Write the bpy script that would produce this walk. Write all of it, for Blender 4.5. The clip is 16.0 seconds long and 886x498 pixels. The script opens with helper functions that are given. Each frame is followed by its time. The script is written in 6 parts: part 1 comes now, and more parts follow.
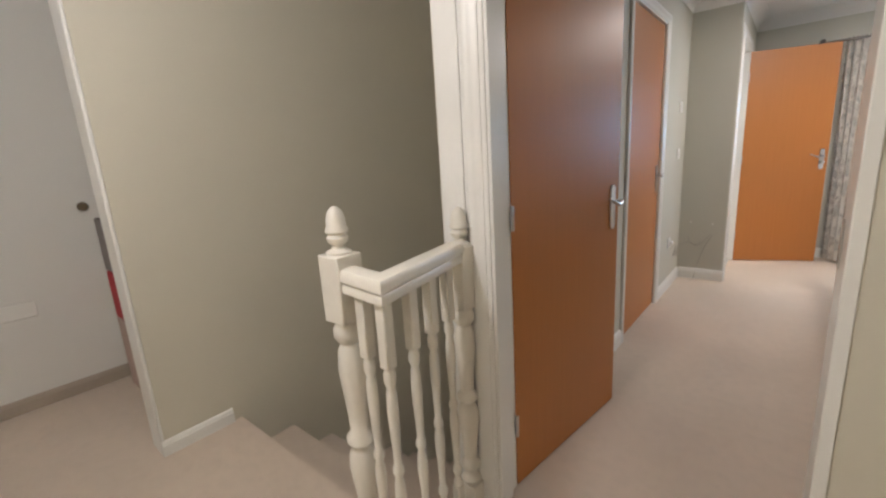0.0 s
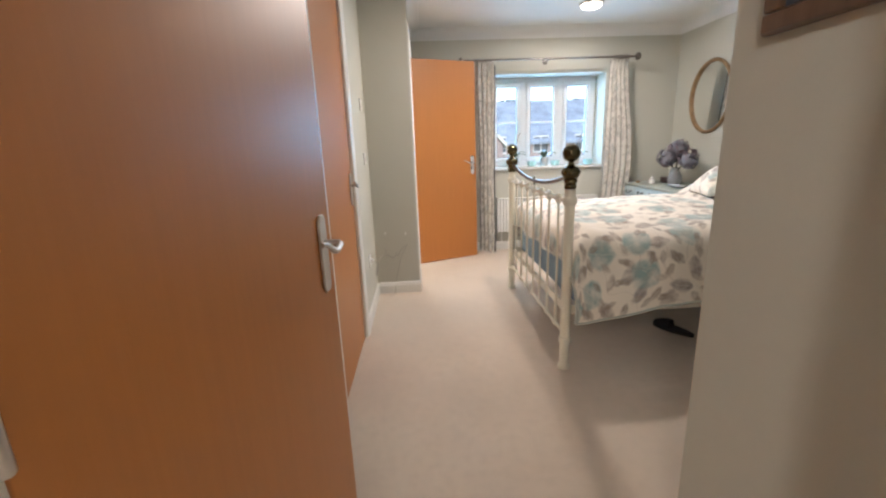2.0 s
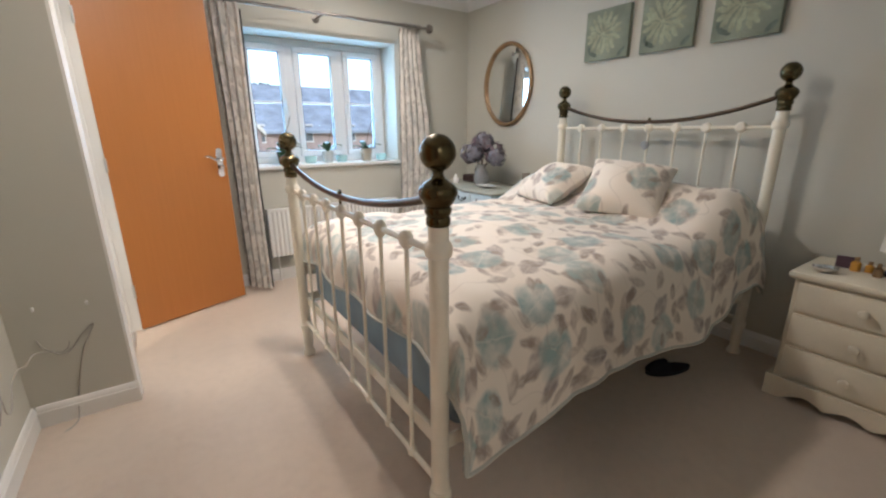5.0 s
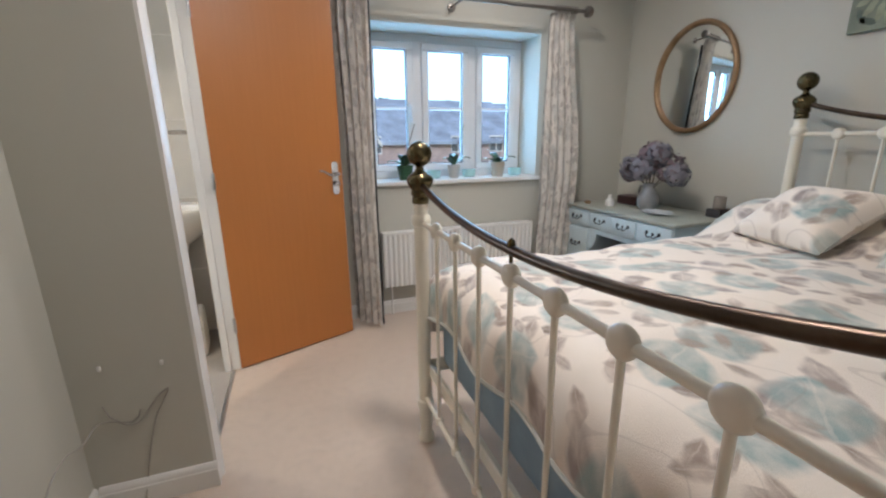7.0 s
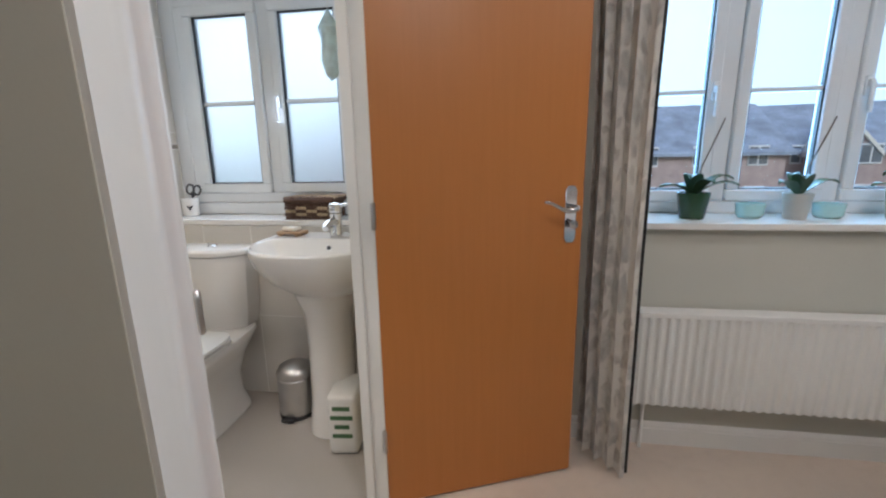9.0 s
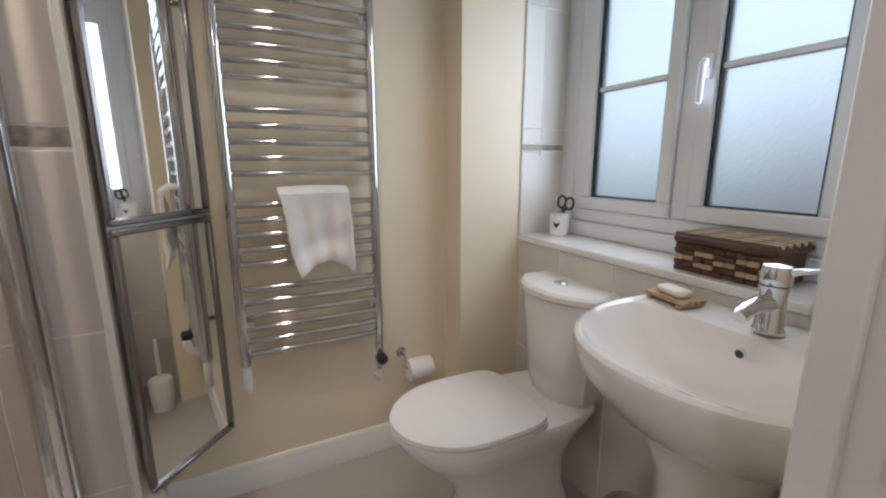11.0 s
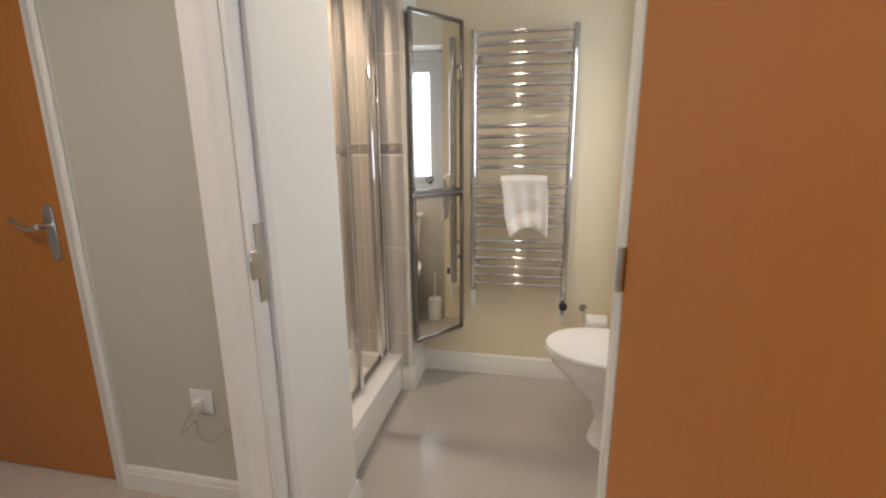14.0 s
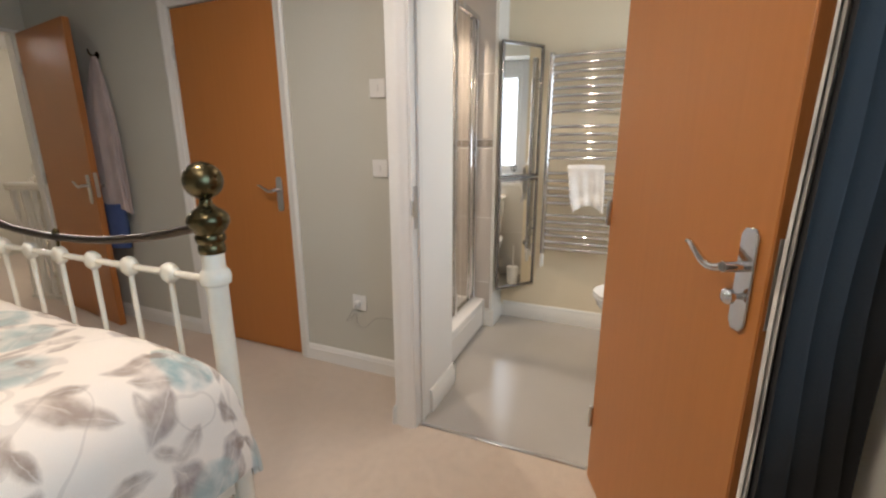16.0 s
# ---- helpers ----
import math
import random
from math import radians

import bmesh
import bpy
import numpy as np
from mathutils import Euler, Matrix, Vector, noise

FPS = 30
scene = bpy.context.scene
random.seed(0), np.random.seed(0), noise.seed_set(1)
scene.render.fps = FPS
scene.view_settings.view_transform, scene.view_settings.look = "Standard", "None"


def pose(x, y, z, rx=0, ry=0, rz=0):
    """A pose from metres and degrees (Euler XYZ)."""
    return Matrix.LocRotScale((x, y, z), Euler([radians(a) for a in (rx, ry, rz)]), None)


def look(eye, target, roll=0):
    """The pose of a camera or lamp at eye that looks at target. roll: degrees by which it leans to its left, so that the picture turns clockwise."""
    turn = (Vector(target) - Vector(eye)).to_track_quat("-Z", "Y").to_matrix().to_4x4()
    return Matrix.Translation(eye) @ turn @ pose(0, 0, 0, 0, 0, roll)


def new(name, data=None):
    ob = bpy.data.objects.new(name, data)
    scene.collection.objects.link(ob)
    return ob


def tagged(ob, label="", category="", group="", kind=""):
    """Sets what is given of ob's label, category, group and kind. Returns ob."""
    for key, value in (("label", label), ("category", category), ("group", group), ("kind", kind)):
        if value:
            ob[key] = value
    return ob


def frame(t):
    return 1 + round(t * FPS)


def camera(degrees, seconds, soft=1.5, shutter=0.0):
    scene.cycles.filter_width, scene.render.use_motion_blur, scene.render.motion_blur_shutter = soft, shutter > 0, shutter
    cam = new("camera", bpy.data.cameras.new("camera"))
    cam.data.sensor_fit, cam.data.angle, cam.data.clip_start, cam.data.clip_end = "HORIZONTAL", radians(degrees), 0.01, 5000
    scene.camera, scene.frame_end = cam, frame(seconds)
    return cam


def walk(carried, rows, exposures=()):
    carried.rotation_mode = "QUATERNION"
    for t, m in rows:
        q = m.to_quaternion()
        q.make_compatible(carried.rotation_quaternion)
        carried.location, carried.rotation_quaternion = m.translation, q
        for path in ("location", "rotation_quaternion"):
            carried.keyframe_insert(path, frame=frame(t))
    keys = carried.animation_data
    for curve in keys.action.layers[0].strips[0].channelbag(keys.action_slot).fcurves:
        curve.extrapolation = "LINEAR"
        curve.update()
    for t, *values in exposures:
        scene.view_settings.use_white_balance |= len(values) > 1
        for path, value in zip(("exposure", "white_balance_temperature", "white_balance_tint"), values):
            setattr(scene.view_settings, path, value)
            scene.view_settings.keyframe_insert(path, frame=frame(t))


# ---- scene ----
cam = camera(93.4, 16.0, soft=2.3)
PATH = [
    (0, (0.084, 0.62, 1.215), (-1.173, 2.115, 0.783), -3.5),
    (0.5, (-0.069, 0.787, 1.203), (-0.993, 2.503, 0.753), -3.2),
    (1, (-0.188, 0.986, 1.198), (-0.717, 2.857, 0.73), -3.1),
    (1.5, (-0.281, 1.228, 1.206), (-0.453, 3.161, 0.723), -2.5),
    (2, (-0.262, 1.486, 1.204), (-0.17, 3.424, 0.717), -2.1),
    (2.5, (-0.225, 1.737, 1.193), (0.082, 3.648, 0.689), -2.0),
    (3, (-0.195, 2.039, 1.201), (0.338, 3.892, 0.67), -1.9),
    (3.5, (-0.14, 2.272, 1.193), (0.657, 4.02, 0.636), -1.9),
    (6, (-0.026, 2.937, 1.193), (1.065, 4.52, 0.644), -0.2),
    (6.5, (0.019, 3.133, 1.172), (0.869, 4.867, 0.65), 0.1),
    (7, (0.043, 3.399, 1.182), (0.696, 5.222, 0.682), -0.7),
    (7.5, (0.061, 3.654, 1.187), (0.546, 5.533, 0.704), -0.7),
    (8, (0.096, 3.952, 1.196), (0.396, 5.872, 0.72), -0.3),
    (8.5, (0.103, 4.238, 1.172), (0.148, 6.188, 0.731), -0.7),
    (10.8, (-0.204, 5.197, 1.183), (-1.859, 6.245, 0.775), -0.2),
    (11, (-0.226, 5.252, 1.184), (-1.983, 6.121, 0.785), -0.1),
    (11.5, (-0.191, 5.395, 1.119), (-2.137, 5.734, 0.805), -0.5),
    (12, (-0.183, 5.378, 1.145), (-2.149, 5.385, 0.777), 0.4),
    (12.5, (-0.068, 5.403, 1.145), (-2.022, 5.199, 0.774), 0.6),
    (13, (0.09, 5.437, 1.153), (-1.852, 5.135, 0.78), 0.5),
    (13.5, (0.248, 5.477, 1.174), (-1.68, 5.121, 0.781), 0.2),
    (14, (0.438, 5.501, 1.198), (-1.479, 5.116, 0.775), -0.6),
    (14.5, (0.633, 5.489, 1.188), (-1.271, 5.051, 0.759), -0.7),
    (15, (0.814, 5.533, 1.198), (-1.066, 5.007, 0.761), -0.7),
    (15.5, (0.994, 5.631, 1.203), (-0.848, 4.999, 0.748), -0.5),
    (16, (1.144, 5.69, 1.209), (-0.649, 4.935, 0.746), -0.1),
]
EXPOSURES = [(0, 0.17, 5800, 10), (1, 0.0, 5950, 10), (1.5, 0.12, 5980, 10), (2, 0.44, 5950, 10), (2.5, 0.42, 6000, 10), (3.5, 0.29, 6000, 11), (6, -0.02, 5800, 10), (7, -0.24, 5650, 10), (8.5, -0.50, 5600, 10), (11, -1.0, 5850, 12), (12.5, -1.10, 5900, 12), (13.5, -0.72, 6200, 12), (14, -0.56, 6500, 12), (14.5, -0.44, 6500, 12), (16, -0.33, 6350, 12)]
walk(cam, [(t, look(eye, target, roll)) for t, eye, target, roll in PATH], EXPOSURES)

# ---- world, sun, large lights, exposure ----
scene.view_settings.exposure = 0.0
world = bpy.data.worlds.new("sky_world")
scene.world = world
world.use_nodes = True
wn = world.node_tree.nodes
sky = wn.new("ShaderNodeTexSky")
sky.sky_type, sky.sun_disc = "NISHITA", False
sky.sun_elevation, sky.sun_rotation = radians(32), radians(150)
sky.air_density, sky.dust_density, sky.ozone_density = 1.0, 3.0, 1.0
wn["Background"].inputs[1].default_value = 0.15
world.node_tree.links.new(sky.outputs[0], wn["Background"].inputs[0])


def lamp(name, kind, m, energy, color, **kw):
    data = bpy.data.lights.new(name, kind)
    data.energy, data.color = energy, color
    for key, value in kw.items():
        if key == "size":
            data.size = value
        if key == "size_y":
            data.shape, data.size_y = "RECTANGLE", value
        if key == "angle":
            data.angle = value
        if key == "radius":
            data.shadow_soft_size = value
        if key == "spot":
            data.spot_size, data.spot_blend = radians(value), 0.6
    ob = new(name, data)
    ob.matrix_world = m
    return ob


WARM = (1.0, 0.89, 0.79)
DAY = (0.42, 0.72, 1.0)
BULB = (1.0, 0.85, 0.73)
lamp("sun", "SUN", pose(0, 0, 30, 58, 0, 30), 1.5, (1.0, 0.95, 0.88), angle=radians(12))
lamp("bedroom_window_daylight", "AREA", pose(1.15, 6.52, 1.40, -90, 0, 0), 35, DAY, size=1.15, size_y=0.9)
lamp("bathroom_window_daylight", "AREA", pose(-1.1, 6.47, 1.46, -90, 0, 0), 11.5, (0.84, 0.92, 1.0), size=0.8, size_y=0.8)
lamp("bedroom_ceiling_lamp", "AREA", pose(0.62, 4.55, 2.275), 23, BULB, size=0.16)
lamp("bedroom_second_ceiling_lamp", "AREA", pose(1.27, 5.38, 2.275), 10, BULB, size=0.16)
lamp("landing_ceiling_lamp", "POINT", pose(-0.75, 0.35, 2.18), 58, WARM, radius=0.10)
lamp("bathroom_spot_lamp", "SPOT", pose(-0.90, 5.42, 2.26), 24, (1.0, 0.80, 0.57), radius=0.045, spot=124)
lamp("shower_spot_lamp", "SPOT", pose(-1.12, 4.55, 2.26), 75, (1.0, 0.82, 0.62), radius=0.03, spot=108)


# ---- materials ----
def nodes_of(name):
    m = bpy.data.materials.new(name)
    m.use_nodes = True
    nt = m.node_tree
    return m, nt, nt.nodes["Principled BSDF"]


def mix_rgb(nt, a, b, fac, mode="MIX"):
    n = nt.nodes.new("ShaderNodeMix")
    n.data_type, n.blend_type = "RGBA", mode
    for sock, v in ((n.inputs[0], fac), (n.inputs[6], a), (n.inputs[7], b)):
        if isinstance(v, bpy.types.NodeSocket):
            nt.links.new(v, sock)
        elif isinstance(v, (int, float)):
            sock.default_value = v
        else:
            sock.default_value = (*v, 1)
    return n.outputs[2]


def calc(nt, op, a, b=None, c=None):
    n = nt.nodes.new("ShaderNodeMath")
    n.operation = op
    for sock, v in zip(n.inputs, (a, b, c)):
        if v is None:
            continue
        if isinstance(v, bpy.types.NodeSocket):
            nt.links.new(v, sock)
        else:
            sock.default_value = v
    return n.outputs[0]


def coords(nt, kind="Object", scale=(1, 1, 1)):
    tc = nt.nodes.new("ShaderNodeTexCoord")
    mp = nt.nodes.new("ShaderNodeMapping")
    mp.inputs["Scale"].default_value = scale
    nt.links.new(tc.outputs[kind], mp.inputs["Vector"])
    return mp.outputs[0]


def noise_tex(nt, vec, scale, detail=3, rough=0.5):
    n = nt.nodes.new("ShaderNodeTexNoise")
    n.inputs["Scale"].default_value, n.inputs["Detail"].default_value = scale, detail
    n.inputs["Roughness"].default_value = rough
    nt.links.new(vec, n.inputs["Vector"])
    return n.outputs["Fac"]


def ramp(nt, fac, lo, hi):
    n = nt.nodes.new("ShaderNodeMapRange")
    n.inputs["From Min"].default_value, n.inputs["From Max"].default_value = lo, hi
    nt.links.new(fac, n.inputs["Value"])
    return n.outputs[0]


def bump(nt, bsdf, height, strength, dist=0.002):
    n = nt.nodes.new("ShaderNodeBump")
    n.inputs["Strength"].default_value, n.inputs["Distance"].default_value = strength, dist
    nt.links.new(height, n.inputs["Height"])
    nt.links.new(n.outputs[0], bsdf.inputs["Normal"])


def shade(c, f):
    return tuple(max(0.0, min(1.0, v * f)) for v in c)


def surface(name, col, rough=0.5, metal=0.0, var=0.10, s1=3.0, s2=90.0, relief=0.15, dist=0.001, stretch=(1, 1, 1), coat=0.0, sheen=0.0):
    m, nt, b = nodes_of(name)
    v = coords(nt, "Object", stretch)
    big, fine = noise_tex(nt, v, s1, 4), noise_tex(nt, v, s2, 3)
    c = mix_rgb(nt, shade(col, 1 - var), shade(col, 1 + var), ramp(nt, big, 0.3, 0.7))
    c = mix_rgb(nt, c, shade(col, 1 - var * 0.8), calc(nt, "MULTIPLY", ramp(nt, fine, 0.4, 0.75), 0.5))
    nt.links.new(c, b.inputs["Base Color"])
    r = calc(nt, "MULTIPLY_ADD", big, 0.16 * rough + 0.02, rough * 0.92)
    nt.links.new(r, b.inputs["Roughness"])
    b.inputs["Metallic"].default_value = metal
    b.inputs["Coat Weight"].default_value = coat
    b.inputs["Sheen Weight"].default_value = sheen
    if relief:
        bump(nt, b, fine, relief, dist)
    return m


def wood_door(name, lo, hi, rough=0.32):
    m, nt, b = nodes_of(name)
    v = coords(nt, "Object", (26, 26, 1.1))
    g = noise_tex(nt, v, 2.2, 5, 0.6)
    fine = noise_tex(nt, coords(nt, "Object", (160, 160, 5)), 2.0, 3)
    c = mix_rgb(nt, lo, hi, ramp(nt, g, 0.3, 0.72))
    c = mix_rgb(nt, c, shade(lo, 0.88), calc(nt, "MULTIPLY", ramp(nt, fine, 0.5, 0.8), 0.08))
    nt.links.new(c, b.inputs["Base Color"])
    b.inputs["Roughness"].default_value = rough
    b.inputs["Coat Weight"].default_value = 0.06
    b.inputs["Coat Roughness"].default_value = 0.25
    bump(nt, b, fine, 0.02, 0.0004)
    return m


def leaf_layer(nt, uv, scale, length, width, keep, seed):
    """Masks of scattered leaf shapes: (leaf, vein, random colour factor)."""
    mp = nt.nodes.new("ShaderNodeMapping")
    mp.inputs["Location"].default_value = (seed * 3.7, seed * 1.9, 0)
    mp.inputs["Scale"].default_value = (scale, scale, scale)
    nt.links.new(uv, mp.inputs["Vector"])
    vo = nt.nodes.new("ShaderNodeTexVoronoi")
    vo.voronoi_dimensions = "2D"
    vo.inputs["Scale"].default_value, vo.inputs["Randomness"].default_value = 1.0, 0.75
    nt.links.new(mp.outputs[0], vo.inputs["Vector"])
    sub = nt.nodes.new("ShaderNodeVectorMath")
    sub.operation = "SUBTRACT"
    nt.links.new(mp.outputs[0], sub.inputs[0])
    nt.links.new(vo.outputs["Position"], sub.inputs[1])
    sc = nt.nodes.new("ShaderNodeSeparateColor")
    nt.links.new(vo.outputs["Color"], sc.inputs[0])
    rot = nt.nodes.new("ShaderNodeVectorRotate")
    rot.rotation_type = "Z_AXIS"
    nt.links.new(sub.outputs[0], rot.inputs["Vector"])
    nt.links.new(calc(nt, "MULTIPLY", sc.outputs[0], 6.283), rot.inputs["Angle"])
    se = nt.nodes.new("ShaderNodeSeparateXYZ")
    nt.links.new(rot.outputs[0], se.inputs[0])
    wob = noise_tex(nt, mp.outputs[0], 3.0, 3)
    u = calc(nt, "DIVIDE", se.outputs[0], length)
    v = calc(nt, "ADD", se.outputs[1], calc(nt, "MULTIPLY_ADD", wob, 0.20, -0.10))
    edge = calc(nt, "MULTIPLY", calc(nt, "SUBTRACT", 1.0, calc(nt, "MULTIPLY", u, u)), width)
    inside = calc(nt, "SUBTRACT", edge, calc(nt, "ABSOLUTE", v))
    leaf = ramp(nt, inside, -0.02, 0.085)
    leaf = calc(nt, "MULTIPLY", leaf, calc(nt, "LESS_THAN", sc.outputs[1], keep))
    vein = calc(nt, "LESS_THAN", calc(nt, "ABSOLUTE", v), 0.014)
    return leaf, vein, sc.outputs[2]


def floral(name, ground, tones, teal, rough=0.85, scale=5.5, amount=1.0):
    m, nt, b = nodes_of(name)
    tc = nt.nodes.new("ShaderNodeTexCoord")
    uv = tc.outputs["UV"]
    wash = noise_tex(nt, uv, 16, 4)
    c = mix_rgb(nt, ground, shade(ground, 0.93), ramp(nt, noise_tex(nt, uv, 3, 3), 0.35, 0.7))
    for k, (sc, ln, wd, keep, tone) in enumerate(((scale * 1.9, 0.42, 0.20, 0.72, 0), (scale * 1.45, 0.44, 0.25, 0.66, 1), (scale * 1.0, 0.42, 0.36, 0.80, 2), (scale * 2.3, 0.40, 0.19, 0.55, 0))):
        leaf, vein, rnd = leaf_layer(nt, uv, sc, ln, wd, keep, k + 1)
        if tone == 2:
            col = mix_rgb(nt, teal[0], teal[1], rnd)
        else:
            col = mix_rgb(nt, tones[tone], tones[tone + 1], rnd)
        depth = calc(nt, "MULTIPLY_ADD", ramp(nt, wash, 0.32, 0.68), 0.62, 0.22)
        fac = calc(nt, "MULTIPLY", calc(nt, "MULTIPLY", leaf, depth), amount)
        fac = calc(nt, "MULTIPLY", fac, calc(nt, "MULTIPLY_ADD", vein, -0.28, 1.0))
        c = mix_rgb(nt, c, col, fac)
    # thin stems
    st = calc(nt, "ABSOLUTE", calc(nt, "SUBTRACT", noise_tex(nt, uv, scale * 0.9, 1), 0.5))
    c = mix_rgb(nt, c, tones[0], calc(nt, "MULTIPLY", calc(nt, "LESS_THAN", st, 0.005), 0.16 * amount))
    nt.links.new(c, b.inputs["Base Color"])
    b.inputs["Roughness"].default_value = rough
    b.inputs["Sheen Weight"].default_value = 0.2
    weave = noise_tex(nt, uv, 420, 2)
    soft = noise_tex(nt, uv, 9, 4)
    bump(nt, b, calc(nt, "MULTIPLY_ADD", soft, 3.0, weave), 0.35, 0.004)
    return m


def carpet(name, col):
    m, nt, b = nodes_of(name)
    v = coords(nt)
    big, mid, fine = noise_tex(nt, v, 1.3, 3), noise_tex(nt, v, 22, 4), noise_tex(nt, v, 330, 2)
    c = mix_rgb(nt, shade(col, 0.90), shade(col, 1.06), ramp(nt, big, 0.3, 0.7))
    c = mix_rgb(nt, c, shade(col, 0.80), calc(nt, "MULTIPLY", ramp(nt, mid, 0.45, 0.75), 0.35))
    c = mix_rgb(nt, c, shade(col, 0.66), calc(nt, "MULTIPLY", ramp(nt, fine, 0.5, 0.75), 0.55))
    nt.links.new(c, b.inputs["Base Color"])
    b.inputs["Roughness"].default_value = 0.95
    b.inputs["Sheen Weight"].default_value = 0.25
    bump(nt, b, calc(nt, "MULTIPLY_ADD", mid, 1.2, fine), 0.8, 0.006)
    return m


def glass(name, rough=0.0, tint=(1, 1, 1)):
    m, nt, b = nodes_of(name)
    b.inputs["Base Color"].default_value = (*tint, 1)
    b.inputs["Transmission Weight"].default_value = 1.0
    b.inputs["Roughness"].default_value = rough
    b.inputs["IOR"].default_value = 1.45
    if rough > 0.1:
        bump(nt, b, noise_tex(nt, coords(nt), 70, 3), 0.5, 0.002)
    return m


def thin_glass(name, tint=(1, 1, 1), gloss=0.07):
    m, nt, b = nodes_of(name)
    tr = nt.nodes.new("ShaderNodeBsdfTransparent")
    tr.inputs[0].default_value = (*tint, 1)
    gl = nt.nodes.new("ShaderNodeBsdfGlossy")
    gl.inputs["Roughness"].default_value = 0.02
    mx = nt.nodes.new("ShaderNodeMixShader")
    fr = nt.nodes.new("ShaderNodeFresnel")
    fr.inputs[0].default_value = 1.35
    nt.links.new(calc(nt, "ADD", calc(nt, "MULTIPLY", fr.outputs[0], 0.20), gloss * 0.1), mx.inputs[0])
    nt.links.new(tr.outputs[0], mx.inputs[1])
    nt.links.new(gl.outputs[0], mx.inputs[2])
    nt.links.new(mx.outputs[0], nt.nodes["Material Output"].inputs[0])
    return m


def glow(name, col, strength):
    m, nt, b = nodes_of(name)
    b.inputs["Base Color"].default_value = (*col, 1)
    b.inputs["Emission Color"].default_value = (*col, 1)
    b.inputs["Emission Strength"].default_value = strength
    return m


SAGE = surface("sage_wall_paint", (0.555, 0.545, 0.475), 0.75, var=0.035, s1=1.2, s2=160, relief=0.12)
CREAM = surface("cream_wall_paint", (0.61, 0.575, 0.475), 0.75, var=0.035, s1=1.2, s2=160, relief=0.12)
YELLOW = surface("yellow_wall_paint", (0.79, 0.70, 0.53), 0.6, var=0.03, s1=1.2, s2=160, relief=0.1)
WHITE_WALL = surface("white_wall_paint", (0.84, 0.83, 0.79), 0.6, var=0.03, s1=1.2, s2=160, relief=0.1)
LANDING_WHITE = surface("off_white_landing_paint", (0.72, 0.71, 0.68), 0.65, var=0.03, s1=1.2, s2=160, relief=0.1)
CEIL = surface("ceiling_paint", (0.80, 0.80, 0.78), 0.8, var=0.03, s1=1.5, s2=120, relief=0.15)
TRIM = surface("white_gloss_trim", (0.80, 0.79, 0.75), 0.30, var=0.03, s1=4, s2=60, relief=0.05, coat=0.2)
STAIR_WHITE = surface("worn_white_gloss", (0.76, 0.72, 0.63), 0.34, var=0.05, s1=9, s2=60, relief=0.08, coat=0.2)
UPVC = surface("white_plastic_frame", (0.78, 0.80, 0.82), 0.28, var=0.02, s1=3, s2=60, relief=0.03)
DOOR_WOOD = wood_door("orange_wood_veneer", (0.44, 0.167, 0.038), (0.472, 0.181, 0.044), 0.42)
DOOR_EDGE = wood_door("wood_lipping", (0.36, 0.13, 0.03), (0.46, 0.18, 0.05), 0.4)
CARPET = carpet("beige_carpet", (0.68, 0.56, 0.445))
VINYL = surface("grey_vinyl_floor", (0.41, 0.38, 0.345), 0.19, var=0.06, s1=1.6, s2=220, relief=0.02)
TILE = surface("beige_grey_tile", (0.58, 0.53, 0.48), 0.42, var=0.05, s1=5, s2=40, relief=0.03)
TILE_PALE = surface("pale_wall_tile", (0.66, 0.63, 0.58), 0.2, var=0.04, s1=5, s2=40, relief=0.05, coat=0.2)
BAND = surface("dark_border_tile", (0.33, 0.29, 0.25), 0.3, var=0.35, s1=40, s2=90, relief=0.2)
GROUT = surface("tile_grout", (0.82, 0.80, 0.76), 0.8, var=0.05, s1=8, s2=120)
CHROME = surface("chrome", (0.66, 0.66, 0.67), 0.08, 1.0, var=0.03, s1=6, s2=60, relief=0.0)
SATIN = surface("satin_steel", (0.62, 0.61, 0.60), 0.28, 1.0, var=0.08, s1=8, s2=120, relief=0.05)
BRASS = surface("aged_brass", (0.108, 0.088, 0.045), 0.26, 1.0, var=0.35, s1=14, s2=60, relief=0.08)
GOLD = surface("antique_gold_frame", (0.34, 0.22, 0.12), 0.42, 0.7, var=0.25, s1=14, s2=60, relief=0.15)
BRONZE = surface("dark_bronze_rail", (0.075, 0.055, 0.040), 0.30, 1.0, var=0.25, s1=14, s2=60, relief=0.08)
STEEL_DARK = surface("dark_steel_frame", (0.30, 0.29, 0.29), 0.22, 1.0, var=0.08, s1=8, s2=80, relief=0.03)
IRON = surface("cream_enamelled_iron", (0.80, 0.75, 0.62), 0.32, var=0.05, s1=8, s2=70, relief=0.06, coat=0.25)
MIRROR = surface("mirror_glass", (0.90, 0.91, 0.90), 0.015, 1.0, var=0.005, s1=2, s2=10, relief=0.0)
CERAMIC = surface("white_ceramic", (0.84, 0.82, 0.79), 0.10, var=0.01, s1=3, s2=30, relief=0.0, coat=0.5)
PLASTIC_W = surface("white_plastic", (0.78, 0.77, 0.74), 0.35, var=0.02, s1=5, s2=50, relief=0.03)
PLASTIC_B = surface("black_plastic", (0.02, 0.02, 0.022), 0.4, var=0.2, s1=9, s2=60)
TOWEL = surface("white_towelling", (0.82, 0.80, 0.77), 0.95, var=0.05, s1=14, s2=300, relief=0.9, dist=0.004, sheen=0.4)
ROBE = surface("mauve_grey_towelling", (0.46, 0.38, 0.36), 0.95, var=0.12, s1=9, s2=220, relief=0.8, dist=0.004, sheen=0.3)
BLUE_CLOTH = surface("navy_cloth", (0.05, 0.08, 0.20), 0.9, var=0.15, s1=9, s2=200, relief=0.5)
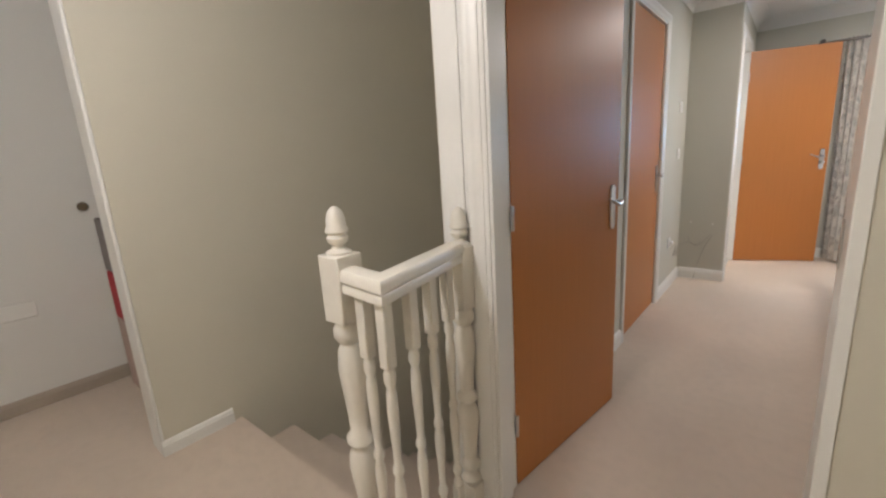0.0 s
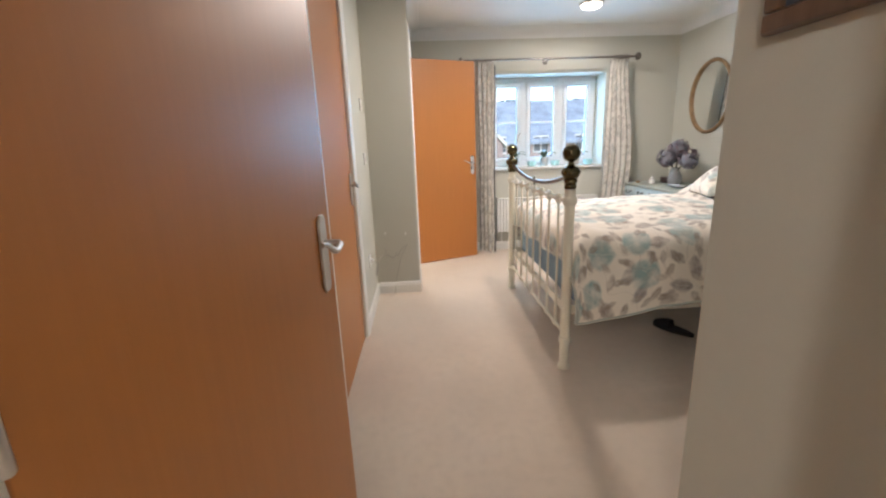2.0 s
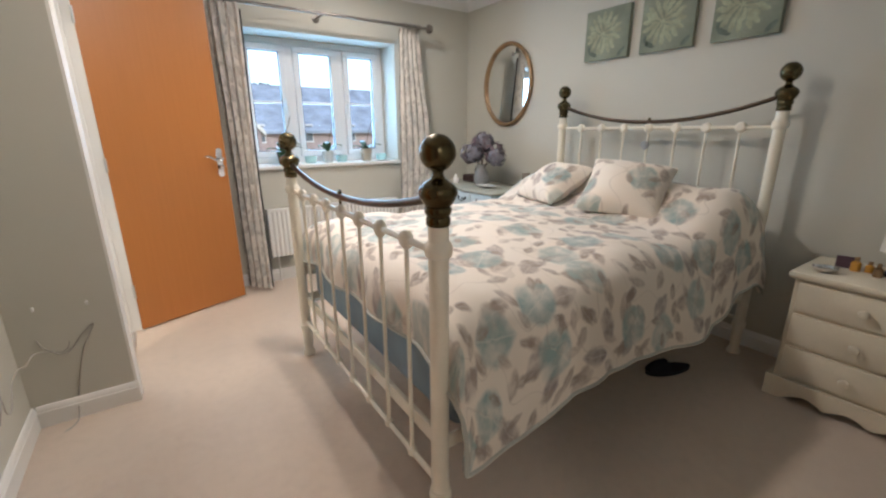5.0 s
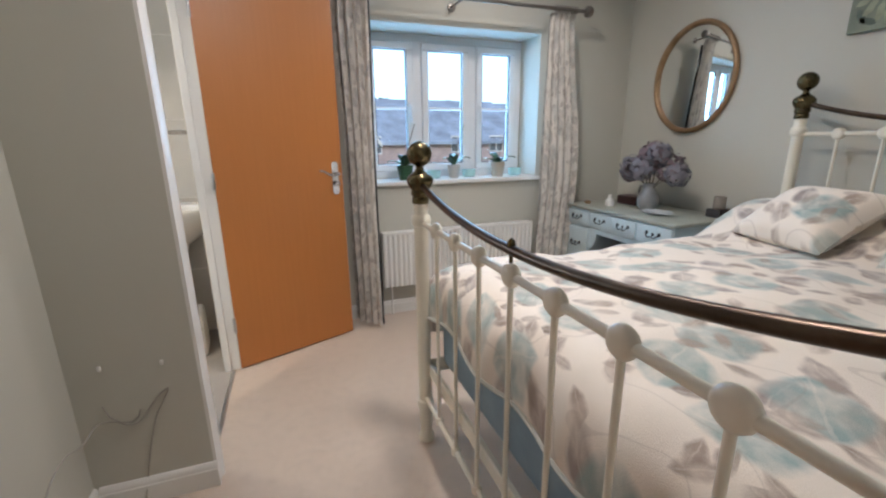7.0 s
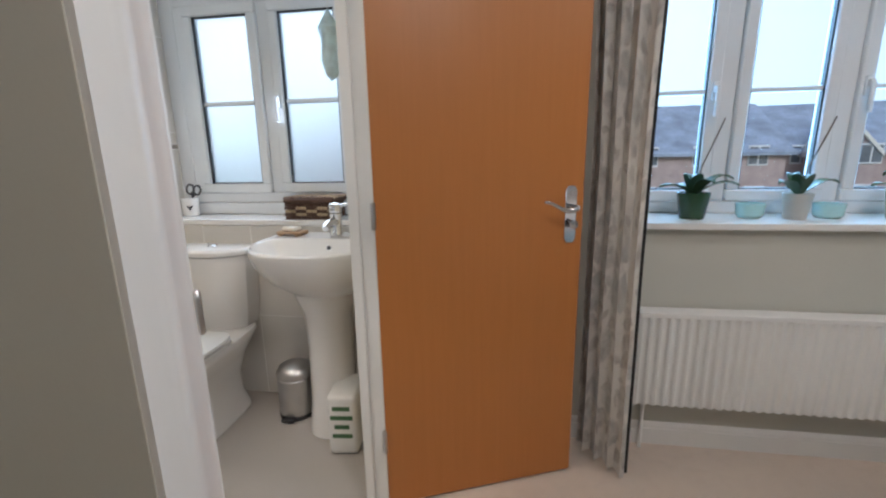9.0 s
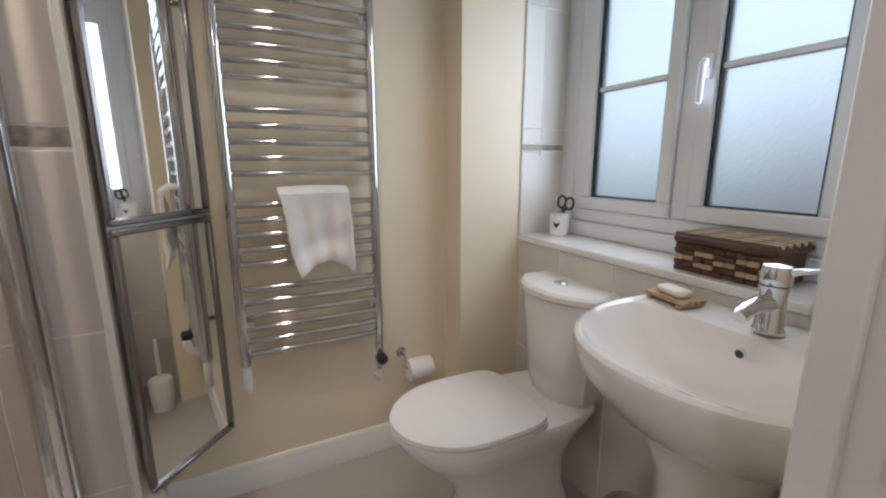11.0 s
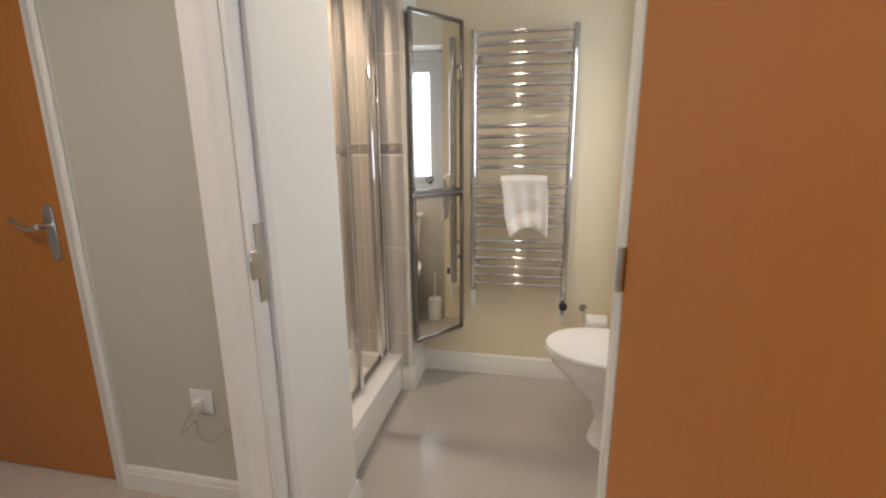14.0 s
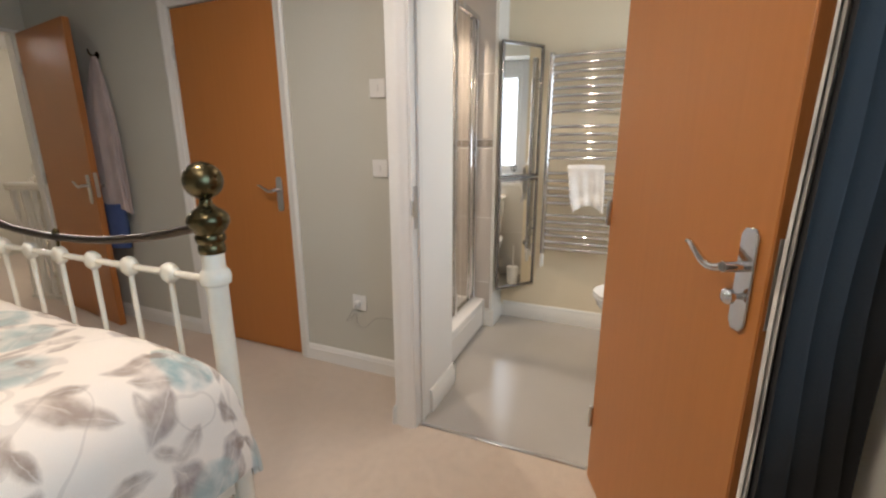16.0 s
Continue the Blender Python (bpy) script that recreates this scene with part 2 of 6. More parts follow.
MATTRESS = surface("blue_grey_mattress_cover", (0.23, 0.31, 0.37), 0.9, var=0.12, s1=9, s2=220, relief=0.5)
DESK_BLUE = surface("pale_blue_chalk_paint", (0.50, 0.60, 0.63), 0.55, var=0.08, s1=8, s2=80, relief=0.12)
DESK_TOP = surface("grey_green_painted_top", (0.34, 0.36, 0.31), 0.45, var=0.10, s1=6, s2=80, relief=0.1)
CREAM_WOOD = surface("cream_painted_wood", (0.74, 0.68, 0.54), 0.42, var=0.05, s1=8, s2=70, relief=0.1)
# black felt of the slippers; also the painted shade at the kneehole's back
DARK = surface("dark_felt_and_recess_shade", (0.015, 0.015, 0.02), 0.9, var=0.3, s1=12, s2=200, relief=0.4)
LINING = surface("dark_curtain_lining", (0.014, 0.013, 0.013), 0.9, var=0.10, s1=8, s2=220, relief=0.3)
DUVET = floral("floral_bed_linen", (0.82, 0.74, 0.635), ((0.27, 0.205, 0.16), (0.37, 0.29, 0.23), (0.25, 0.21, 0.20)), ((0.26, 0.36, 0.35), (0.37, 0.44, 0.405)), scale=4.3, amount=1.25)
CURTAIN = floral("floral_curtain_cloth", (0.64, 0.61, 0.55), ((0.30, 0.27, 0.24), (0.38, 0.34, 0.30), (0.30, 0.28, 0.26)), ((0.36, 0.37, 0.35), (0.44, 0.42, 0.38)), scale=5.5, amount=1.1)
GLASS = thin_glass("window_glass", (0.93, 0.97, 1.0))
SHOWER_GLASS = thin_glass("shower_glass", (0.97, 0.97, 0.965))
FROST = glass("frosted_glass", 0.42, (0.90, 0.96, 1.0))
GLOW = glow("warm_lamp_glow", (1.0, 0.86, 0.66), 9.0)


# ---- mesh helpers ----
def box(bm, x0, x1, y0, y1, z0, z1, bev=0.0, seg=1):
    m = Matrix.LocRotScale(((x0 + x1) / 2, (y0 + y1) / 2, (z0 + z1) / 2), None, (abs(x1 - x0), abs(y1 - y0), abs(z1 - z0)))
    r = bmesh.ops.create_cube(bm, size=1, matrix=m)
    if bev:
        es = list({e for v in r["verts"] for e in v.link_edges})
        bmesh.ops.bevel(bm, geom=es, offset=bev, segments=seg, affect="EDGES", profile=0.5)
    return bm


def boxes(*dims, bev=0.0, seg=1):
    bm = bmesh.new()
    for d in dims:
        box(bm, *d, bev=bev, seg=seg)
    return bm


def lathe(bm, prof, c=(0, 0, 0), seg=20, axis="Z", sx=1.0, sy=1.0):
    """prof: rows of radius and height; turned round an axis through c."""
    rings = []
    for r, h in prof:
        ring = []
        for k in range(seg):
            a = 2 * math.pi * k / seg
            p = (r * math.cos(a) * sx, r * math.sin(a) * sy, h)
            if axis == "X":
                p = (p[2], p[0], p[1])
            if axis == "Y":
                p = (p[0], p[2], p[1])
            ring.append(bm.verts.new((c[0] + p[0], c[1] + p[1], c[2] + p[2])))
        rings.append(ring)
    for a, b in zip(rings, rings[1:]):
        for k in range(seg):
            bm.faces.new((a[k], a[(k + 1) % seg], b[(k + 1) % seg], b[k]))
    bm.faces.new(rings[0])
    bm.faces.new(rings[-1])
    return bm


def tube(bm, pts, r, seg=10, close=False):
    pts = [Vector(p) for p in pts]
    rings, n = [], len(pts)
    up = Vector((0.13, 0.21, 0.97))
    for i, p in enumerate(pts):
        if close:
            d = (pts[(i + 1) % n] - pts[i - 1]).normalized()
        else:
            d = (pts[min(i + 1, n - 1)] - pts[max(i - 1, 0)]).normalized()
        u = d.cross(up)
        if u.length < 0.05:
            u = d.cross(Vector((1, 0, 0)))
        u.normalize()
        w = d.cross(u).normalized()
        rr = r(i / (n - 1)) if callable(r) else r
        rings.append([bm.verts.new(p + u * rr * math.cos(2 * math.pi * k / seg) + w * rr * math.sin(2 * math.pi * k / seg)) for k in range(seg)])
    for i in range(n if close else n - 1):
        a, b = rings[i], rings[(i + 1) % n]
        for k in range(seg):
            bm.faces.new((a[k], a[(k + 1) % seg], b[(k + 1) % seg], b[k]))
    if not close:
        bm.faces.new(rings[0])
        bm.faces.new(rings[-1])
    return bm


def sheet(bm, nu, nv, fn, thick=0.0, uvs=None):
    """A grid of fn(u, v); thick: moved back along the face normals and closed."""
    uv = bm.loops.layers.uv.verify()
    g = [[bm.verts.new(fn(i / nu, j / nv)) for j in range(nv + 1)] for i in range(nu + 1)]
    fs = []
    for i in range(nu):
        for j in range(nv):
            f = bm.faces.new((g[i][j], g[i + 1][j], g[i + 1][j + 1], g[i][j + 1]))
            fs.append(f)
            for loop, (a, b) in zip(f.loops, ((i, j), (i + 1, j), (i + 1, j + 1), (i, j + 1))):
                s = uvs(a / nu, b / nv) if uvs else (a / nu, b / nv)
                loop[uv].uv = s
    if thick:
        bmesh.ops.recalc_face_normals(bm, faces=fs)
        bmesh.ops.solidify(bm, geom=fs, thickness=thick)
    return bm


def prism(bm, pts, y0, y1, axis="Y"):
    """A flat outline (two coordinates each), pushed along an axis."""
    def place(a, b, h):
        return {"Y": (a, h, b), "X": (h, a, b), "Z": (a, b, h)}[axis]
    lo = [bm.verts.new(place(a, b, y0)) for a, b in pts]
    hi = [bm.verts.new(place(a, b, y1)) for a, b in pts]
    n = len(pts)
    for k in range(n):
        bm.faces.new((lo[k], lo[(k + 1) % n], hi[(k + 1) % n], hi[k]))
    bm.faces.new(lo)
    bm.faces.new(list(reversed(hi)))
    return bm


def mesh_of(name, bm, mat, sharp=38):
    bmesh.ops.recalc_face_normals(bm, faces=bm.faces)
    me = bpy.data.meshes.new(name)
    bm.to_mesh(me)
    bm.free()
    me.materials.append(mat)
    me.polygons.foreach_set("use_smooth", [True] * len(me.polygons))
    me.set_sharp_from_angle(angle=radians(sharp))
    return me


def thing(name, label, category, m=None, group=""):
    ob = new(name)
    ob.empty_display_size = 0.05
    ob.matrix_world = m or Matrix()
    return tagged(ob, label, category, group)


def part(name, bm, mat, parent, label="", m=None):
    me = bm if isinstance(bm, bpy.types.Mesh) else mesh_of(name, bm, mat)
    ob = new(name, me)
    ob.parent = parent
    if m:
        ob.matrix_basis = m
    if label:
        ob["label"] = label
    return ob


def solid(name, bm, mat, label, category, m=None, group="", kind=""):
    ob = new(name, mesh_of(name, bm, mat))
    if m:
        ob.matrix_world = m
    return tagged(ob, label, category, group, kind)


def setting(name, bm, mat, label, category):
    return solid(name, bm, mat, label, category, kind="structure")


# ---- large structure ----
H = 2.33          # ceiling height
XW, XN, XE = -0.66, -0.31, 2.55   # bedroom: west wall, partition to the bathroom, east wall
YN, YS, YD = 6.14, 2.34, 1.78     # bedroom: window wall, south wall, doorway wall
DH = 2.0

# floors
setting("floor_bedroom", boxes((XW - 0.1, XE + 0.1, 1.66, YN + 0.1, -0.2, 0.0)), CARPET, "beige wool carpet in the bedroom", "carpet")
setting("floor_landing", boxes((-3.1, 0.85, -0.9, 1.38, -0.2, 0.0), (-0.76, 0.85, 1.38, 1.66, -0.2, 0.0), (-3.1, -1.96, 1.38, 1.5, -0.2, 0.0)), CARPET, "beige wool carpet on the landing", "carpet")
setting("floor_bathroom", boxes((-1.85, -0.345, 4.955, 6.4, -0.2, 0.002), (-1.85, -0.77, 4.0, 4.955, -0.2, 0.002)), VINYL, "grey mottled vinyl floor of the bathroom", "floor")
setting("threshold", boxes((-0.353, -0.335, 4.955, 5.665, 0.0, 0.007), bev=0.003), SATIN, "slim metal threshold strip between carpet and vinyl", "threshold strip")

# walls
setting("wall_west", boxes((XW - 0.1, XW, 1.78, 3.21, -2.6, H), (XW - 0.1, XW, 4.03, 4.85, 0, H), (XW - 0.1, XW, 3.21, 4.03, DH + 0.02, H)), SAGE, "pale sage painted bedroom wall beside the closet door", "wall")
setting("wall_return", boxes((XW, XN, 4.85, 4.93, 0, H)), SAGE, "pale sage return wall with scuffs and cable marks", "wall")
setting("wall_partition", boxes((-0.385, XN, 5.70, YN, 0, H), (-0.385, XN, 4.93, 5.70, DH + 0.01, H)), SAGE, "pale sage partition wall round the bathroom door", "wall")
WX0, WX1, WZ0, WZ1 = 0.536, 1.763, 0.90, 1.89
setting("wall_north", boxes((-0.34, WX0, YN, YN + 0.40, 0, H), (WX1, XE + 0.1, YN, YN + 0.40, 0, H), (WX0, WX1, YN, YN + 0.40, 0, WZ0), (WX0, WX1, YN, YN + 0.40, WZ1, H)), SAGE, "pale sage window wall with a deep reveal", "wall")
setting("wall_east", boxes((XE, XE + 0.1, YS - 0.1, YN + 0.4, 0, H)), SAGE, "pale sage wall behind the bed head", "wall")
setting("wall_south", boxes((0.36, XE, YS - 0.1, YS, 0, H), (0.36, 0.46, YD, YS - 0.1, 0, H)), SAGE, "pale sage wall at the room's entrance", "wall")
setting("wall_doorway", boxes((-0.76, -0.625, 1.66, YD, -2.6, H), (0.20, 0.85, 1.66, YD, 0, H), (-0.625, 0.20, 1.66, YD, DH + 0.01, H)), CREAM, "cream painted wall round the bedroom doorway", "wall")
setting("wall_landing", boxes((0.85, 0.95, -1.0, YD, 0, H), (-3.1, 0.95, -1.0, -0.9, 0, H)), CREAM, "cream painted landing walls", "wall")
setting("wall_stairwell", boxes((-2.06, -1.94, 1.045, 3.04, -2.6, H), (-2.06, -0.76, 3.04, 3.098, -2.6, H)), CREAM, "cream painted wall beside the stairs", "wall")
setting("wall_far_landing", boxes((-3.1, -3.0, -0.9, 1.6, 0, H), (-3.0, -2.06, 1.5, 1.6, 0, H)), LANDING_WHITE, "off-white wall at the landing's far end", "wall")
setting("wall_stair_corner_trim", boxes((-2.065, -1.935, 1.03, 1.045, 0, H), bev=0.004), TRIM, "white painted trim on the stair wall's end", "trim")
BW = -1.75
setting("wall_bathroom_west", boxes((BW - 0.1, BW, 4.94, 6.6, 0, H)), YELLOW, "pale yellow painted bathroom wall", "wall")
setting("wall_bathroom_boxing", boxes((BW, -1.62, 6.017, 6.30, 0, H)), YELLOW, "pale yellow boxed-in corner beside the window", "wall")
BX0, BX1, BZ0, BZ1, BY = -1.62, -0.62, 0.90, 2.02, 6.30
setting("wall_bathroom_north", boxes((BW, BX0, BY, BY + 0.3, 0, H), (BX1, -0.385, BY, BY + 0.3, 0, H), (BX0, BX1, BY, BY + 0.3, 0, BZ0 - 0.03), (BX0, BX1, BY, BY + 0.3, BZ1, H), (-0.385, -0.345, YN + 0.001, BY + 0.3, 0, H)), WHITE_WALL, "white bathroom window wall", "wall")
for nm, bx in (("wall_bathroom_inner", (-0.72, XW, 4.866, 4.955, 0, H)), ("wall_bathroom_return", (XW, -0.388, 4.93, 4.955, 0, H)), ("wall_shower_side", (-0.77, XW - 0.1, 4.0, 4.866, 0, H)), ("wall_shower_back", (-1.6, -0.77, 3.95, 4.05, 0, H))):
    setting(nm, boxes(bx), WHITE_WALL, "white painted wall beside the shower", "wall")
setting("wall_bathroom_stub", boxes((BW, -1.51, 4.0, 4.94, 0, H)), WHITE_WALL, "white wall end between shower and corner", "wall")
setting("wall_bathroom_lining", boxes((-0.392, -0.385, 5.70, BY, 0, H)), YELLOW, "pale yellow bathroom side of the partition", "wall")
setting("wall_closet", boxes((-1.5, -1.4, 3.1, 4.0, 0, H), (-1.4, -0.76, 3.1, 3.14, 0, H)), SAGE, "closet walls behind the closed door", "wall")

# ceilings
setting("ceiling_bedroom", boxes((XW - 0.1, XE + 0.1, 1.66, YN + 0.4, H, H + 0.1)), CEIL, "white painted bedroom ceiling", "ceiling")
setting("ceiling_landing", boxes((-3.1, 0.95, -1.0, 1.66, H, H + 0.1), (-2.06, -0.76, 1.66, 3.098, H, H + 0.1)), CEIL, "white painted landing ceiling", "ceiling")
setting("ceiling_bathroom", boxes((-1.85, -0.76, 3.1, 6.6, H, H + 0.1), (-0.76, -0.39, 4.955, 6.6, H + 0.002, H + 0.1)), CEIL, "white painted bathroom ceiling", "ceiling")


def coving(name, a, b, inward):
    """A curved moulding between wall and ceiling from a to b."""
    prof = [(0, 0)] + [(0.09 * (1 - math.cos(t * math.pi / 10)) + 0.006, -0.10 + 0.094 * math.sin(t * math.pi / 10)) for t in range(6)] + [(0.10, 0)]
    bm = bmesh.new()
    ix, iy = inward
    lo, hi = [], []
    for p, q in prof:
        lo.append(bm.verts.new((a[0] + ix * p, a[1] + iy * p, H + q)))
        hi.append(bm.verts.new((b[0] + ix * p, b[1] + iy * p, H + q)))
    n = len(prof)
    for k in range(n):
        bm.faces.new((lo[k], lo[(k + 1) % n], hi[(k + 1) % n], hi[k]))
    bm.faces.new(lo)
    bm.faces.new(hi)
    return setting(name, bm, CEIL, "white curved ceiling coving", "coving")


coving("coving_north", (XN, YN), (XE, YN), (0, -1))
coving("coving_east", (XE, YS), (XE, YN), (-1, 0))
coving("coving_west", (XW, YD), (XW, 4.85), (1, 0))
coving("coving_return", (XW, 4.85), (XN + 0.1, 4.85), (0, -1))
coving("coving_partition", (XN, 4.85), (XN, YN), (1, 0))
coving("coving_south", (0.36, YS), (XE, YS), (0, 1))


def skirting(name, a, b, inward, h=0.095, mat=TRIM, z=0.0):
    """A skirting board from a to b: flat face, stepped and rounded top."""
    prof = [(0, 0), (0.015, 0), (0.015, h * 0.72), (0.012, h * 0.76), (0.012, h * 0.84), (0.008, h * 0.95), (0.004, h), (0, h)]
    bm = bmesh.new()
    ix, iy = inward
    lo = [bm.verts.new((a[0] + ix * p, a[1] + iy * p, z + q)) for p, q in prof]
    hi = [bm.verts.new((b[0] + ix * p, b[1] + iy * p, z + q)) for p, q in prof]
    n = len(prof)
    for k in range(n):
        bm.faces.new((lo[k], lo[(k + 1) % n], hi[(k + 1) % n], hi[k]))
    bm.faces.new(lo)
    bm.faces.new(hi)
    return setting(name, bm, mat, "white painted skirting board", "baseboard")


skirting("baseboard_west_a", (XW, 1.80), (XW, 3.17), (1, 0))
skirting("baseboard_west_b", (XW, 4.07), (XW, 4.85), (1, 0))
skirting("baseboard_return", (XW + 0.015, 4.85), (XN + 0.013, 4.85), (0, -1))
skirting("baseboard_partition", (XN, 5.74), (XN, YN), (1, 0))
skirting("baseboard_north", (XN + 0.015, YN), (XE, YN), (0, -1))
skirting("baseboard_east", (XE, YS), (XE, YN - 0.015), (-1, 0))
skirting("baseboard_south", (0.345, YS), (XE - 0.015, YS), (0, 1))
skirting("baseboard_south_return", (0.36, YD + 0.02), (0.36, YS), (-1, 0))
skirting("baseboard_stairwell", (-1.94, 1.03), (-1.94, 1.34), (1, 0), 0.07)
# brown colour carries the shaded band at the foot of the far wall
skirting("baseboard_far_landing", (-3.0, -0.9), (-3.0, 1.5), (1, 0), 0.08, surface("shaded_brown_skirting", (0.38, 0.32, 0.26), 0.5))
skirting("baseboard_landing", (0.85, -0.9), (0.85, 1.66), (-1, 0))
skirting("baseboard_bath_west", (BW, 4.955), (BW, 6.017), (1, 0), 0.115)
skirting("baseboard_bath_stub", (BW + 0.015, 4.94), (-1.512, 4.94), (0, 1), 0.115)
skirting("baseboard_bath_stub_end", (-1.51, 4.88), (-1.51, 4.955), (1, 0), 0.115)
skirting("baseboard_bath_inner", (-0.72, 4.955), (-0.44, 4.955), (0, 1), 0.115)
skirting("baseboard_bath_inner_end", (-0.72, 4.88), (-0.72, 4.97), (-1, 0), 0.115)


def architrave(name, side, plane, c0, c1, top, axis, w=0.065, legs=(1, 1), foot=0.0):
    """A moulded door surround on a wall plane; side: +1 or -1, the way that it faces."""
    bm = bmesh.new()
    prof = [(0, 0.008), (0.012, 0.014), (0.030, 0.014), (0.036, 0.018), (0.050, 0.018), (0.058, 0.013), (w, 0.010)]

    def leg(inner, sgn, z0, z1):
        pts = [(inner, 0)] + [(inner + sgn * a, d) for a, d in prof] + [(inner + sgn * w, 0)]
        lo, hi = [], []
        for a, d in pts:
            p = plane + side * d
            mitre = abs(a - inner)
            for lst, zz in ((lo, z0), (hi, z1 + mitre)):
                lst.append(bm.verts.new((p, a, zz) if axis == "X" else (a, p, zz)))
        n = len(pts)
        for k in range(n):
            bm.faces.new((lo[k], lo[(k + 1) % n], hi[(k + 1) % n], hi[k]))
        bm.faces.new(lo)
        bm.faces.new(hi)
    if legs[0]:
        leg(c0, -1, foot, top)
    if legs[1]:
        leg(c1, 1, foot, top)
    lo, hi = [], []
    for a, d in [(0, 0)] + prof + [(w, 0)]:
        p = plane + side * d
        for lst, cc in ((lo, c0 - a), (hi, c1 + a)):
            lst.append(bm.verts.new((p, cc, top + a) if axis == "X" else (cc, p, top + a)))
    n = len(lo)
    for k in range(n):
        bm.faces.new((lo[k], lo[(k + 1) % n], hi[(k + 1) % n], hi[k]))
    bm.faces.new(lo)
    bm.faces.new(hi)
    return setting(name, bm, TRIM, "white moulded door architrave", "trim")


def lining(name, plane0, plane1, c0, c1, top, axis, stop, jambs=0.025, beads=2):
    """Door lining boards with a stop bead."""
    bm = bmesh.new()
    for lo, hi in ((c0, c0 + jambs), (c1 - jambs, c1)):
        d = (plane0, plane1, lo, hi) if axis == "X" else (lo, hi, plane0, plane1)
        box(bm, *d, 0, top, bev=0.002)
    d = (plane0, plane1, c0 + jambs, c1 - jambs) if axis == "X" else (c0 + jambs, c1 - jambs, plane0, plane1)
    box(bm, *d, top - jambs, top, bev=0.002)
    for lo, hi in ((c0 + jambs, c0 + jambs + 0.012), (c1 - jambs - 0.012, c1 - jambs))[:beads]:
        d = (stop[0], stop[1], lo, hi) if axis == "X" else (lo, hi, stop[0], stop[1])
        box(bm, *d, 0, top - jambs, bev=0.002)
    return setting(name, bm, TRIM, "white painted door lining with stop bead", "door frame")


lining("door_frame_bedroom", 1.655, 1.785, -0.625, 0.20, DH + 0.01, "Y", (1.66, 1.735), beads=1)
setting("trim_stair_board", boxes((-0.764, -0.682, 1.647, 1.66, 0.0, H), (-0.773, -0.76, 1.647, 1.78, -0.2, H), bev=0.002), TRIM, "white painted board beside the bedroom doorway", "trim")
architrave("architrave_bedroom_landing", -1, 1.66, -0.615, 0.19, DH, "Y", legs=(1, 0))
lining("door_frame_closet", XW - 0.1, XW + 0.004, 3.21, 4.03, DH + 0.02, "X", (-0.76, -0.71))
architrave("architrave_closet", 1, XW, 3.225, 4.015, DH + 0.005, "X", w=0.055)
lining("door_frame_bathroom", -0.388, XN + 0.004, 4.93, 5.70, DH + 0.01, "X", (-0.384, -0.352), 0.018)
architrave("architrave_bathroom", 1, XN, 4.938, 5.675, DH, "X", w=0.086, legs=(1, 1))


# ---- doors ----
def lever_set(parent, mat, side=1, lock=False, hinge_side=1, z=1.0, wavy=True, y=-0.022):
    """A lever handle on a long plate, standing off the face at local y; +x is away from the hinge."""
    plate = bmesh.new()
    pts = [(-0.021, -0.085), (-0.012, -0.10), (0.012, -0.10), (0.021, -0.085), (0.021, 0.075), (0.012, 0.09), (-0.012, 0.09), (-0.021, 0.075)]
    prism(plate, pts, 0, 0.007 * side, "Y")
    bmesh.ops.bevel(plate, geom=list(plate.edges), offset=0.002, segments=1, affect="EDGES")
    h = part("handle", plate, mat, parent, "chrome lever handle on a long plate", m=pose(0, 0, z))
    lev = bmesh.new()
    tube(lev, [(0, 0.004 * side, 0.02), (0, 0.045 * side, 0.02)], 0.010, 12)
    pts = []
    for k in range(13):
        u = k / 12
        pts.append((-0.115 * u * hinge_side, (0.045 + 0.004 * math.sin(u * 3.1)) * side, 0.02 - 0.011 * math.sin(u * math.pi * 1.6) + 0.012 * u))
    tube(lev, pts, lambda u: 0.0088 - 0.0035 * u, 10)
    part("lever", lev, mat, h)
    if lock:
        kn = bmesh.new()
        lathe(kn, [(0.006, 0), (0.006, 0.02), (0.014, 0.022), (0.015, 0.030), (0.010, 0.036), (0.002, 0.038)], (0, 0, -0.035), 14, "Y", sy=1)
        if side < 0:
            bmesh.ops.scale(kn, vec=(1, -1, 1), verts=kn.verts)
        part("lock_knob", kn, mat, h)
    return h


def door(name, label, hinge, angle, width, handle_y, lock=False, height=1.98, rev=1, plates=(1, -1)):
    """A flush veneered leaf: hinge at the origin, the leaf along +x, thickness along y from 0 to -0.038 * rev."""
    d = thing(name, label, "door", m=pose(hinge[0], hinge[1], 0.008, 0, 0, angle))
    t = 0.038 * rev
    part("leaf", boxes((0.004, width, min(0, -t), max(0, -t), 0, height), bev=0.0015), DOOR_WOOD, d)
    part("lipping", boxes((width - 0.001, width + 0.003, min(-0.002 * rev, -t + 0.002 * rev), max(-0.002 * rev, -t + 0.002 * rev), 0.001, height - 0.001)), DOOR_EDGE, d, "darker wood edge strip")
    for z in (0.25, 1.0, 1.75):
        hb = bmesh.new()
        lathe(hb, [(0.006, -0.04), (0.007, -0.038), (0.007, 0.038), (0.006, 0.04)], (0.0, 0.006 * rev, z), 10)
        box(hb, 0.0, 0.003, -0.028 * rev, 0.0, z - 0.04, z + 0.04)
        part("hinge", hb, SATIN, d, "brushed steel butt hinge")
    ob = boxes((width + 0.0025, width + 0.0045, min(-0.008 * rev, -0.030 * rev), max(-0.008 * rev, -0.030 * rev), 0.90, 1.06), bev=0.001)
    part("latch_plate", ob, SATIN, d)
    return d, t


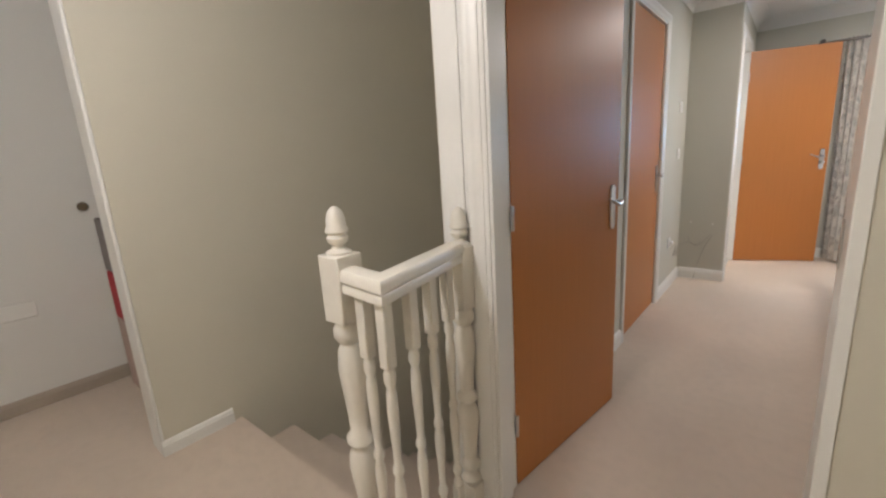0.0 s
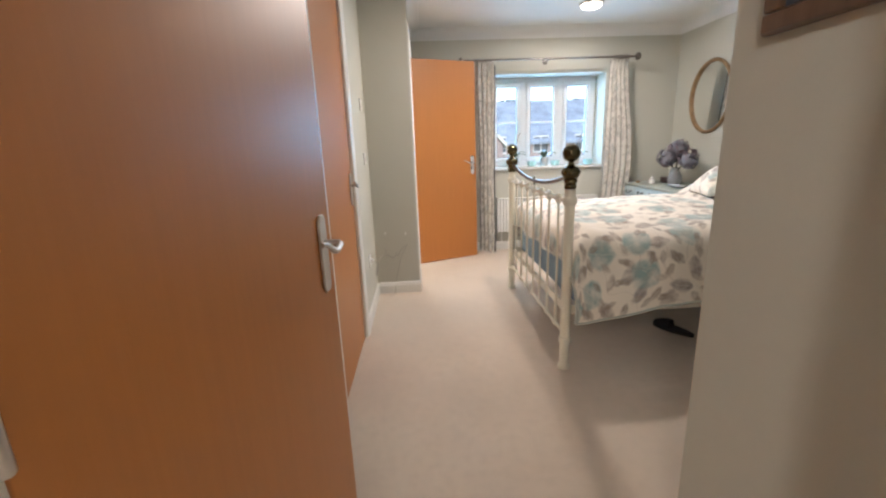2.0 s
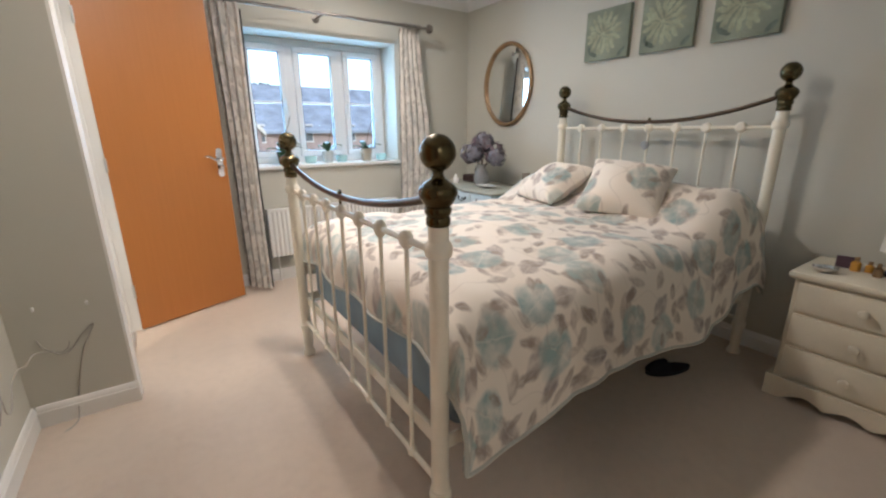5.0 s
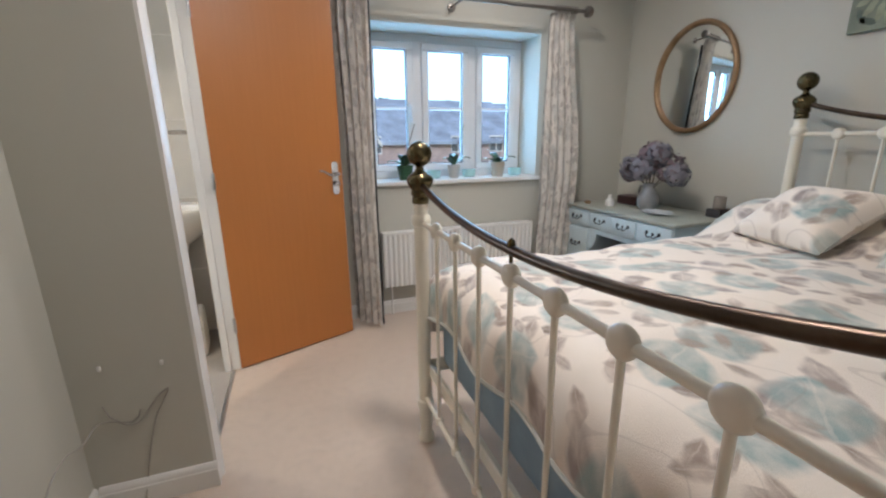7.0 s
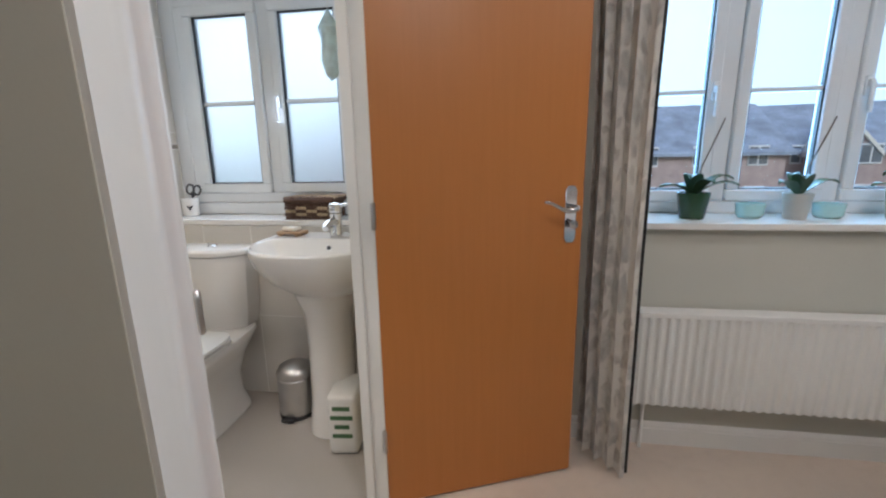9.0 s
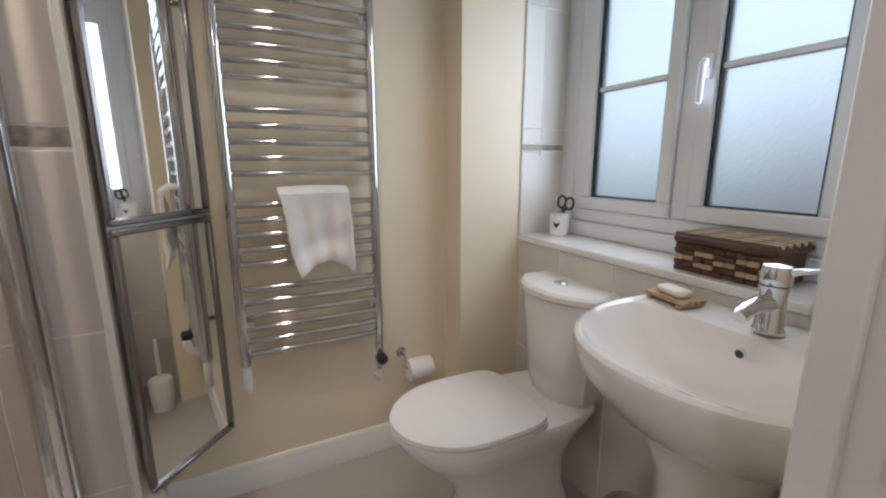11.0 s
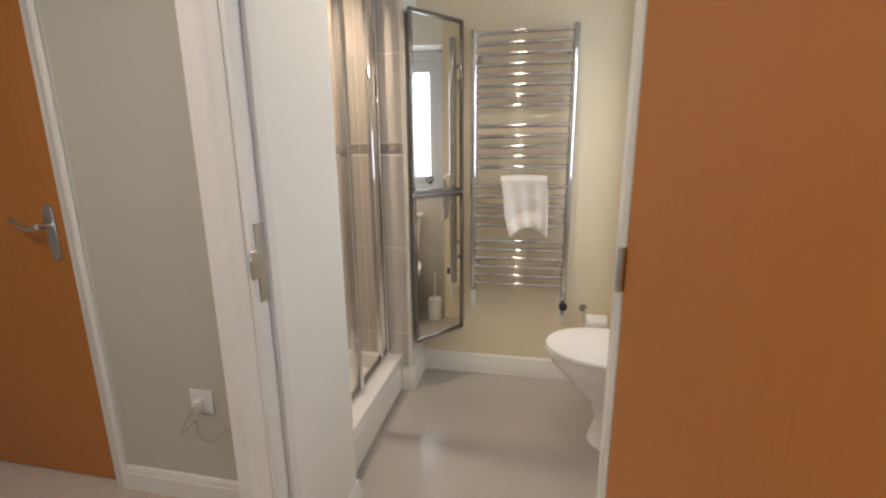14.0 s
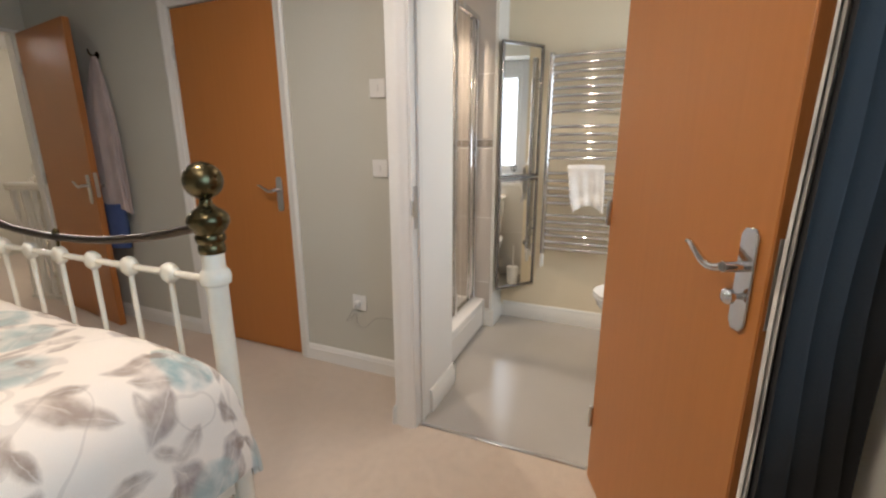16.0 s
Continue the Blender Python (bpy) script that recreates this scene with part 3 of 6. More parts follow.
# bathroom door, standing open into the bedroom
AB = math.degrees(math.atan2(5.927 - 5.669, 0.326 + 0.307))
bath_door, bt = door("door_bathroom", "orange wood veneer bathroom door standing wide open", (-0.307, 5.669), AB, 0.684, 0, rev=-1)
for side, face in ((-1, 0.0), (1, 0.038)):
    holder = lever_set(bath_door, CHROME, side=side, lock=True)
    holder.matrix_basis = pose(0.684 - 0.045, face, 0.98)
# bedroom door, open against the west wall side
AD = 90 - 7.5
bed_door, _ = door("door_bedroom", "orange wood veneer bedroom door standing open", (-0.597, 1.775), AD, 0.765, 0, rev=-1)
for side, face in ((-1, 0.0), (1, 0.038)):
    holder = lever_set(bed_door, SATIN, side=side)
    holder.matrix_basis = pose(0.765 - 0.06, face, 0.955)
# closet door, shut
closet_door, _ = door("door_closet", "orange wood veneer closet door, closed", (-0.668, 3.238), 90, 0.76, 0, rev=-1)
holder = lever_set(closet_door, SATIN, side=-1)
holder.matrix_basis = pose(0.70, 0.0, 0.965)

# keeps on the jambs
keep = boxes((-0.352, -0.322, 4.948, 4.952, 0.90, 1.07), bev=0.001)
box(keep, -0.325, -0.300, 4.944, 4.953, 0.955, 1.015, bev=0.003)
solid("strike_plate", keep, SATIN, "steel strike plate on the bathroom door jamb", "strike plate", kind="structure")
keep = boxes((0.172, 0.1765, 1.745, 1.768, 0.945, 1.045), bev=0.001)
solid("strike_plate", keep, SATIN, "steel strike plate on the bedroom door jamb", "strike plate", kind="structure")


# ---- windows ----
def casement(name, x0, x1, y, z0, z1, cuts, bar_z, glass_mat, label, handles):
    """A plastic window: outer frame, mullions at cuts, a glazing bar and a pane in each light."""
    w = tagged(new(name), label, "window", kind="structure")
    f = 0.05
    fr = bmesh.new()
    box(fr, x0, x1, y, y + 0.07, z0, z0 + f, bev=0.004)
    box(fr, x0, x1, y, y + 0.07, z1 - f, z1, bev=0.004)
    for a, b in ((x0, x0 + f), (x1 - f, x1)):
        box(fr, a, b, y, y + 0.07, z0 + f, z1 - f, bev=0.004)
    part("window_frame", fr, UPVC, w)
    edges = [x0 + f] + [c for c in cuts] + [x1 - f]
    for c in cuts:
        part("mullion", boxes((c - 0.03, c + 0.03, y + 0.003, y + 0.067, z0 + f, z1 - f), bev=0.004), UPVC, w)
    for k in range(len(edges) - 1):
        a = edges[k] + (0.03 if k else 0)
        b = edges[k + 1] - (0.03 if k < len(edges) - 2 else 0)
        s = 0.048
        sash = bmesh.new()
        za, zb = z0 + f, z1 - f
        box(sash, a + 0.002, b - 0.002, y - 0.012, y + 0.045, za, za + s, bev=0.005)
        box(sash, a + 0.002, b - 0.002, y - 0.012, y + 0.045, zb - s, zb, bev=0.005)
        box(sash, a + 0.002, a + s, y - 0.012, y + 0.045, za + s, zb - s, bev=0.005)
        box(sash, b - s, b - 0.002, y - 0.012, y + 0.045, za + s, zb - s, bev=0.005)
        ob = part("sash", sash, UPVC, w)
        part("glazing_bar", boxes((a + s, b - s, y + 0.002, y + 0.03, bar_z - 0.009, bar_z + 0.009), bev=0.003), UPVC, ob)
        gk = boxes((a + s, a + s + 0.006, y + 0.0, y + 0.02, za + s, zb - s), (b - s - 0.006, b - s, y, y + 0.02, za + s, zb - s), (a + s + 0.006, b - s - 0.006, y, y + 0.02, za + s, za + s + 0.006), (a + s + 0.006, b - s - 0.006, y, y + 0.02, zb - s - 0.006, zb - s))
        part("gasket", gk, PLASTIC_B, ob, "thin black glazing gasket")
        pn = part("pane", boxes((a + s - 0.004, b - s + 0.004, y + 0.012, y + 0.018, za + s - 0.004, zb - s + 0.004)), glass_mat, ob)
        pn.visible_shadow = False
        if k in handles:
            hx = (a + s / 2) if handles[k] < 0 else (b - s / 2)
            hb = boxes((hx - 0.012, hx + 0.012, y - 0.024, y - 0.012, bar_z - 0.035, bar_z + 0.035), bev=0.003)
            box(hb, hx - 0.009, hx + 0.009, y - 0.044, y - 0.024, bar_z - 0.005, bar_z + 0.020, bev=0.003)
            box(hb, hx - 0.008, hx + 0.008, y - 0.05, y - 0.036, bar_z - 0.10, bar_z + 0.012, bev=0.004)
            part("window_handle", hb, UPVC, ob)
    return w


casement("window_bedroom", WX0 + 0.0, WX1 - 0.0, 6.40, WZ0 + 0.025, WZ1, (0.94, 1.36), 1.41, GLASS, "white plastic bedroom window with three lights", {0: 1, 2: -1})
setting("window_sill_bedroom", boxes((WX0 - 0.03, WX1 + 0.03, YN - 0.03, YN, 0.90, 0.925), (WX0, WX1, YN, YN + 0.27, 0.90, 0.925), bev=0.002), TRIM, "white painted bedroom window sill", "window sill")
setting("window_cill_bathroom", boxes((BX0 + 0.08, BX1, 6.485, 6.57, 0.901, 0.959), (BX0, BX0 + 0.08, 6.50, 6.57, 0.901, 2.02), (BX0 + 0.08, BX1, 6.50, 6.57, 1.951, 2.02), bev=0.004), UPVC, "white plastic cill below the bathroom window", "window sill")
casement("window_bathroom", BX0 + 0.08, BX1, 6.50, 0.96, 1.95, (-1.075,), 1.452, FROST, "white plastic bathroom window with frosted panes", {1: -1})


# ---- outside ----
# distance haze is mixed into the brick, roof and pane colours, paler and bluer
BRICK = surface("red_brick_hazed", (0.48, 0.38, 0.36), 0.9, var=0.15, s1=2, s2=14)
ROOF = surface("slate_hazed_blue", (0.36, 0.42, 0.53), 0.9, var=0.3, s1=1, s2=9)
FAR_PANE = surface("far_pane_hazed", (0.16, 0.19, 0.23), 0.1, var=0.2, s1=2, s2=9, relief=0.0)
LEAVES = surface("far_foliage", (0.11, 0.15, 0.12), 0.9, var=0.4, s1=1.2, s2=9)
BARK = surface("bark", (0.12, 0.09, 0.07), 0.9, var=0.3, s1=4, s2=30)
setting("ground", boxes((-120, 120, 7.0, 200, -3.0, -2.8)), surface("lawn", (0.10, 0.13, 0.06), 0.95, var=0.3, s1=0.2, s2=2), "grass and paving below the windows", "ground")
OVERCAST = glow("overcast_sky", (0.80, 0.91, 1.0), 1.15)
bd = bmesh.new()
sheet(bd, 24, 1, lambda u, v: (150 * math.cos(math.pi * (0.95 - 0.9 * u)), 150 * math.sin(math.pi * (0.95 - 0.9 * u)), -4 + 110 * v))
setting("backdrop", bd, OVERCAST, "plain overcast sky in the distance", "sky")


def house(m, w, d, eaves, ridge, label, gable=None):
    h = thing("house", label, "house", m=m)
    b = bmesh.new()
    prism(b, [(-d / 2, 0), (d / 2, 0), (d / 2, eaves), (0, ridge), (-d / 2, eaves)], -w / 2, w / 2, "X")
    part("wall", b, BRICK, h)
    r = bmesh.new()
    for s in (-1, 1):
        e = 0.35
        k = (ridge - eaves) / (d / 2)
        pts = [(0, ridge + 0.12), (s * (d / 2 + e), eaves - k * e + 0.12), (s * (d / 2 + e), eaves - k * e + 0.30), (0, ridge + 0.30)]
        prism(r, pts if s > 0 else pts[::-1], -w / 2 - 0.3, w / 2 + 0.3, "X")
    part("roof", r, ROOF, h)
    if gable is not None:
        g = bmesh.new()
        gw = 1.5
        prism(g, [(gable - gw, 0), (gable + gw, 0), (gable + gw, eaves), (gable, ridge - 1.2), (gable - gw, eaves)], -d / 2 - 1.2, 0, "Y")
        part("gable", g, BRICK, h)
        for s in (-1, 1):
            t = bmesh.new()
            sl = (ridge - 1.2 - eaves) / gw
            pts = [(gable, ridge - 1.2), (gable + s * (gw + 0.25), eaves - sl * 0.25), (gable + s * (gw + 0.25), eaves - sl * 0.25 + 0.28), (gable, ridge - 0.92)]
            prism(t, pts, -d / 2 - 1.35, 0.2, "Y")
            part("bargeboard", t, TRIM, h, "white bargeboard")
    n = max(2, int(w // 2.6))
    for k in range(n):
        x = -w / 2 + (k + 0.5) * w / n
        y = -d / 2 - (1.22 if gable is not None and abs(x - gable) < 1.5 else 0.0)
        for z in (0.9, 3.2):
            win = part("window", boxes((x - 0.55, x + 0.55, y - 0.05, y + 0.05, z, z + 1.15), bev=0.02), UPVC, h)
            for s in (-0.27, 0.27):
                part("pane", boxes((x + s - 0.22, x + s + 0.22, y - 0.07, y - 0.052, z + 0.1, z + 1.05)), FAR_PANE, win)
    return h


house(pose(8.0, 35, -2.8, 0, 0, 3), 15, 8, 3.9, 6.7, "red brick house with a long grey tiled roof", gable=-4.5)
house(pose(24.0, 37, -2.8, 0, 0, -8), 14, 8, 3.9, 6.8, "red brick house with a white-edged gable", gable=-4.0)
house(pose(-8.5, 37, -2.8, 0, 0, 6), 14, 8, 3.9, 6.5, "red brick house behind the garden", gable=3.5)


def tree(m, h, spread, seed, label):
    t = thing("tree", label, "tree", m=m)
    rnd = random.Random(seed)
    b = bmesh.new()
    tube(b, [(0.1 * math.sin(k), 0.1 * math.cos(k * 1.3), h * 0.75 * k / 6) for k in range(7)], lambda u: 0.22 * (1 - 0.8 * u), 8)
    for k in range(9):
        a, z0 = rnd.uniform(0, 6.28), h * rnd.uniform(0.3, 0.65)
        tube(b, [(0, 0, z0), (spread * 0.4 * math.cos(a), spread * 0.4 * math.sin(a), z0 + h * 0.15), (spread * 0.8 * math.cos(a), spread * 0.8 * math.sin(a), z0 + h * 0.25)], lambda u: 0.09 * (1 - 0.8 * u), 6)
    part("trunk", b, BARK, t)
    c = bmesh.new()
    for k in range(900):
        a, q = rnd.uniform(0, 6.28), rnd.random() ** 0.5
        z = h * rnd.uniform(0.35, 1.0)
        env = spread * math.sin(math.pi * min(1, max(0.05, (z / h - 0.25) / 0.8))) ** 0.6
        p = Vector((env * q * math.cos(a), env * q * math.sin(a), z))
        s = rnd.uniform(0.12, 0.30)
        n = Vector((rnd.uniform(-1, 1), rnd.uniform(-1, 1), rnd.uniform(-1, 1))).normalized()
        u = n.orthogonal().normalized()
        w = n.cross(u)
        c.faces.new([c.verts.new(p + (u * x + w * y) * s) for x, y in ((-1, 0), (-0.2, -0.5), (1, 0), (0.2, 0.5))])
    part("crown", c, LEAVES, t)
    return t


tree(pose(2.6, 41, -2.8), 7.3, 1.9, 3, "dark bare-topped tree behind the roofs")
tree(pose(8.5, 44, -2.8), 7.9, 2.1, 5, "round dark green tree behind the roofs")
tree(pose(-3.5, 44, -2.8), 7.2, 2.2, 7, "leafy tree behind the roofs")
tree(pose(16, 46, -2.8), 8.0, 2.6, 9, "leafy tree far behind the roofs")


# ---- bed ----
FX, HX, Y0, Y1 = 0.466, 2.41, 3.497, 4.808
bed = thing("bed", "cream iron double bed with aged brass knobs and rails", "bed")


def bed_post(x, y, top):
    """top: height at which the brass cap begins."""
    p = bmesh.new()
    lathe(p, [(0.024, 0.0), (0.032, 0.004), (0.032, 0.022), (0.024, 0.034), (0.022, 0.05), (0.0255, 0.075), (0.0255, 0.15), (0.031, 0.155), (0.033, 0.17), (0.031, 0.185), (0.0255, 0.19),
              (0.0255, top - 0.085), (0.033, top - 0.08), (0.036, top - 0.065), (0.033, top - 0.05), (0.028, top - 0.045), (0.0255, top - 0.04), (0.0255, top)], (x, y, 0), 22)
    ob = part("post", p, IRON, bed)
    k = bmesh.new()
    z = top
    lathe(k, [(0.027, z - 0.005), (0.030, z), (0.030, z + 0.014), (0.027, z + 0.018), (0.033, z + 0.028), (0.033, z + 0.038), (0.030, z + 0.042), (0.041, z + 0.058), (0.047, z + 0.072), (0.045, z + 0.085), (0.034, z + 0.097),
              (0.020, z + 0.106), (0.014, z + 0.114), (0.013, z + 0.122), (0.018, z + 0.128)]
          + [(0.043 * math.cos(a), z + 0.166 + 0.043 * math.sin(a)) for a in [radians(d) for d in range(-65, 86, 15)]] + [(0.001, z + 0.2095)], (x, y, 0), 24)
    part("brass_knob", k, BRASS, ob, "aged brass ball finial")
    return ob


for px, ptop in ((FX, 0.975), (HX, 1.272)):
    for py in (Y0, Y1):
        bed_post(px, py, ptop)


def bed_end(x, low, top, brass_end, brass_mid, n):
    for name, z, r in (("top_rail", top, 0.0095), ("bottom_rail", low, 0.0095)):
        b = bmesh.new()
        tube(b, [(x, Y0 + (Y1 - Y0) * k / 16, z) for k in range(17)], r, 10)
        part(name, b, IRON, bed)
    b = bmesh.new()
    pts = []
    for k in range(25):
        u = k / 24
        pts.append((x, Y0 + 0.02 + (Y1 - Y0 - 0.04) * u, brass_mid + (brass_end - brass_mid) * abs(2 * u - 1) ** 2.1))
    tube(b, pts, 0.0115, 12)
    part("brass_rail", b, BRONZE, bed, "sagging aged brass rail")
    b = bmesh.new()
    ym = (Y0 + Y1) / 2
    lathe(b, [(0.004, top), (0.005, brass_mid), (0.010, brass_mid + 0.008), (0.008, brass_mid + 0.020), (0.002, brass_mid + 0.026)], (x, ym, 0), 10)
    part("brass_link", b, BRASS, bed)
    sp = bmesh.new()
    lathe(sp, [(0.006, low), (0.007, low + 0.02), (0.0065, (low + top) / 2), (0.007, top - 0.02), (0.006, top)], (0, 0, 0), 10)
    me_s = mesh_of("spindle", sp, IRON)
    ro = bmesh.new()
    lathe(ro, [(0.010, -0.016), (0.020, -0.014), (0.026, -0.008), (0.028, 0.0), (0.026, 0.008), (0.020, 0.014), (0.010, 0.016)], (0, 0, 0), 18, "X")
    me_r = mesh_of("rosette", ro, IRON)
    co = bmesh.new()
    lathe(co, [(0.008, -0.016), (0.014, -0.012), (0.016, 0), (0.014, 0.012), (0.008, 0.016)], (0, 0, 0), 12)
    me_c = mesh_of("collar", co, IRON)
    for k in range(n):
        y = 3.66 + 0.1635 * k if n == 7 else Y0 + (Y1 - Y0) * (k + 1) / (n + 1)
        s = part("spindle", me_s, IRON, bed, m=pose(x, y, 0))
        part("rosette", me_r, IRON, s, m=pose(0, 0, top))
        part("collar", me_c, IRON, s, m=pose(0, 0, low))


bed_end(FX, 0.20, 0.902, 1.035, 0.958, 7)
bed_end(HX, 0.20, 1.194, 1.335, 1.228, 7)
for y in (Y0 + 0.004, Y1 - 0.004):
    b = boxes((FX, HX, y - 0.004, y + 0.004, 0.31, 0.36), (FX, HX, y - 0.02 if y > 4 else y, y if y > 4 else y + 0.02, 0.31, 0.318), bev=0.002)
    part("side_rail", b, IRON, bed)
part("foot_crossbar", boxes((FX + 0.012, FX + 0.03, Y0, Y1, 0.295, 0.345), bev=0.003), IRON, bed)
for k in range(7):
    x = FX + 0.2 + k * 0.26
    part("slat", boxes((x - 0.035, x + 0.035, Y0 + 0.01, Y1 - 0.01, 0.318, 0.334), bev=0.003), CREAM_WOOD, bed)

mat_b = boxes((FX + 0.062, HX - 0.03, Y0 + 0.012, Y1 - 0.012, 0.336, 0.60), bev=0.045, seg=4)
solid("mattress", mat_b, MATTRESS, "blue-grey covered mattress on the iron bed", "mattress")


def drop(l, half, r):
    """Arc length from the middle to (offset, fall) over an edge of radius r."""
    a = half - r
    if l < a:
        return l, 0.0
    q = (l - a) / r
    if q < math.pi / 2:
        return a + r * math.sin(q), r * (1 - math.cos(q))
    return half + 0.02 * min(1, (q - math.pi / 2)), r + (l - a - r * math.pi / 2)


def duvet_point(u, v):
    yc, half = (Y0 + Y1) / 2, (Y1 - Y0) / 2 + 0.055
    near, far = 0.335 + 0.035 * math.sin(u * 9 + 1), 0.22 + 0.03 * math.sin(u * 7)
    s = -(half + near) + (2 * half + near + far) * v
    off, fy = drop(abs(s), half, 0.13)
    y = yc + math.copysign(off, s)
    x0 = FX + 0.024
    lx = 0.165 - u * (0.165 + 2.36 - x0)
    if lx > -0.12:
        q = min(1.0, (lx + 0.12) / 0.32)
        ang = min(math.pi / 2, q * 1.9)
        x = x0 + 0.12 * (1 - math.sin(ang))
        fx = 0.12 * (1 - math.cos(ang)) + max(0.0, (lx + 0.12) - 0.12 * math.pi / 2) * 0.9
    else:
        x, fx = x0 - lx, 0.0
    edge = min(1.0, fy / 0.13)
    z = 0.735 + 0.035 * (1 - (abs(s) / half) ** 2 if abs(s) < half else 0)
    k = min(1.0, max(0.0, (x - 1.72) / 0.42))
    z += 0.165 * k * k * (3 - 2 * k) * (1 - 0.3 * edge) - (0.10 * max(0.0, (x - 2.2) / 0.16) ** 2)
    p = Vector((x * 2.1, y * 2.1, 1.7))
    z += 0.030 * noise.noise(p) * (1 - 0.5 * edge) + 0.014 * noise.noise(p * 2.7) + 0.006 * noise.noise(p * 6.0)
    ripple = (0.016 * math.sin(x * 9 + 4.0 * noise.noise((x * 1.6, 0.3, 0))) + 0.022 * noise.noise((x * 3.1, 4.0, 0))) * min(1.0, max(0.0, (fy - 0.10) / 0.22))
    y += math.copysign(ripple, s) if abs(s) > half * 0.9 else 0
    x += 0.012 * math.sin(y * 14) * min(1.0, fx / 0.15)
    z -= max(fy, fx) + 0.25 * min(fy, fx)
    return (x, y, max(z, 0.30))


dv = bmesh.new()
sheet(dv, 90, 90, duvet_point, 0.02, uvs=lambda u, v: (u * 2.15, v * 2.05))
duvet = thing("duvet", "cream duvet with teal and taupe floral print, hanging over the bed", "duvet")
part("cover", dv, DUVET, duvet)
seam = bmesh.new()
tube(seam, [Vector(duvet_point(k / 80, 0.0)) for k in range(81)], 0.007, 6)
part("side_seam", seam, DUVET, duvet)
seam = bmesh.new()
tube(seam, [Vector(duvet_point(0.0, k / 60)) for k in range(61)], 0.007, 6)
part("foot_seam", seam, DUVET, duvet)


def pillow(label, m, w, h, t, mat=DUVET):
    b = bmesh.new()
    off = m.translation.x * 3.1 + m.translation.y * 1.7

    def half_of(sgn):
        def fn(u, v):
            a, c = 2 * u - 1, 2 * v - 1
            bulge = max(0.0, (1 - abs(a) ** 2.6)) ** 0.6 * max(0.0, (1 - abs(c) ** 2.6)) ** 0.6
            px, py = a * w / 2 * (1 + 0.05 * abs(a * c)), c * h / 2 * (1 + 0.05 * abs(a * c))
            px *= 1 - 0.05 * (1 - c * c)
            py *= 1 - 0.05 * (1 - a * a)
            z = sgn * (t / 2 * bulge + 0.004) + 0.010 * noise.noise((px * 7, py * 7, off)) * bulge
            return (px, py, z)
        return fn
    for s in (1, -1):
        sheet(b, 26, 20, half_of(s), uvs=lambda u, v: (u * w + off, v * h))
    bmesh.ops.remove_doubles(b, verts=b.verts, dist=0.009)
    return solid("pillow", b, mat, label, "pillow", m=m, group="pillows on the bed")


PLAIN = surface("white_cotton", (0.80, 0.77, 0.72), 0.9, var=0.05, s1=8, s2=300, relief=0.3)
pillow("plump floral scatter pillow lying on the duvet", Matrix.Translation((1.92, 3.95, 0.893)) @ Euler((0.10, -0.68, 0.30)).to_matrix().to_4x4(), 0.36, 0.40, 0.18)
pillow("floral scatter pillow leaning beside another", Matrix.Translation((1.91, 4.42, 0.880)) @ Euler((0.0, -0.55, -0.25)).to_matrix().to_4x4(), 0.33, 0.38, 0.17)
pillow("white bed pillow under the duvet edge", Matrix.Translation((2.19, 3.83, 0.74)) @ Euler((0.0, -0.5, 0)).to_matrix().to_4x4(), 0.34, 0.62, 0.15, PLAIN)
pillow("white bed pillow under the duvet edge", Matrix.Translation((2.19, 4.48, 0.74)) @ Euler((0.0, -0.5, 0)).to_matrix().to_4x4(), 0.34, 0.62, 0.15, PLAIN)
heart = bmesh.new()
tube(heart, [(HX - 0.02, 4.15, 1.19), (HX - 0.022, 4.15, 1.12)], 0.0015, 6)
lathe(heart, [(0.001, 0.0), (0.02, 0.012), (0.028, 0.032), (0.022, 0.048), (0.004, 0.055)], (HX - 0.022, 4.15, 1.065), 12, sx=0.5)
solid("hanging_ornament", heart, surface("grey_ornament", (0.35, 0.36, 0.36), 0.5), "small grey heart ornament hung from the bed head", "ornament")


def slipper(m, label):
    s = thing("slipper", label, "slipper", m=m, group="slippers under the bed")
    b = bmesh.new()
    outline = [(0.13 * math.cos(a) * (1 if math.cos(a) > 0 else 1.0), 0.045 * math.sin(a) * (1 + 0.18 * math.cos(a))) for a in [2 * math.pi * k / 20 for k in range(20)]]
    prism(b, outline, 0.0, 0.018, "Z")
    part("sole", b, DARK, s)
    u = bmesh.new()
    sheet(u, 10, 8, lambda a, c: (0.02 + 0.10 * a, 0.047 * math.cos(math.pi * c) * (1 - 0.5 * a ** 3), 0.018 + 0.05 * math.sin(math.pi * c) * (1 - 0.6 * a * a)), 0.006)
    part("upper", u, DARK, s)
    return s


slipper(pose(1.93, 3.60, 0, 0, 0, 160), "black felt slipper lying under the bed")
slipper(pose(1.30, 3.86, 0, 0, 0, 120), "black felt slipper lying under the bed")


# ---- bedside chest ----
chest = thing("bedside_chest", "cream painted bedside chest with three drawers", "bedside table", m=pose(2.14, 3.26, 0))
CW, CD, CH = 0.52, 0.37, 0.60     # width along -y, depth along +x
part("carcass", boxes((0.012, CD, -CW + 0.02, -0.02, 0.09, CH - 0.03), bev=0.004), CREAM_WOOD, chest)
part("top", boxes((-0.018, CD + 0.005, -CW, 0.0, CH - 0.03, CH), bev=0.009, seg=2), CREAM_WOOD, chest)
pl = bmesh.new()
wave = [(-CW + 0.0, 0.0), (-CW + 0.0, 0.10), (0.0, 0.10), (0.0, 0.0), (-0.07, 0.0)]
for k in range(19):
    u = k / 18
    wave.append((-0.08 - (CW - 0.16) * u, 0.012 + 0.030 * abs(math.sin(u * math.pi * 2.5))))
wave.append((-CW + 0.07, 0.0))
prism(pl, wave, -0.012, 0.008, "X")
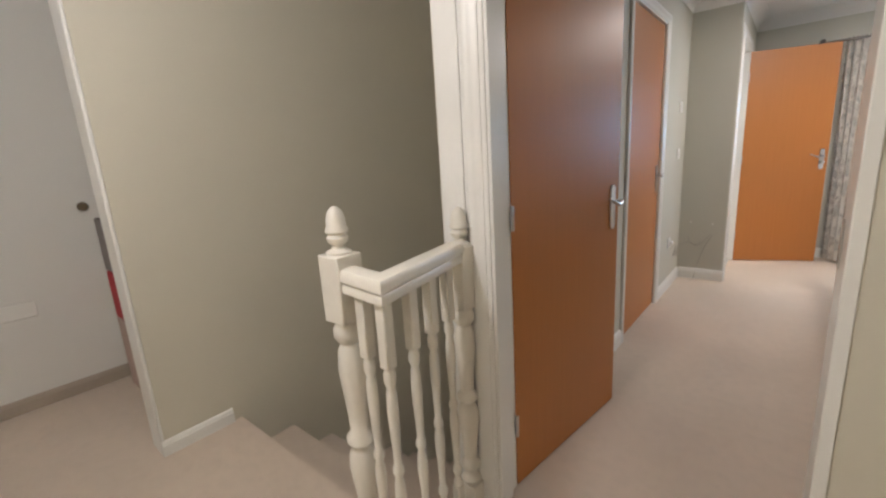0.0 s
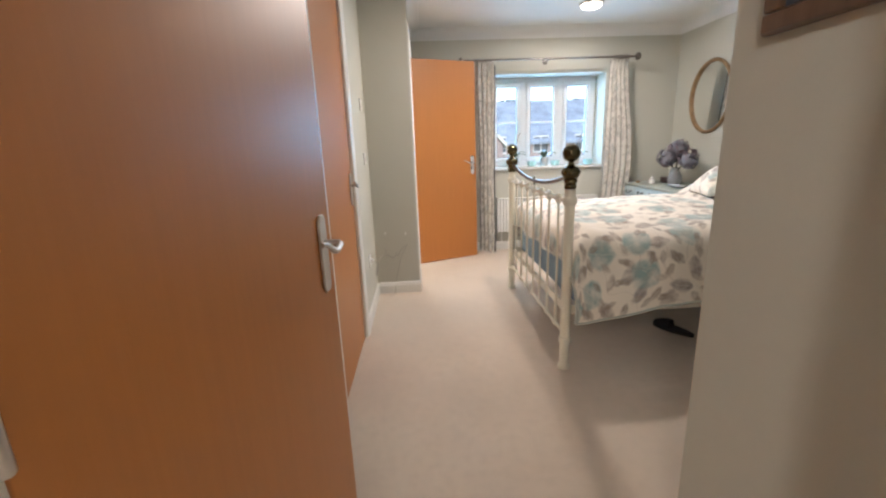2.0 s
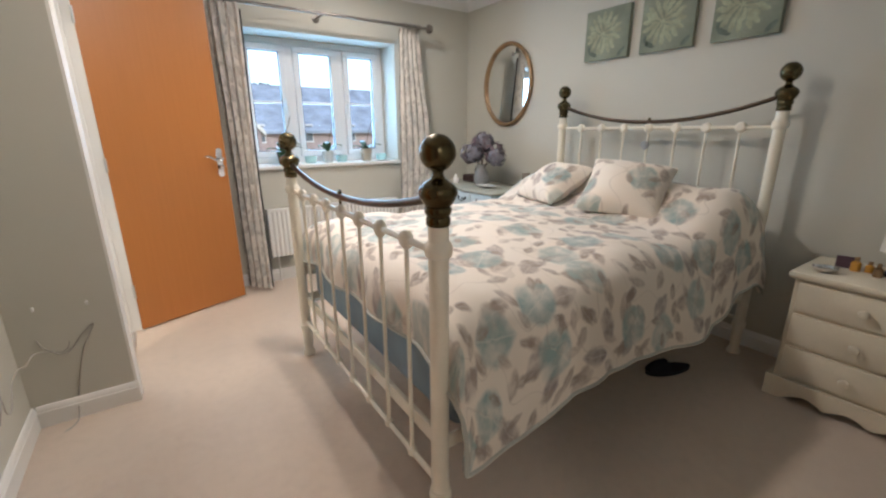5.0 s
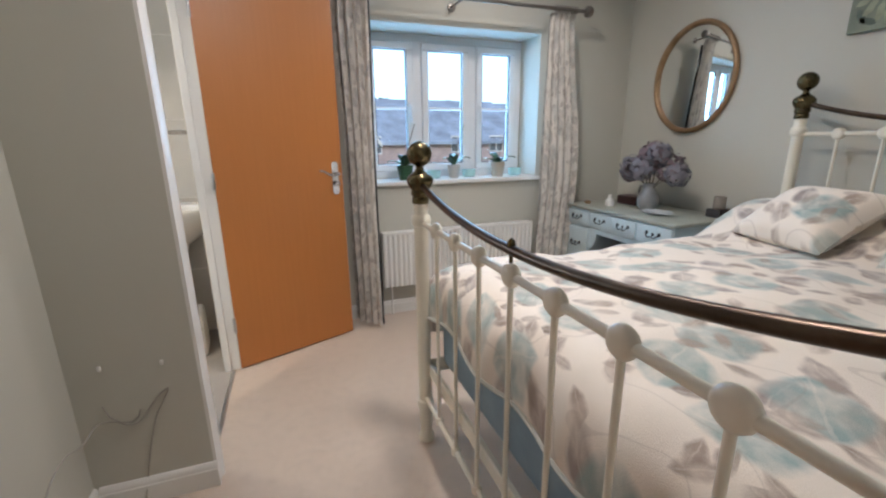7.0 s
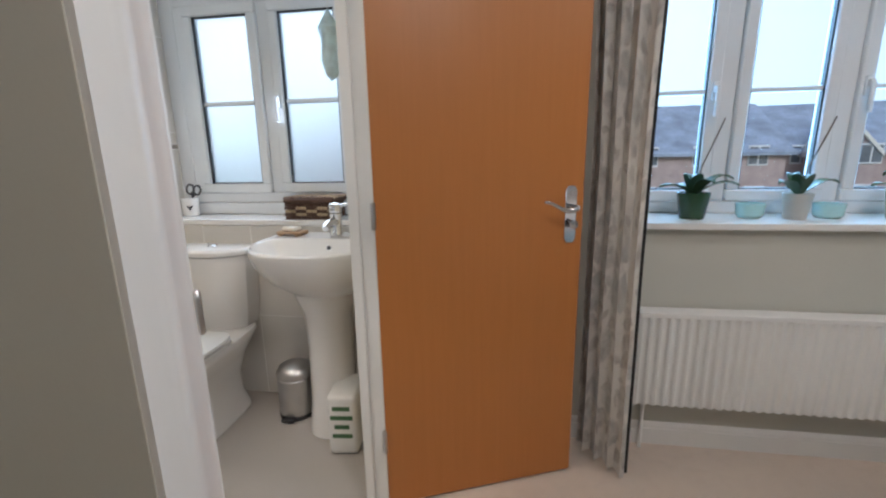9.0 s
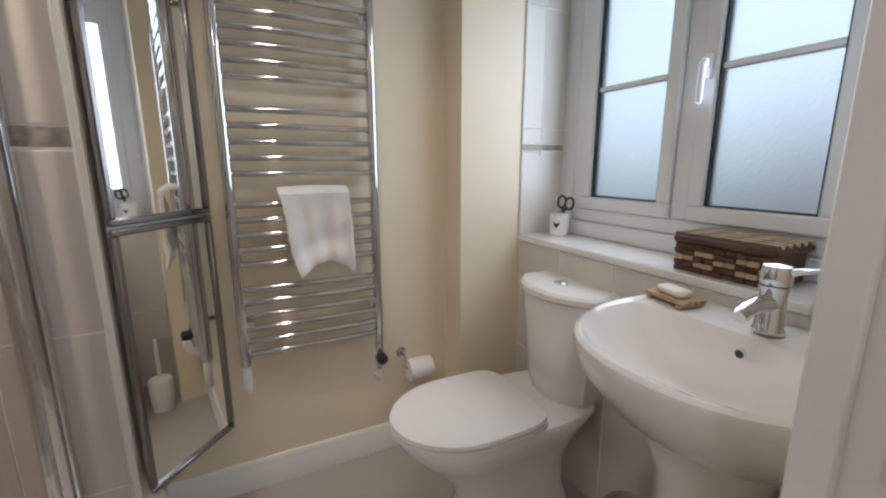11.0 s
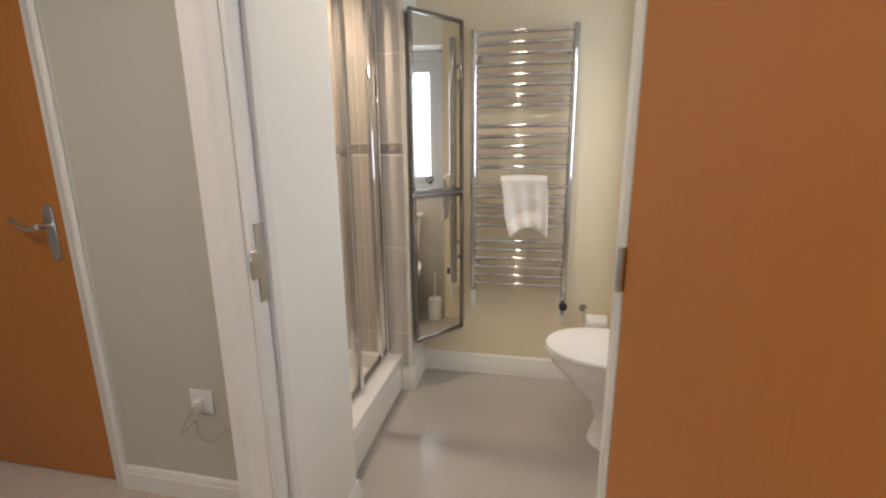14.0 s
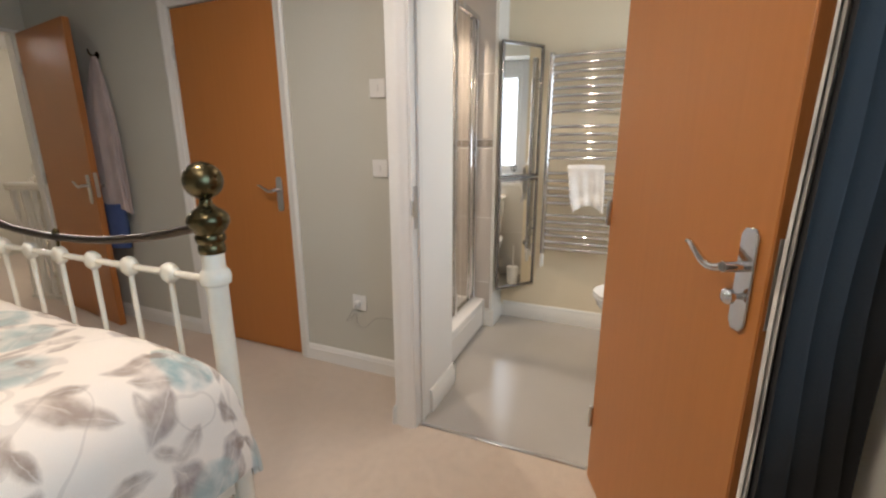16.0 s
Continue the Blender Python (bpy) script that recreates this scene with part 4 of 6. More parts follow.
box(pl, 0.0, CD, -CW, -CW + 0.018, 0, 0.10)
box(pl, 0.0, CD, -0.018, 0.0, 0, 0.10)
part("plinth", pl, CREAM_WOOD, chest, "shaped plinth with a scalloped edge")
kb = bmesh.new()
lathe(kb, [(0.008, 0.0), (0.007, -0.010), (0.016, -0.018), (0.019, -0.026), (0.015, -0.034), (0.003, -0.037)], (0, 0, 0), 16, "X")
me_knob = mesh_of("knob", kb, CREAM_WOOD)
for z0, z1 in ((0.115, 0.255), (0.27, 0.41), (0.425, 0.555)):
    d = part("drawer", boxes((-0.004, 0.014, -CW + 0.04, -0.04, z0, z1), bev=0.006, seg=2), CREAM_WOOD, chest)
    part("knob", me_knob, CREAM_WOOD, d, m=pose(-0.004, -CW / 2 + 0.0, (z0 + z1) / 2))
tl = thing("table_lamp", "white shaded table lamp on the bedside chest", "lamp", m=pose(2.38, 2.98, 0.60))
b = bmesh.new()
lathe(b, [(0.045, 0), (0.048, 0.01), (0.02, 0.02), (0.012, 0.04), (0.022, 0.065), (0.012, 0.09), (0.008, 0.12)], (0, 0, 0), 18)
part("base", b, PLASTIC_B, tl, "dark turned lamp base")
b = bmesh.new()
lathe(b, [(0.070, 0.10), (0.062, 0.26), (0.060, 0.26), (0.068, 0.10)], (0, 0, 0), 24)
part("shade", b, PLAIN, tl, "plain white drum shade")
AMBER = surface("amber_glass", (0.55, 0.28, 0.05), 0.12, var=0.1, s1=9, s2=40)
for dx, dy, hh, rr, mt, lb in ((0.20, -0.16, 0.06, 0.018, AMBER, "small amber perfume bottle"), (0.22, -0.20, 0.045, 0.016, AMBER, "small amber perfume bottle"), (0.17, -0.235, 0.055, 0.015, GOLD, "small gold-topped bottle")):
    t = thing("perfume_bottle", lb + " on the bedside chest", "bottle", m=pose(2.14 + dx, 3.26 + dy, 0.60), group="bottles on the bedside chest")
    b = bmesh.new()
    lathe(b, [(rr, 0), (rr, hh * 0.6), (rr * 0.5, hh * 0.72), (rr * 0.4, hh * 0.75)], (0, 0, 0), 12)
    part("bottle_body", b, mt, t)
    b = bmesh.new()
    lathe(b, [(rr * 0.5, hh * 0.75), (rr * 0.5, hh), (rr * 0.3, hh * 1.03)], (0, 0, 0), 12)
    part("cap", b, GOLD, t)
b = bmesh.new()
lathe(b, [(0.02, 0), (0.04, 0.012), (0.045, 0.022), (0.042, 0.022), (0.035, 0.012), (0.004, 0.006)], (0, 0, 0), 18)
solid("trinket_dish", b, CHROME, "small silver trinket dish on the bedside chest", "dish", m=pose(2.22, 3.17, 0.60))
solid("small_box", boxes((-0.004, 0.004, -0.03, 0.03, 0, 0.055), bev=0.002), surface("purple_card", (0.10, 0.06, 0.09), 0.5), "small dark picture card on the bedside chest", "card", m=pose(2.36, 3.14, 0.60, 0, -12, 10))


# ---- dressing table ----
DX, DY0, DY1, DZ = 1.99, 5.075, 6.04, 0.725
desk = thing("dressing_table", "pale blue painted kneehole dressing table with grey-green top", "dressing table", m=pose(DX, DY0, 0))
DW, DD = DY1 - DY0, 0.52
part("top", boxes((-0.012, DD, -0.012, DW + 0.012, DZ - 0.022, DZ), bev=0.006, seg=2), DESK_TOP, desk, "worn grey-green painted top")
for lo, hi in ((0.0, 0.27), (DW - 0.27, DW)):
    part("pedestal", boxes((0.006, DD - 0.01, lo + 0.002, hi - 0.002, 0.03, DZ - 0.15), bev=0.003), DESK_BLUE, desk)
    part("plinth", boxes((0.0, DD - 0.01, lo, hi, 0.0, 0.05), bev=0.004), DESK_BLUE, desk)
part("frieze", boxes((0.006, DD - 0.01, 0.002, DW - 0.002, DZ - 0.15, DZ - 0.022), bev=0.003), DESK_BLUE, desk)
ar = bmesh.new()
pts = [(0.27, DZ - 0.15), (0.27, DZ - 0.30)]
for k in range(9):
    a = math.pi * k / 8 / 2
    pts.append((0.27 + 0.07 * math.sin(a) , DZ - 0.30 + 0.09 * (1 - math.cos(a)) + 0.03 * math.sin(a)))
for k in range(9):
    a = math.pi / 2 * (1 - k / 8)
    pts.append((DW - 0.27 - 0.07 * math.sin(a), DZ - 0.30 + 0.09 * (1 - math.cos(a)) + 0.03 * math.sin(a)))
pts += [(DW - 0.27, DZ - 0.30), (DW - 0.27, DZ - 0.15)]
prism(ar, pts, 0.008, 0.026, "X")
part("arch", ar, DESK_BLUE, desk, "arched apron over the kneehole")
# near-black instead of pale blue: the kneehole's shade is put into the colour
part("shaded_back_panel", boxes((DD - 0.03, DD - 0.012, 0.27, DW - 0.27, 0.05, DZ - 0.15)), DARK, desk)
hb = bmesh.new()
tube(hb, [(-0.004, -0.045, 0.012), (-0.012, -0.04, 0.0), (-0.016, -0.02, -0.012), (-0.014, 0, -0.006), (-0.016, 0.02, -0.012), (-0.012, 0.04, 0.0), (-0.004, 0.045, 0.012)], 0.004, 8)
for y in (-0.045, 0.045):
    lathe(hb, [(0.012, 0.0), (0.010, -0.004), (0.004, -0.006)], (0, y, 0.012), 10, "X")
lathe(hb, [(0.010, 0.0), (0.008, -0.003), (0.003, -0.005)], (0, 0, 0.006), 10, "X")
me_h = mesh_of("handle", hb, PLASTIC_B)
rows = [(0.012, 0.262, DZ - 0.14, DZ - 0.035), (0.272, DW / 2 - 0.003, DZ - 0.14, DZ - 0.035), (DW / 2 + 0.003, DW - 0.272, DZ - 0.14, DZ - 0.035), (DW - 0.262, DW - 0.012, DZ - 0.14, DZ - 0.035)]
for lo, hi in ((0.012, 0.262), (DW - 0.262, DW - 0.012)):
    rows += [(lo, hi, 0.32, DZ - 0.16), (lo, hi, 0.06, 0.31)]
for lo, hi, z0, z1 in rows:
    d = part("drawer", boxes((-0.006, 0.008, lo, hi, z0, z1), bev=0.004, seg=2), DESK_BLUE, desk)
    part("handle", me_h, PLASTIC_B, d, "ornate dark drawer pull", m=pose(-0.006, (lo + hi) / 2, (z0 + z1) / 2))
sb = thing("storage_box", "brown patterned storage box under the dressing table", "box", m=pose(DX + 0.06, DY0 + 0.30, 0))
BROWN = surface("brown_card", (0.30, 0.17, 0.12), 0.7, var=0.15, s1=7, s2=60)
part("box_body", boxes((0, 0.34, 0, 0.38, 0, 0.34), bev=0.006), BROWN, sb)
part("lid", boxes((-0.006, 0.346, -0.006, 0.386, 0.34, 0.40), bev=0.005), surface("rose_brown_card", (0.42, 0.27, 0.22), 0.65, var=0.15), sb, "paler fitted lid")

vase = bmesh.new()
lathe(vase, [(0.045, 0.0), (0.062, 0.03), (0.068, 0.06), (0.060, 0.10), (0.040, 0.135), (0.034, 0.155), (0.040, 0.175), (0.036, 0.175), (0.030, 0.155), (0.034, 0.13), (0.002, 0.05)], (0, 0, 0), 24)
jug = thing("jug_vase", "grey stoneware jug of dried hydrangeas on the dressing table", "vase", m=pose(2.25, 5.53, DZ))
part("jug", vase, surface("grey_stoneware", (0.30, 0.30, 0.30), 0.5, var=0.2, s1=12, s2=60), jug)
b = bmesh.new()
tube(b, [(0, 0.035, 0.155), (0, 0.075, 0.15), (0, 0.085, 0.11), (0, 0.062, 0.07)], 0.008, 8)
part("jug_handle", b, surface("grey_stoneware_handle", (0.30, 0.30, 0.30), 0.5, var=0.2), jug)
HYD = [surface("dried_mauve_petals", (0.23, 0.17, 0.19), 0.9, var=0.3, s1=14, s2=90), surface("dried_grey_petals", (0.21, 0.20, 0.23), 0.9, var=0.3, s1=14, s2=90)]
rng = random.Random(11)
for k, (hx, hy, hz, hr) in enumerate(((0, 0.0, 0.33, 0.095), (-0.04, 0.11, 0.27, 0.085), (0.03, -0.12, 0.28, 0.09), (-0.09, -0.02, 0.27, 0.075), (0.06, 0.06, 0.36, 0.08), (0.0, -0.20, 0.24, 0.07), (0.02, 0.19, 0.23, 0.065), (-0.05, -0.10, 0.36, 0.075))):
    st = bmesh.new()
    tube(st, [(0, 0, 0.12), (hx * 0.5, hy * 0.5, 0.2), (hx, hy, hz)], 0.003, 5)
    part("stem", st, BARK, jug)
    c = bmesh.new()
    for j in range(190):
        n = Vector((rng.gauss(0, 1), rng.gauss(0, 1), rng.gauss(0, 1))).normalized()
        p = Vector((hx, hy, hz)) + n * hr * rng.uniform(0.8, 1.02)
        u = n.orthogonal().normalized()
        u = Matrix.Rotation(rng.uniform(0, 6.28), 3, n) @ u
        w = n.cross(u)
        s = rng.uniform(0.011, 0.018)
        q = n * s * 0.4
        c.faces.new([c.verts.new(p + v) for v in (-u * s + q, -w * s, u * s + q, w * s)])
    part("flower_head", c, HYD[k % 2], jug)
b = bmesh.new()
lathe(b, [(0.028, 0), (0.032, 0.02), (0.026, 0.045), (0.012, 0.055), (0.016, 0.07), (0.004, 0.08)], (0, 0, 0), 16)
solid("ginger_jar", b, CERAMIC, "small white lidded pot on the dressing table", "pot", m=pose(2.16, 5.78, DZ))
solid("trinket_box", boxes((-0.06, 0.06, -0.09, 0.09, 0, 0.06), bev=0.006), surface("dark_red_lacquer", (0.05, 0.025, 0.025), 0.35), "dark trinket box on the dressing table", "box", m=pose(2.36, 5.78, DZ))
b = bmesh.new()
lathe(b, [(0.02, 0), (0.024, 0.012), (0.018, 0.02), (0.004, 0.022)], (0, 0, 0), 14)
solid("small_tin", b, GOLD, "small metal tin on the dressing table", "tin", m=pose(2.09, 5.93, DZ))
b = bmesh.new()
lathe(b, [(0.02, 0), (0.055, 0.010), (0.075, 0.018), (0.072, 0.020), (0.05, 0.012), (0.004, 0.006)], (0, 0, 0), 20, sy=1.5)
solid("glass_dish", b, surface("pale_glass", (0.62, 0.66, 0.66), 0.08, coat=0.5), "shallow pale glass dish on the dressing table", "dish", m=pose(2.16, 5.36, DZ))
b = bmesh.new()
lathe(b, [(0.03, 0), (0.034, 0.01), (0.033, 0.07), (0.030, 0.07), (0.030, 0.012), (0.004, 0.008)], (0, 0, 0), 16)
solid("tumbler", b, surface("smoky_glass", (0.30, 0.26, 0.22), 0.1, coat=0.5), "smoky glass tumbler on a dark coaster box", "tumbler", m=pose(2.42, 5.16, DZ + 0.05))
solid("dark_case", boxes((-0.05, 0.05, -0.045, 0.045, 0, 0.048), bev=0.004), surface("dark_leather", (0.035, 0.03, 0.028), 0.5), "small dark case on the dressing table", "case", m=pose(2.42, 5.16, DZ))


# ---- on the bedroom walls ----
mir = thing("oval_mirror", "oval wall mirror in a thin antique gold frame", "mirror", m=pose(XE, 5.556, 1.555))
b = bmesh.new()
ring = []
for k in range(64):
    a = 2 * math.pi * k / 64
    ring.append((-0.016, 0.286 * math.cos(a), 0.325 * math.sin(a)))
tube(b, ring, 0.0165, 10, close=True)
part("mirror_frame", b, GOLD, mir)
b = bmesh.new()
lathe(b, [(0.283, -0.002), (0.283, -0.010), (0.27, -0.012)], (0, 0, 0), 64, "X", sy=0.325 / 0.286)
part("mirror_glass", b, MIRROR, mir)

CANVAS = surface("grey_green_canvas", (0.23, 0.26, 0.20), 0.85, var=0.28, s1=6, s2=140, relief=0.4)
PETAL = surface("pale_yellow_petals", (0.34, 0.36, 0.25), 0.85, var=0.25, s1=22, s2=140, relief=0.3)
LEAFG = surface("dark_grey_leaf_print", (0.14, 0.17, 0.14), 0.85, var=0.25, s1=22, s2=140)


def canvas(y0, y1, seed):
    t = thing("canvas_picture", "square grey-green canvas with a pale yellow flower", "picture", m=pose(XE, (y0 + y1) / 2, 1.79), group="three canvases over the bed")
    w = (y1 - y0) / 2
    part("canvas", boxes((-0.032, -0.002, -w, w, -0.155, 0.155), bev=0.003), CANVAS, t)
    rnd = random.Random(seed)
    f = bmesh.new()
    for ring, (rad, n, ln) in enumerate(((0.105, 16, 0.030), (0.080, 14, 0.028), (0.055, 11, 0.024), (0.032, 8, 0.018), (0.012, 5, 0.012))):
        for k in range(n):
            a = 2 * math.pi * (k + 0.5 * (ring % 2)) / n + rnd.uniform(-0.08, 0.08)
            ca, sa = math.cos(a), math.sin(a)
            wd = ln * 0.50
            xx = -0.0335 - 0.0006 * ring
            pts = [(rad - ln, 0), (rad - 0.2 * ln, wd), (rad + 0.55 * ln, wd * 0.7), (rad + ln, 0), (rad + 0.55 * ln, -wd * 0.7), (rad - 0.2 * ln, -wd)]
            f.faces.new([f.verts.new((xx, 0.02 + (r * ca - q * sa), 0.005 + (r * sa + q * ca))) for r, q in pts])
    part("flower_print", f, PETAL, t, "pale yellow dahlia")
    for cy, cz, a0 in ((0.09, -0.115, 0.4), (0.12, -0.09, 1.2), (-0.12, -0.12, 2.4)):
        g = bmesh.new()
        pts = [(0.035 * math.cos(q), 0.014 * math.sin(q)) for q in [2 * math.pi * j / 10 for j in range(10)]]
        g.faces.new([g.verts.new((-0.0332, cy + p * math.cos(a0) - q * math.sin(a0), cz + p * math.sin(a0) + q * math.cos(a0))) for p, q in pts])
        part("leaf_print", g, LEAFG, t)


canvas(4.425, 4.755, 1)
canvas(4.025, 4.345, 2)
canvas(3.615, 3.930, 3)

pic = thing("framed_picture", "dark framed picture hanging by the bedroom door", "picture", m=pose(0.36, 2.07, 1.365))
fr = boxes((-0.022, -0.002, -0.18, 0.18, 0.0, 0.035), (-0.022, -0.002, -0.18, 0.18, 0.425, 0.46), (-0.022, -0.002, -0.18, -0.145, 0.035, 0.425), (-0.022, -0.002, 0.145, 0.18, 0.035, 0.425), bev=0.004)
part("picture_frame", fr, wood_door("dark_brown_frame", (0.10, 0.055, 0.03), (0.16, 0.09, 0.05), 0.4), pic)
part("picture_image", boxes((-0.010, -0.003, -0.145, 0.145, 0.035, 0.425)), surface("dark_blue_print", (0.03, 0.04, 0.055), 0.3, var=0.5, s1=9, s2=40), pic)

# radiator under the window
rad = thing("radiator", "white panel radiator under the bedroom window", "radiator", m=pose(0.58, YN - 0.09, 0.20))
b = bmesh.new()
prof = []
n = 33
for k in range(n * 4 + 1):
    x = 1.12 * k / (n * 4)
    prof.append((x, 0.0 if k % 4 in (0, 1) else 0.010))
pts = [(x, y) for x, y in prof] + [(1.12, 0.028), (0, 0.028)]
prism(b, pts, 0.02, 0.38, "Z")
part("panel", b, TRIM, rad)
part("grille", boxes((-0.004, 1.124, 0.002, 0.075, 0.378, 0.398), (-0.006, 0.0, 0.002, 0.075, 0.01, 0.39), (1.12, 1.126, 0.002, 0.075, 0.01, 0.39), bev=0.002), TRIM, rad)
for x in (0.05, 1.07):
    b = bmesh.new()
    tube(b, [(x, 0.05, 0.02), (x, 0.05, -0.20)], 0.0075, 8)
    part("pipe", b, TRIM, rad)


# ---- curtains ----
pole = thing("curtain_pole", "pewter curtain pole on the window wall", "curtain pole", m=pose(0, 5.955, 2.0))
POLE = surface("pewter_metal", (0.22, 0.20, 0.18), 0.35, 0.8, var=0.2, s1=9, s2=60)
b = bmesh.new()
tube(b, [(0.22, 0, 0), (1.98, 0, 0)], 0.011, 12)
part("rod", b, POLE, pole)
for x, s in ((0.22, -1), (1.98, 1)):
    b = bmesh.new()
    lathe(b, [(0.014, 0), (0.02, s * 0.006), (0.034, s * 0.012), (0.036, s * 0.025), (0.030, s * 0.042), (0.012, s * 0.052)], (x, 0, 0), 18, "X")
    part("finial", b, POLE, pole)
for x in (0.30, 1.10, 1.92):
    b = bmesh.new()
    tube(b, [(x, 0.185, 0.0), (x, 0.0, -0.004)], 0.007, 8)
    lathe(b, [(0.028, 0.185), (0.028, 0.179), (0.01, 0.175)], (x, 0, 0), 14, "Y")
    part("bracket", b, POLE, pole)


def curtain(label, top, mid, foot, folds, seed, lead):
    """top, mid, foot: (x0, x1) at three heights; lead: which edge shows its dark lining."""
    c = thing("curtain", label, "curtain", m=pose(0, 0, 0), group="pair of bedroom curtains")
    z1, z0 = 1.985, 0.025

    def span(v):
        if v < 0.5:
            t = v * 2
            return [foot[k] + (mid[k] - foot[k]) * (t * t * (3 - 2 * t)) for k in (0, 1)]
        t = v * 2 - 1
        return [mid[k] + (top[k] - mid[k]) * (t * t * (3 - 2 * t)) for k in (0, 1)]

    def line(u, v):
        """Distance of the cloth from the room's south: the slanted one hangs with its window edge forward."""
        if lead < 0:
            return (6.058 - 0.04 * v) + (-0.176 + 0.055 * v) * u
        return 6.0

    def cloth(off):
        def fn(u, v):
            a, b2 = span(v)
            ph = u * folds * 2 * math.pi
            x = a + (b2 - a) * u + 0.002 * math.sin(2 * ph + seed) + (0.6 * off if lead < 0 else 0)
            amp = 0.017 + 0.006 * math.sin(3.1 * u + seed) - 0.006 * v
            if lead < 0:
                x += 0.5 * amp * math.sin(ph)
            y = line(u, v) + off + amp * math.sin(ph + 0.5 * math.sin(3 * v + seed)) + 0.012 * noise.noise((u * 4, v * 5, seed))
            if v > 0.985:
                y = 5.957 + off * 0.6 + (y - 5.957) * 0.6
            return (x, y, z0 + (z1 - z0) * v)
        return fn
    width = (folds * 0.16)
    reach = 0.99 if lead < 0 else 1.0
    b = bmesh.new()
    for off in (0.0, 0.005):
        face = cloth(off)
        sheet(b, folds * 14, 44, lambda u, v: face(reach * u, v), 0.0, uvs=lambda u, v: (u * width + seed, v * 1.96))
    part("cloth", b, CURTAIN, c)
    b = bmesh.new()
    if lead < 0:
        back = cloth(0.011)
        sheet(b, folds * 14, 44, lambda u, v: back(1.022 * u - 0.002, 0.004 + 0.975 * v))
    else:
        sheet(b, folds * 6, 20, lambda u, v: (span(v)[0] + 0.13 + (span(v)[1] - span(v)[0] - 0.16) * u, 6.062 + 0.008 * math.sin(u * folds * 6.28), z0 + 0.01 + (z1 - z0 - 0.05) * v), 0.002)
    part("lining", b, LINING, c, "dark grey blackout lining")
    for k in range(folds + 2):
        rn = bmesh.new()
        x = top[0] + 0.02 + (top[1] - top[0] - 0.04) * k / (folds + 1)
        tube(rn, [(x, 5.955 + 0.02 * math.cos(a), 2.0 + 0.02 * math.sin(a)) for a in [2 * math.pi * j / 14 for j in range(14)]], 0.0028, 6, close=True)
        part("ring", rn, POLE, c)
    return c


curtain("floral cream curtain gathered beside the bathroom door", (0.345, 0.52), (0.37, 0.51), (0.375, 0.515), 4, 1.0, -1)
curtain("floral cream curtain gathered beside the dressing table", (1.74, 1.93), (1.72, 2.03), (1.69, 1.96), 5, 4.0, 1)


# ---- window sill ----
LEAF = surface("orchid_leaf", (0.045, 0.10, 0.04), 0.4, var=0.3, s1=9, s2=60, coat=0.2)


def potted(m, r, h, mat, leaves, label, pot_label, stems=1):
    t = thing("potted_orchid", label, "plant", m=m, group="plants on the sill")
    b = bmesh.new()
    lathe(b, [(r * 0.72, 0), (r * 0.76, 0.004), (r * 0.98, h * 0.9), (r, h), (r * 0.92, h), (r * 0.88, h * 0.85), (0.002, h * 0.82)], (0, 0, 0), 20)
    part("pot", b, mat, t, pot_label)
    rnd = random.Random(int(m.translation.x * 1000))
    for k in range(leaves):
        a = 2 * math.pi * k / leaves + rnd.uniform(-0.4, 0.4)
        ln, wd, lift = rnd.uniform(0.09, 0.15), rnd.uniform(0.024, 0.034), rnd.uniform(0.03, 0.09)
        if abs(math.sin(a)) * ln > 0.09:
            ln = 0.09
        lb = bmesh.new()
        sheet(lb, 10, 4, lambda u, v: (ln * u * math.cos(a) - (v - 0.5) * 2 * wd * math.sin(a) * math.sin(math.pi * (0.08 + 0.90 * u)), ln * u * math.sin(a) + (v - 0.5) * 2 * wd * math.cos(a) * math.sin(math.pi * (0.08 + 0.90 * u)), h * 0.85 + lift * math.sin(u * 2.2) + 0.012 * abs(v - 0.5)), 0.002)
        part("leaf", lb, LEAF, t)
    for k in range(stems):
        s = bmesh.new()
        tube(s, [(0, 0, h * 0.8), (0.015, -0.01, h + 0.10), (0.05, -0.02, h + 0.21), (0.07, -0.02, h + 0.27)], 0.0025, 6)
        part("stem", s, BARK, t)
    return t


potted(pose(0.79, 6.24, 0.925), 0.058, 0.10, surface("dark_green_glaze", (0.03, 0.075, 0.035), 0.2, var=0.2), 8, "green-leaved orchid in a dark green pot on the sill", "dark green glazed pot")
potted(pose(1.15, 6.24, 0.925), 0.048, 0.095, surface("pale_grey_glaze", (0.50, 0.50, 0.47), 0.35, var=0.1), 4, "small orchid in a pale grey pot on the sill", "pale grey ribbed pot")
potted(pose(1.50, 6.24, 0.925), 0.055, 0.105, surface("stone_glaze", (0.42, 0.37, 0.29), 0.5, var=0.15), 4, "orchid with broad leaves in a stone pot", "stone-coloured pot")
AQUA = surface("aqua_glass", (0.42, 0.66, 0.66), 0.15, var=0.08, coat=0.4)
for x in (1.01, 1.28, 1.66):
    b = bmesh.new()
    lathe(b, [(0.035, 0), (0.046, 0.01), (0.050, 0.055), (0.046, 0.055), (0.042, 0.012), (0.003, 0.008)], (0, 0, 0), 20)
    solid("tealight_bowl", b, AQUA, "small aqua glass bowl on the window sill", "bowl", m=pose(x, 6.27, 0.925), group="aqua bowls on the sill")


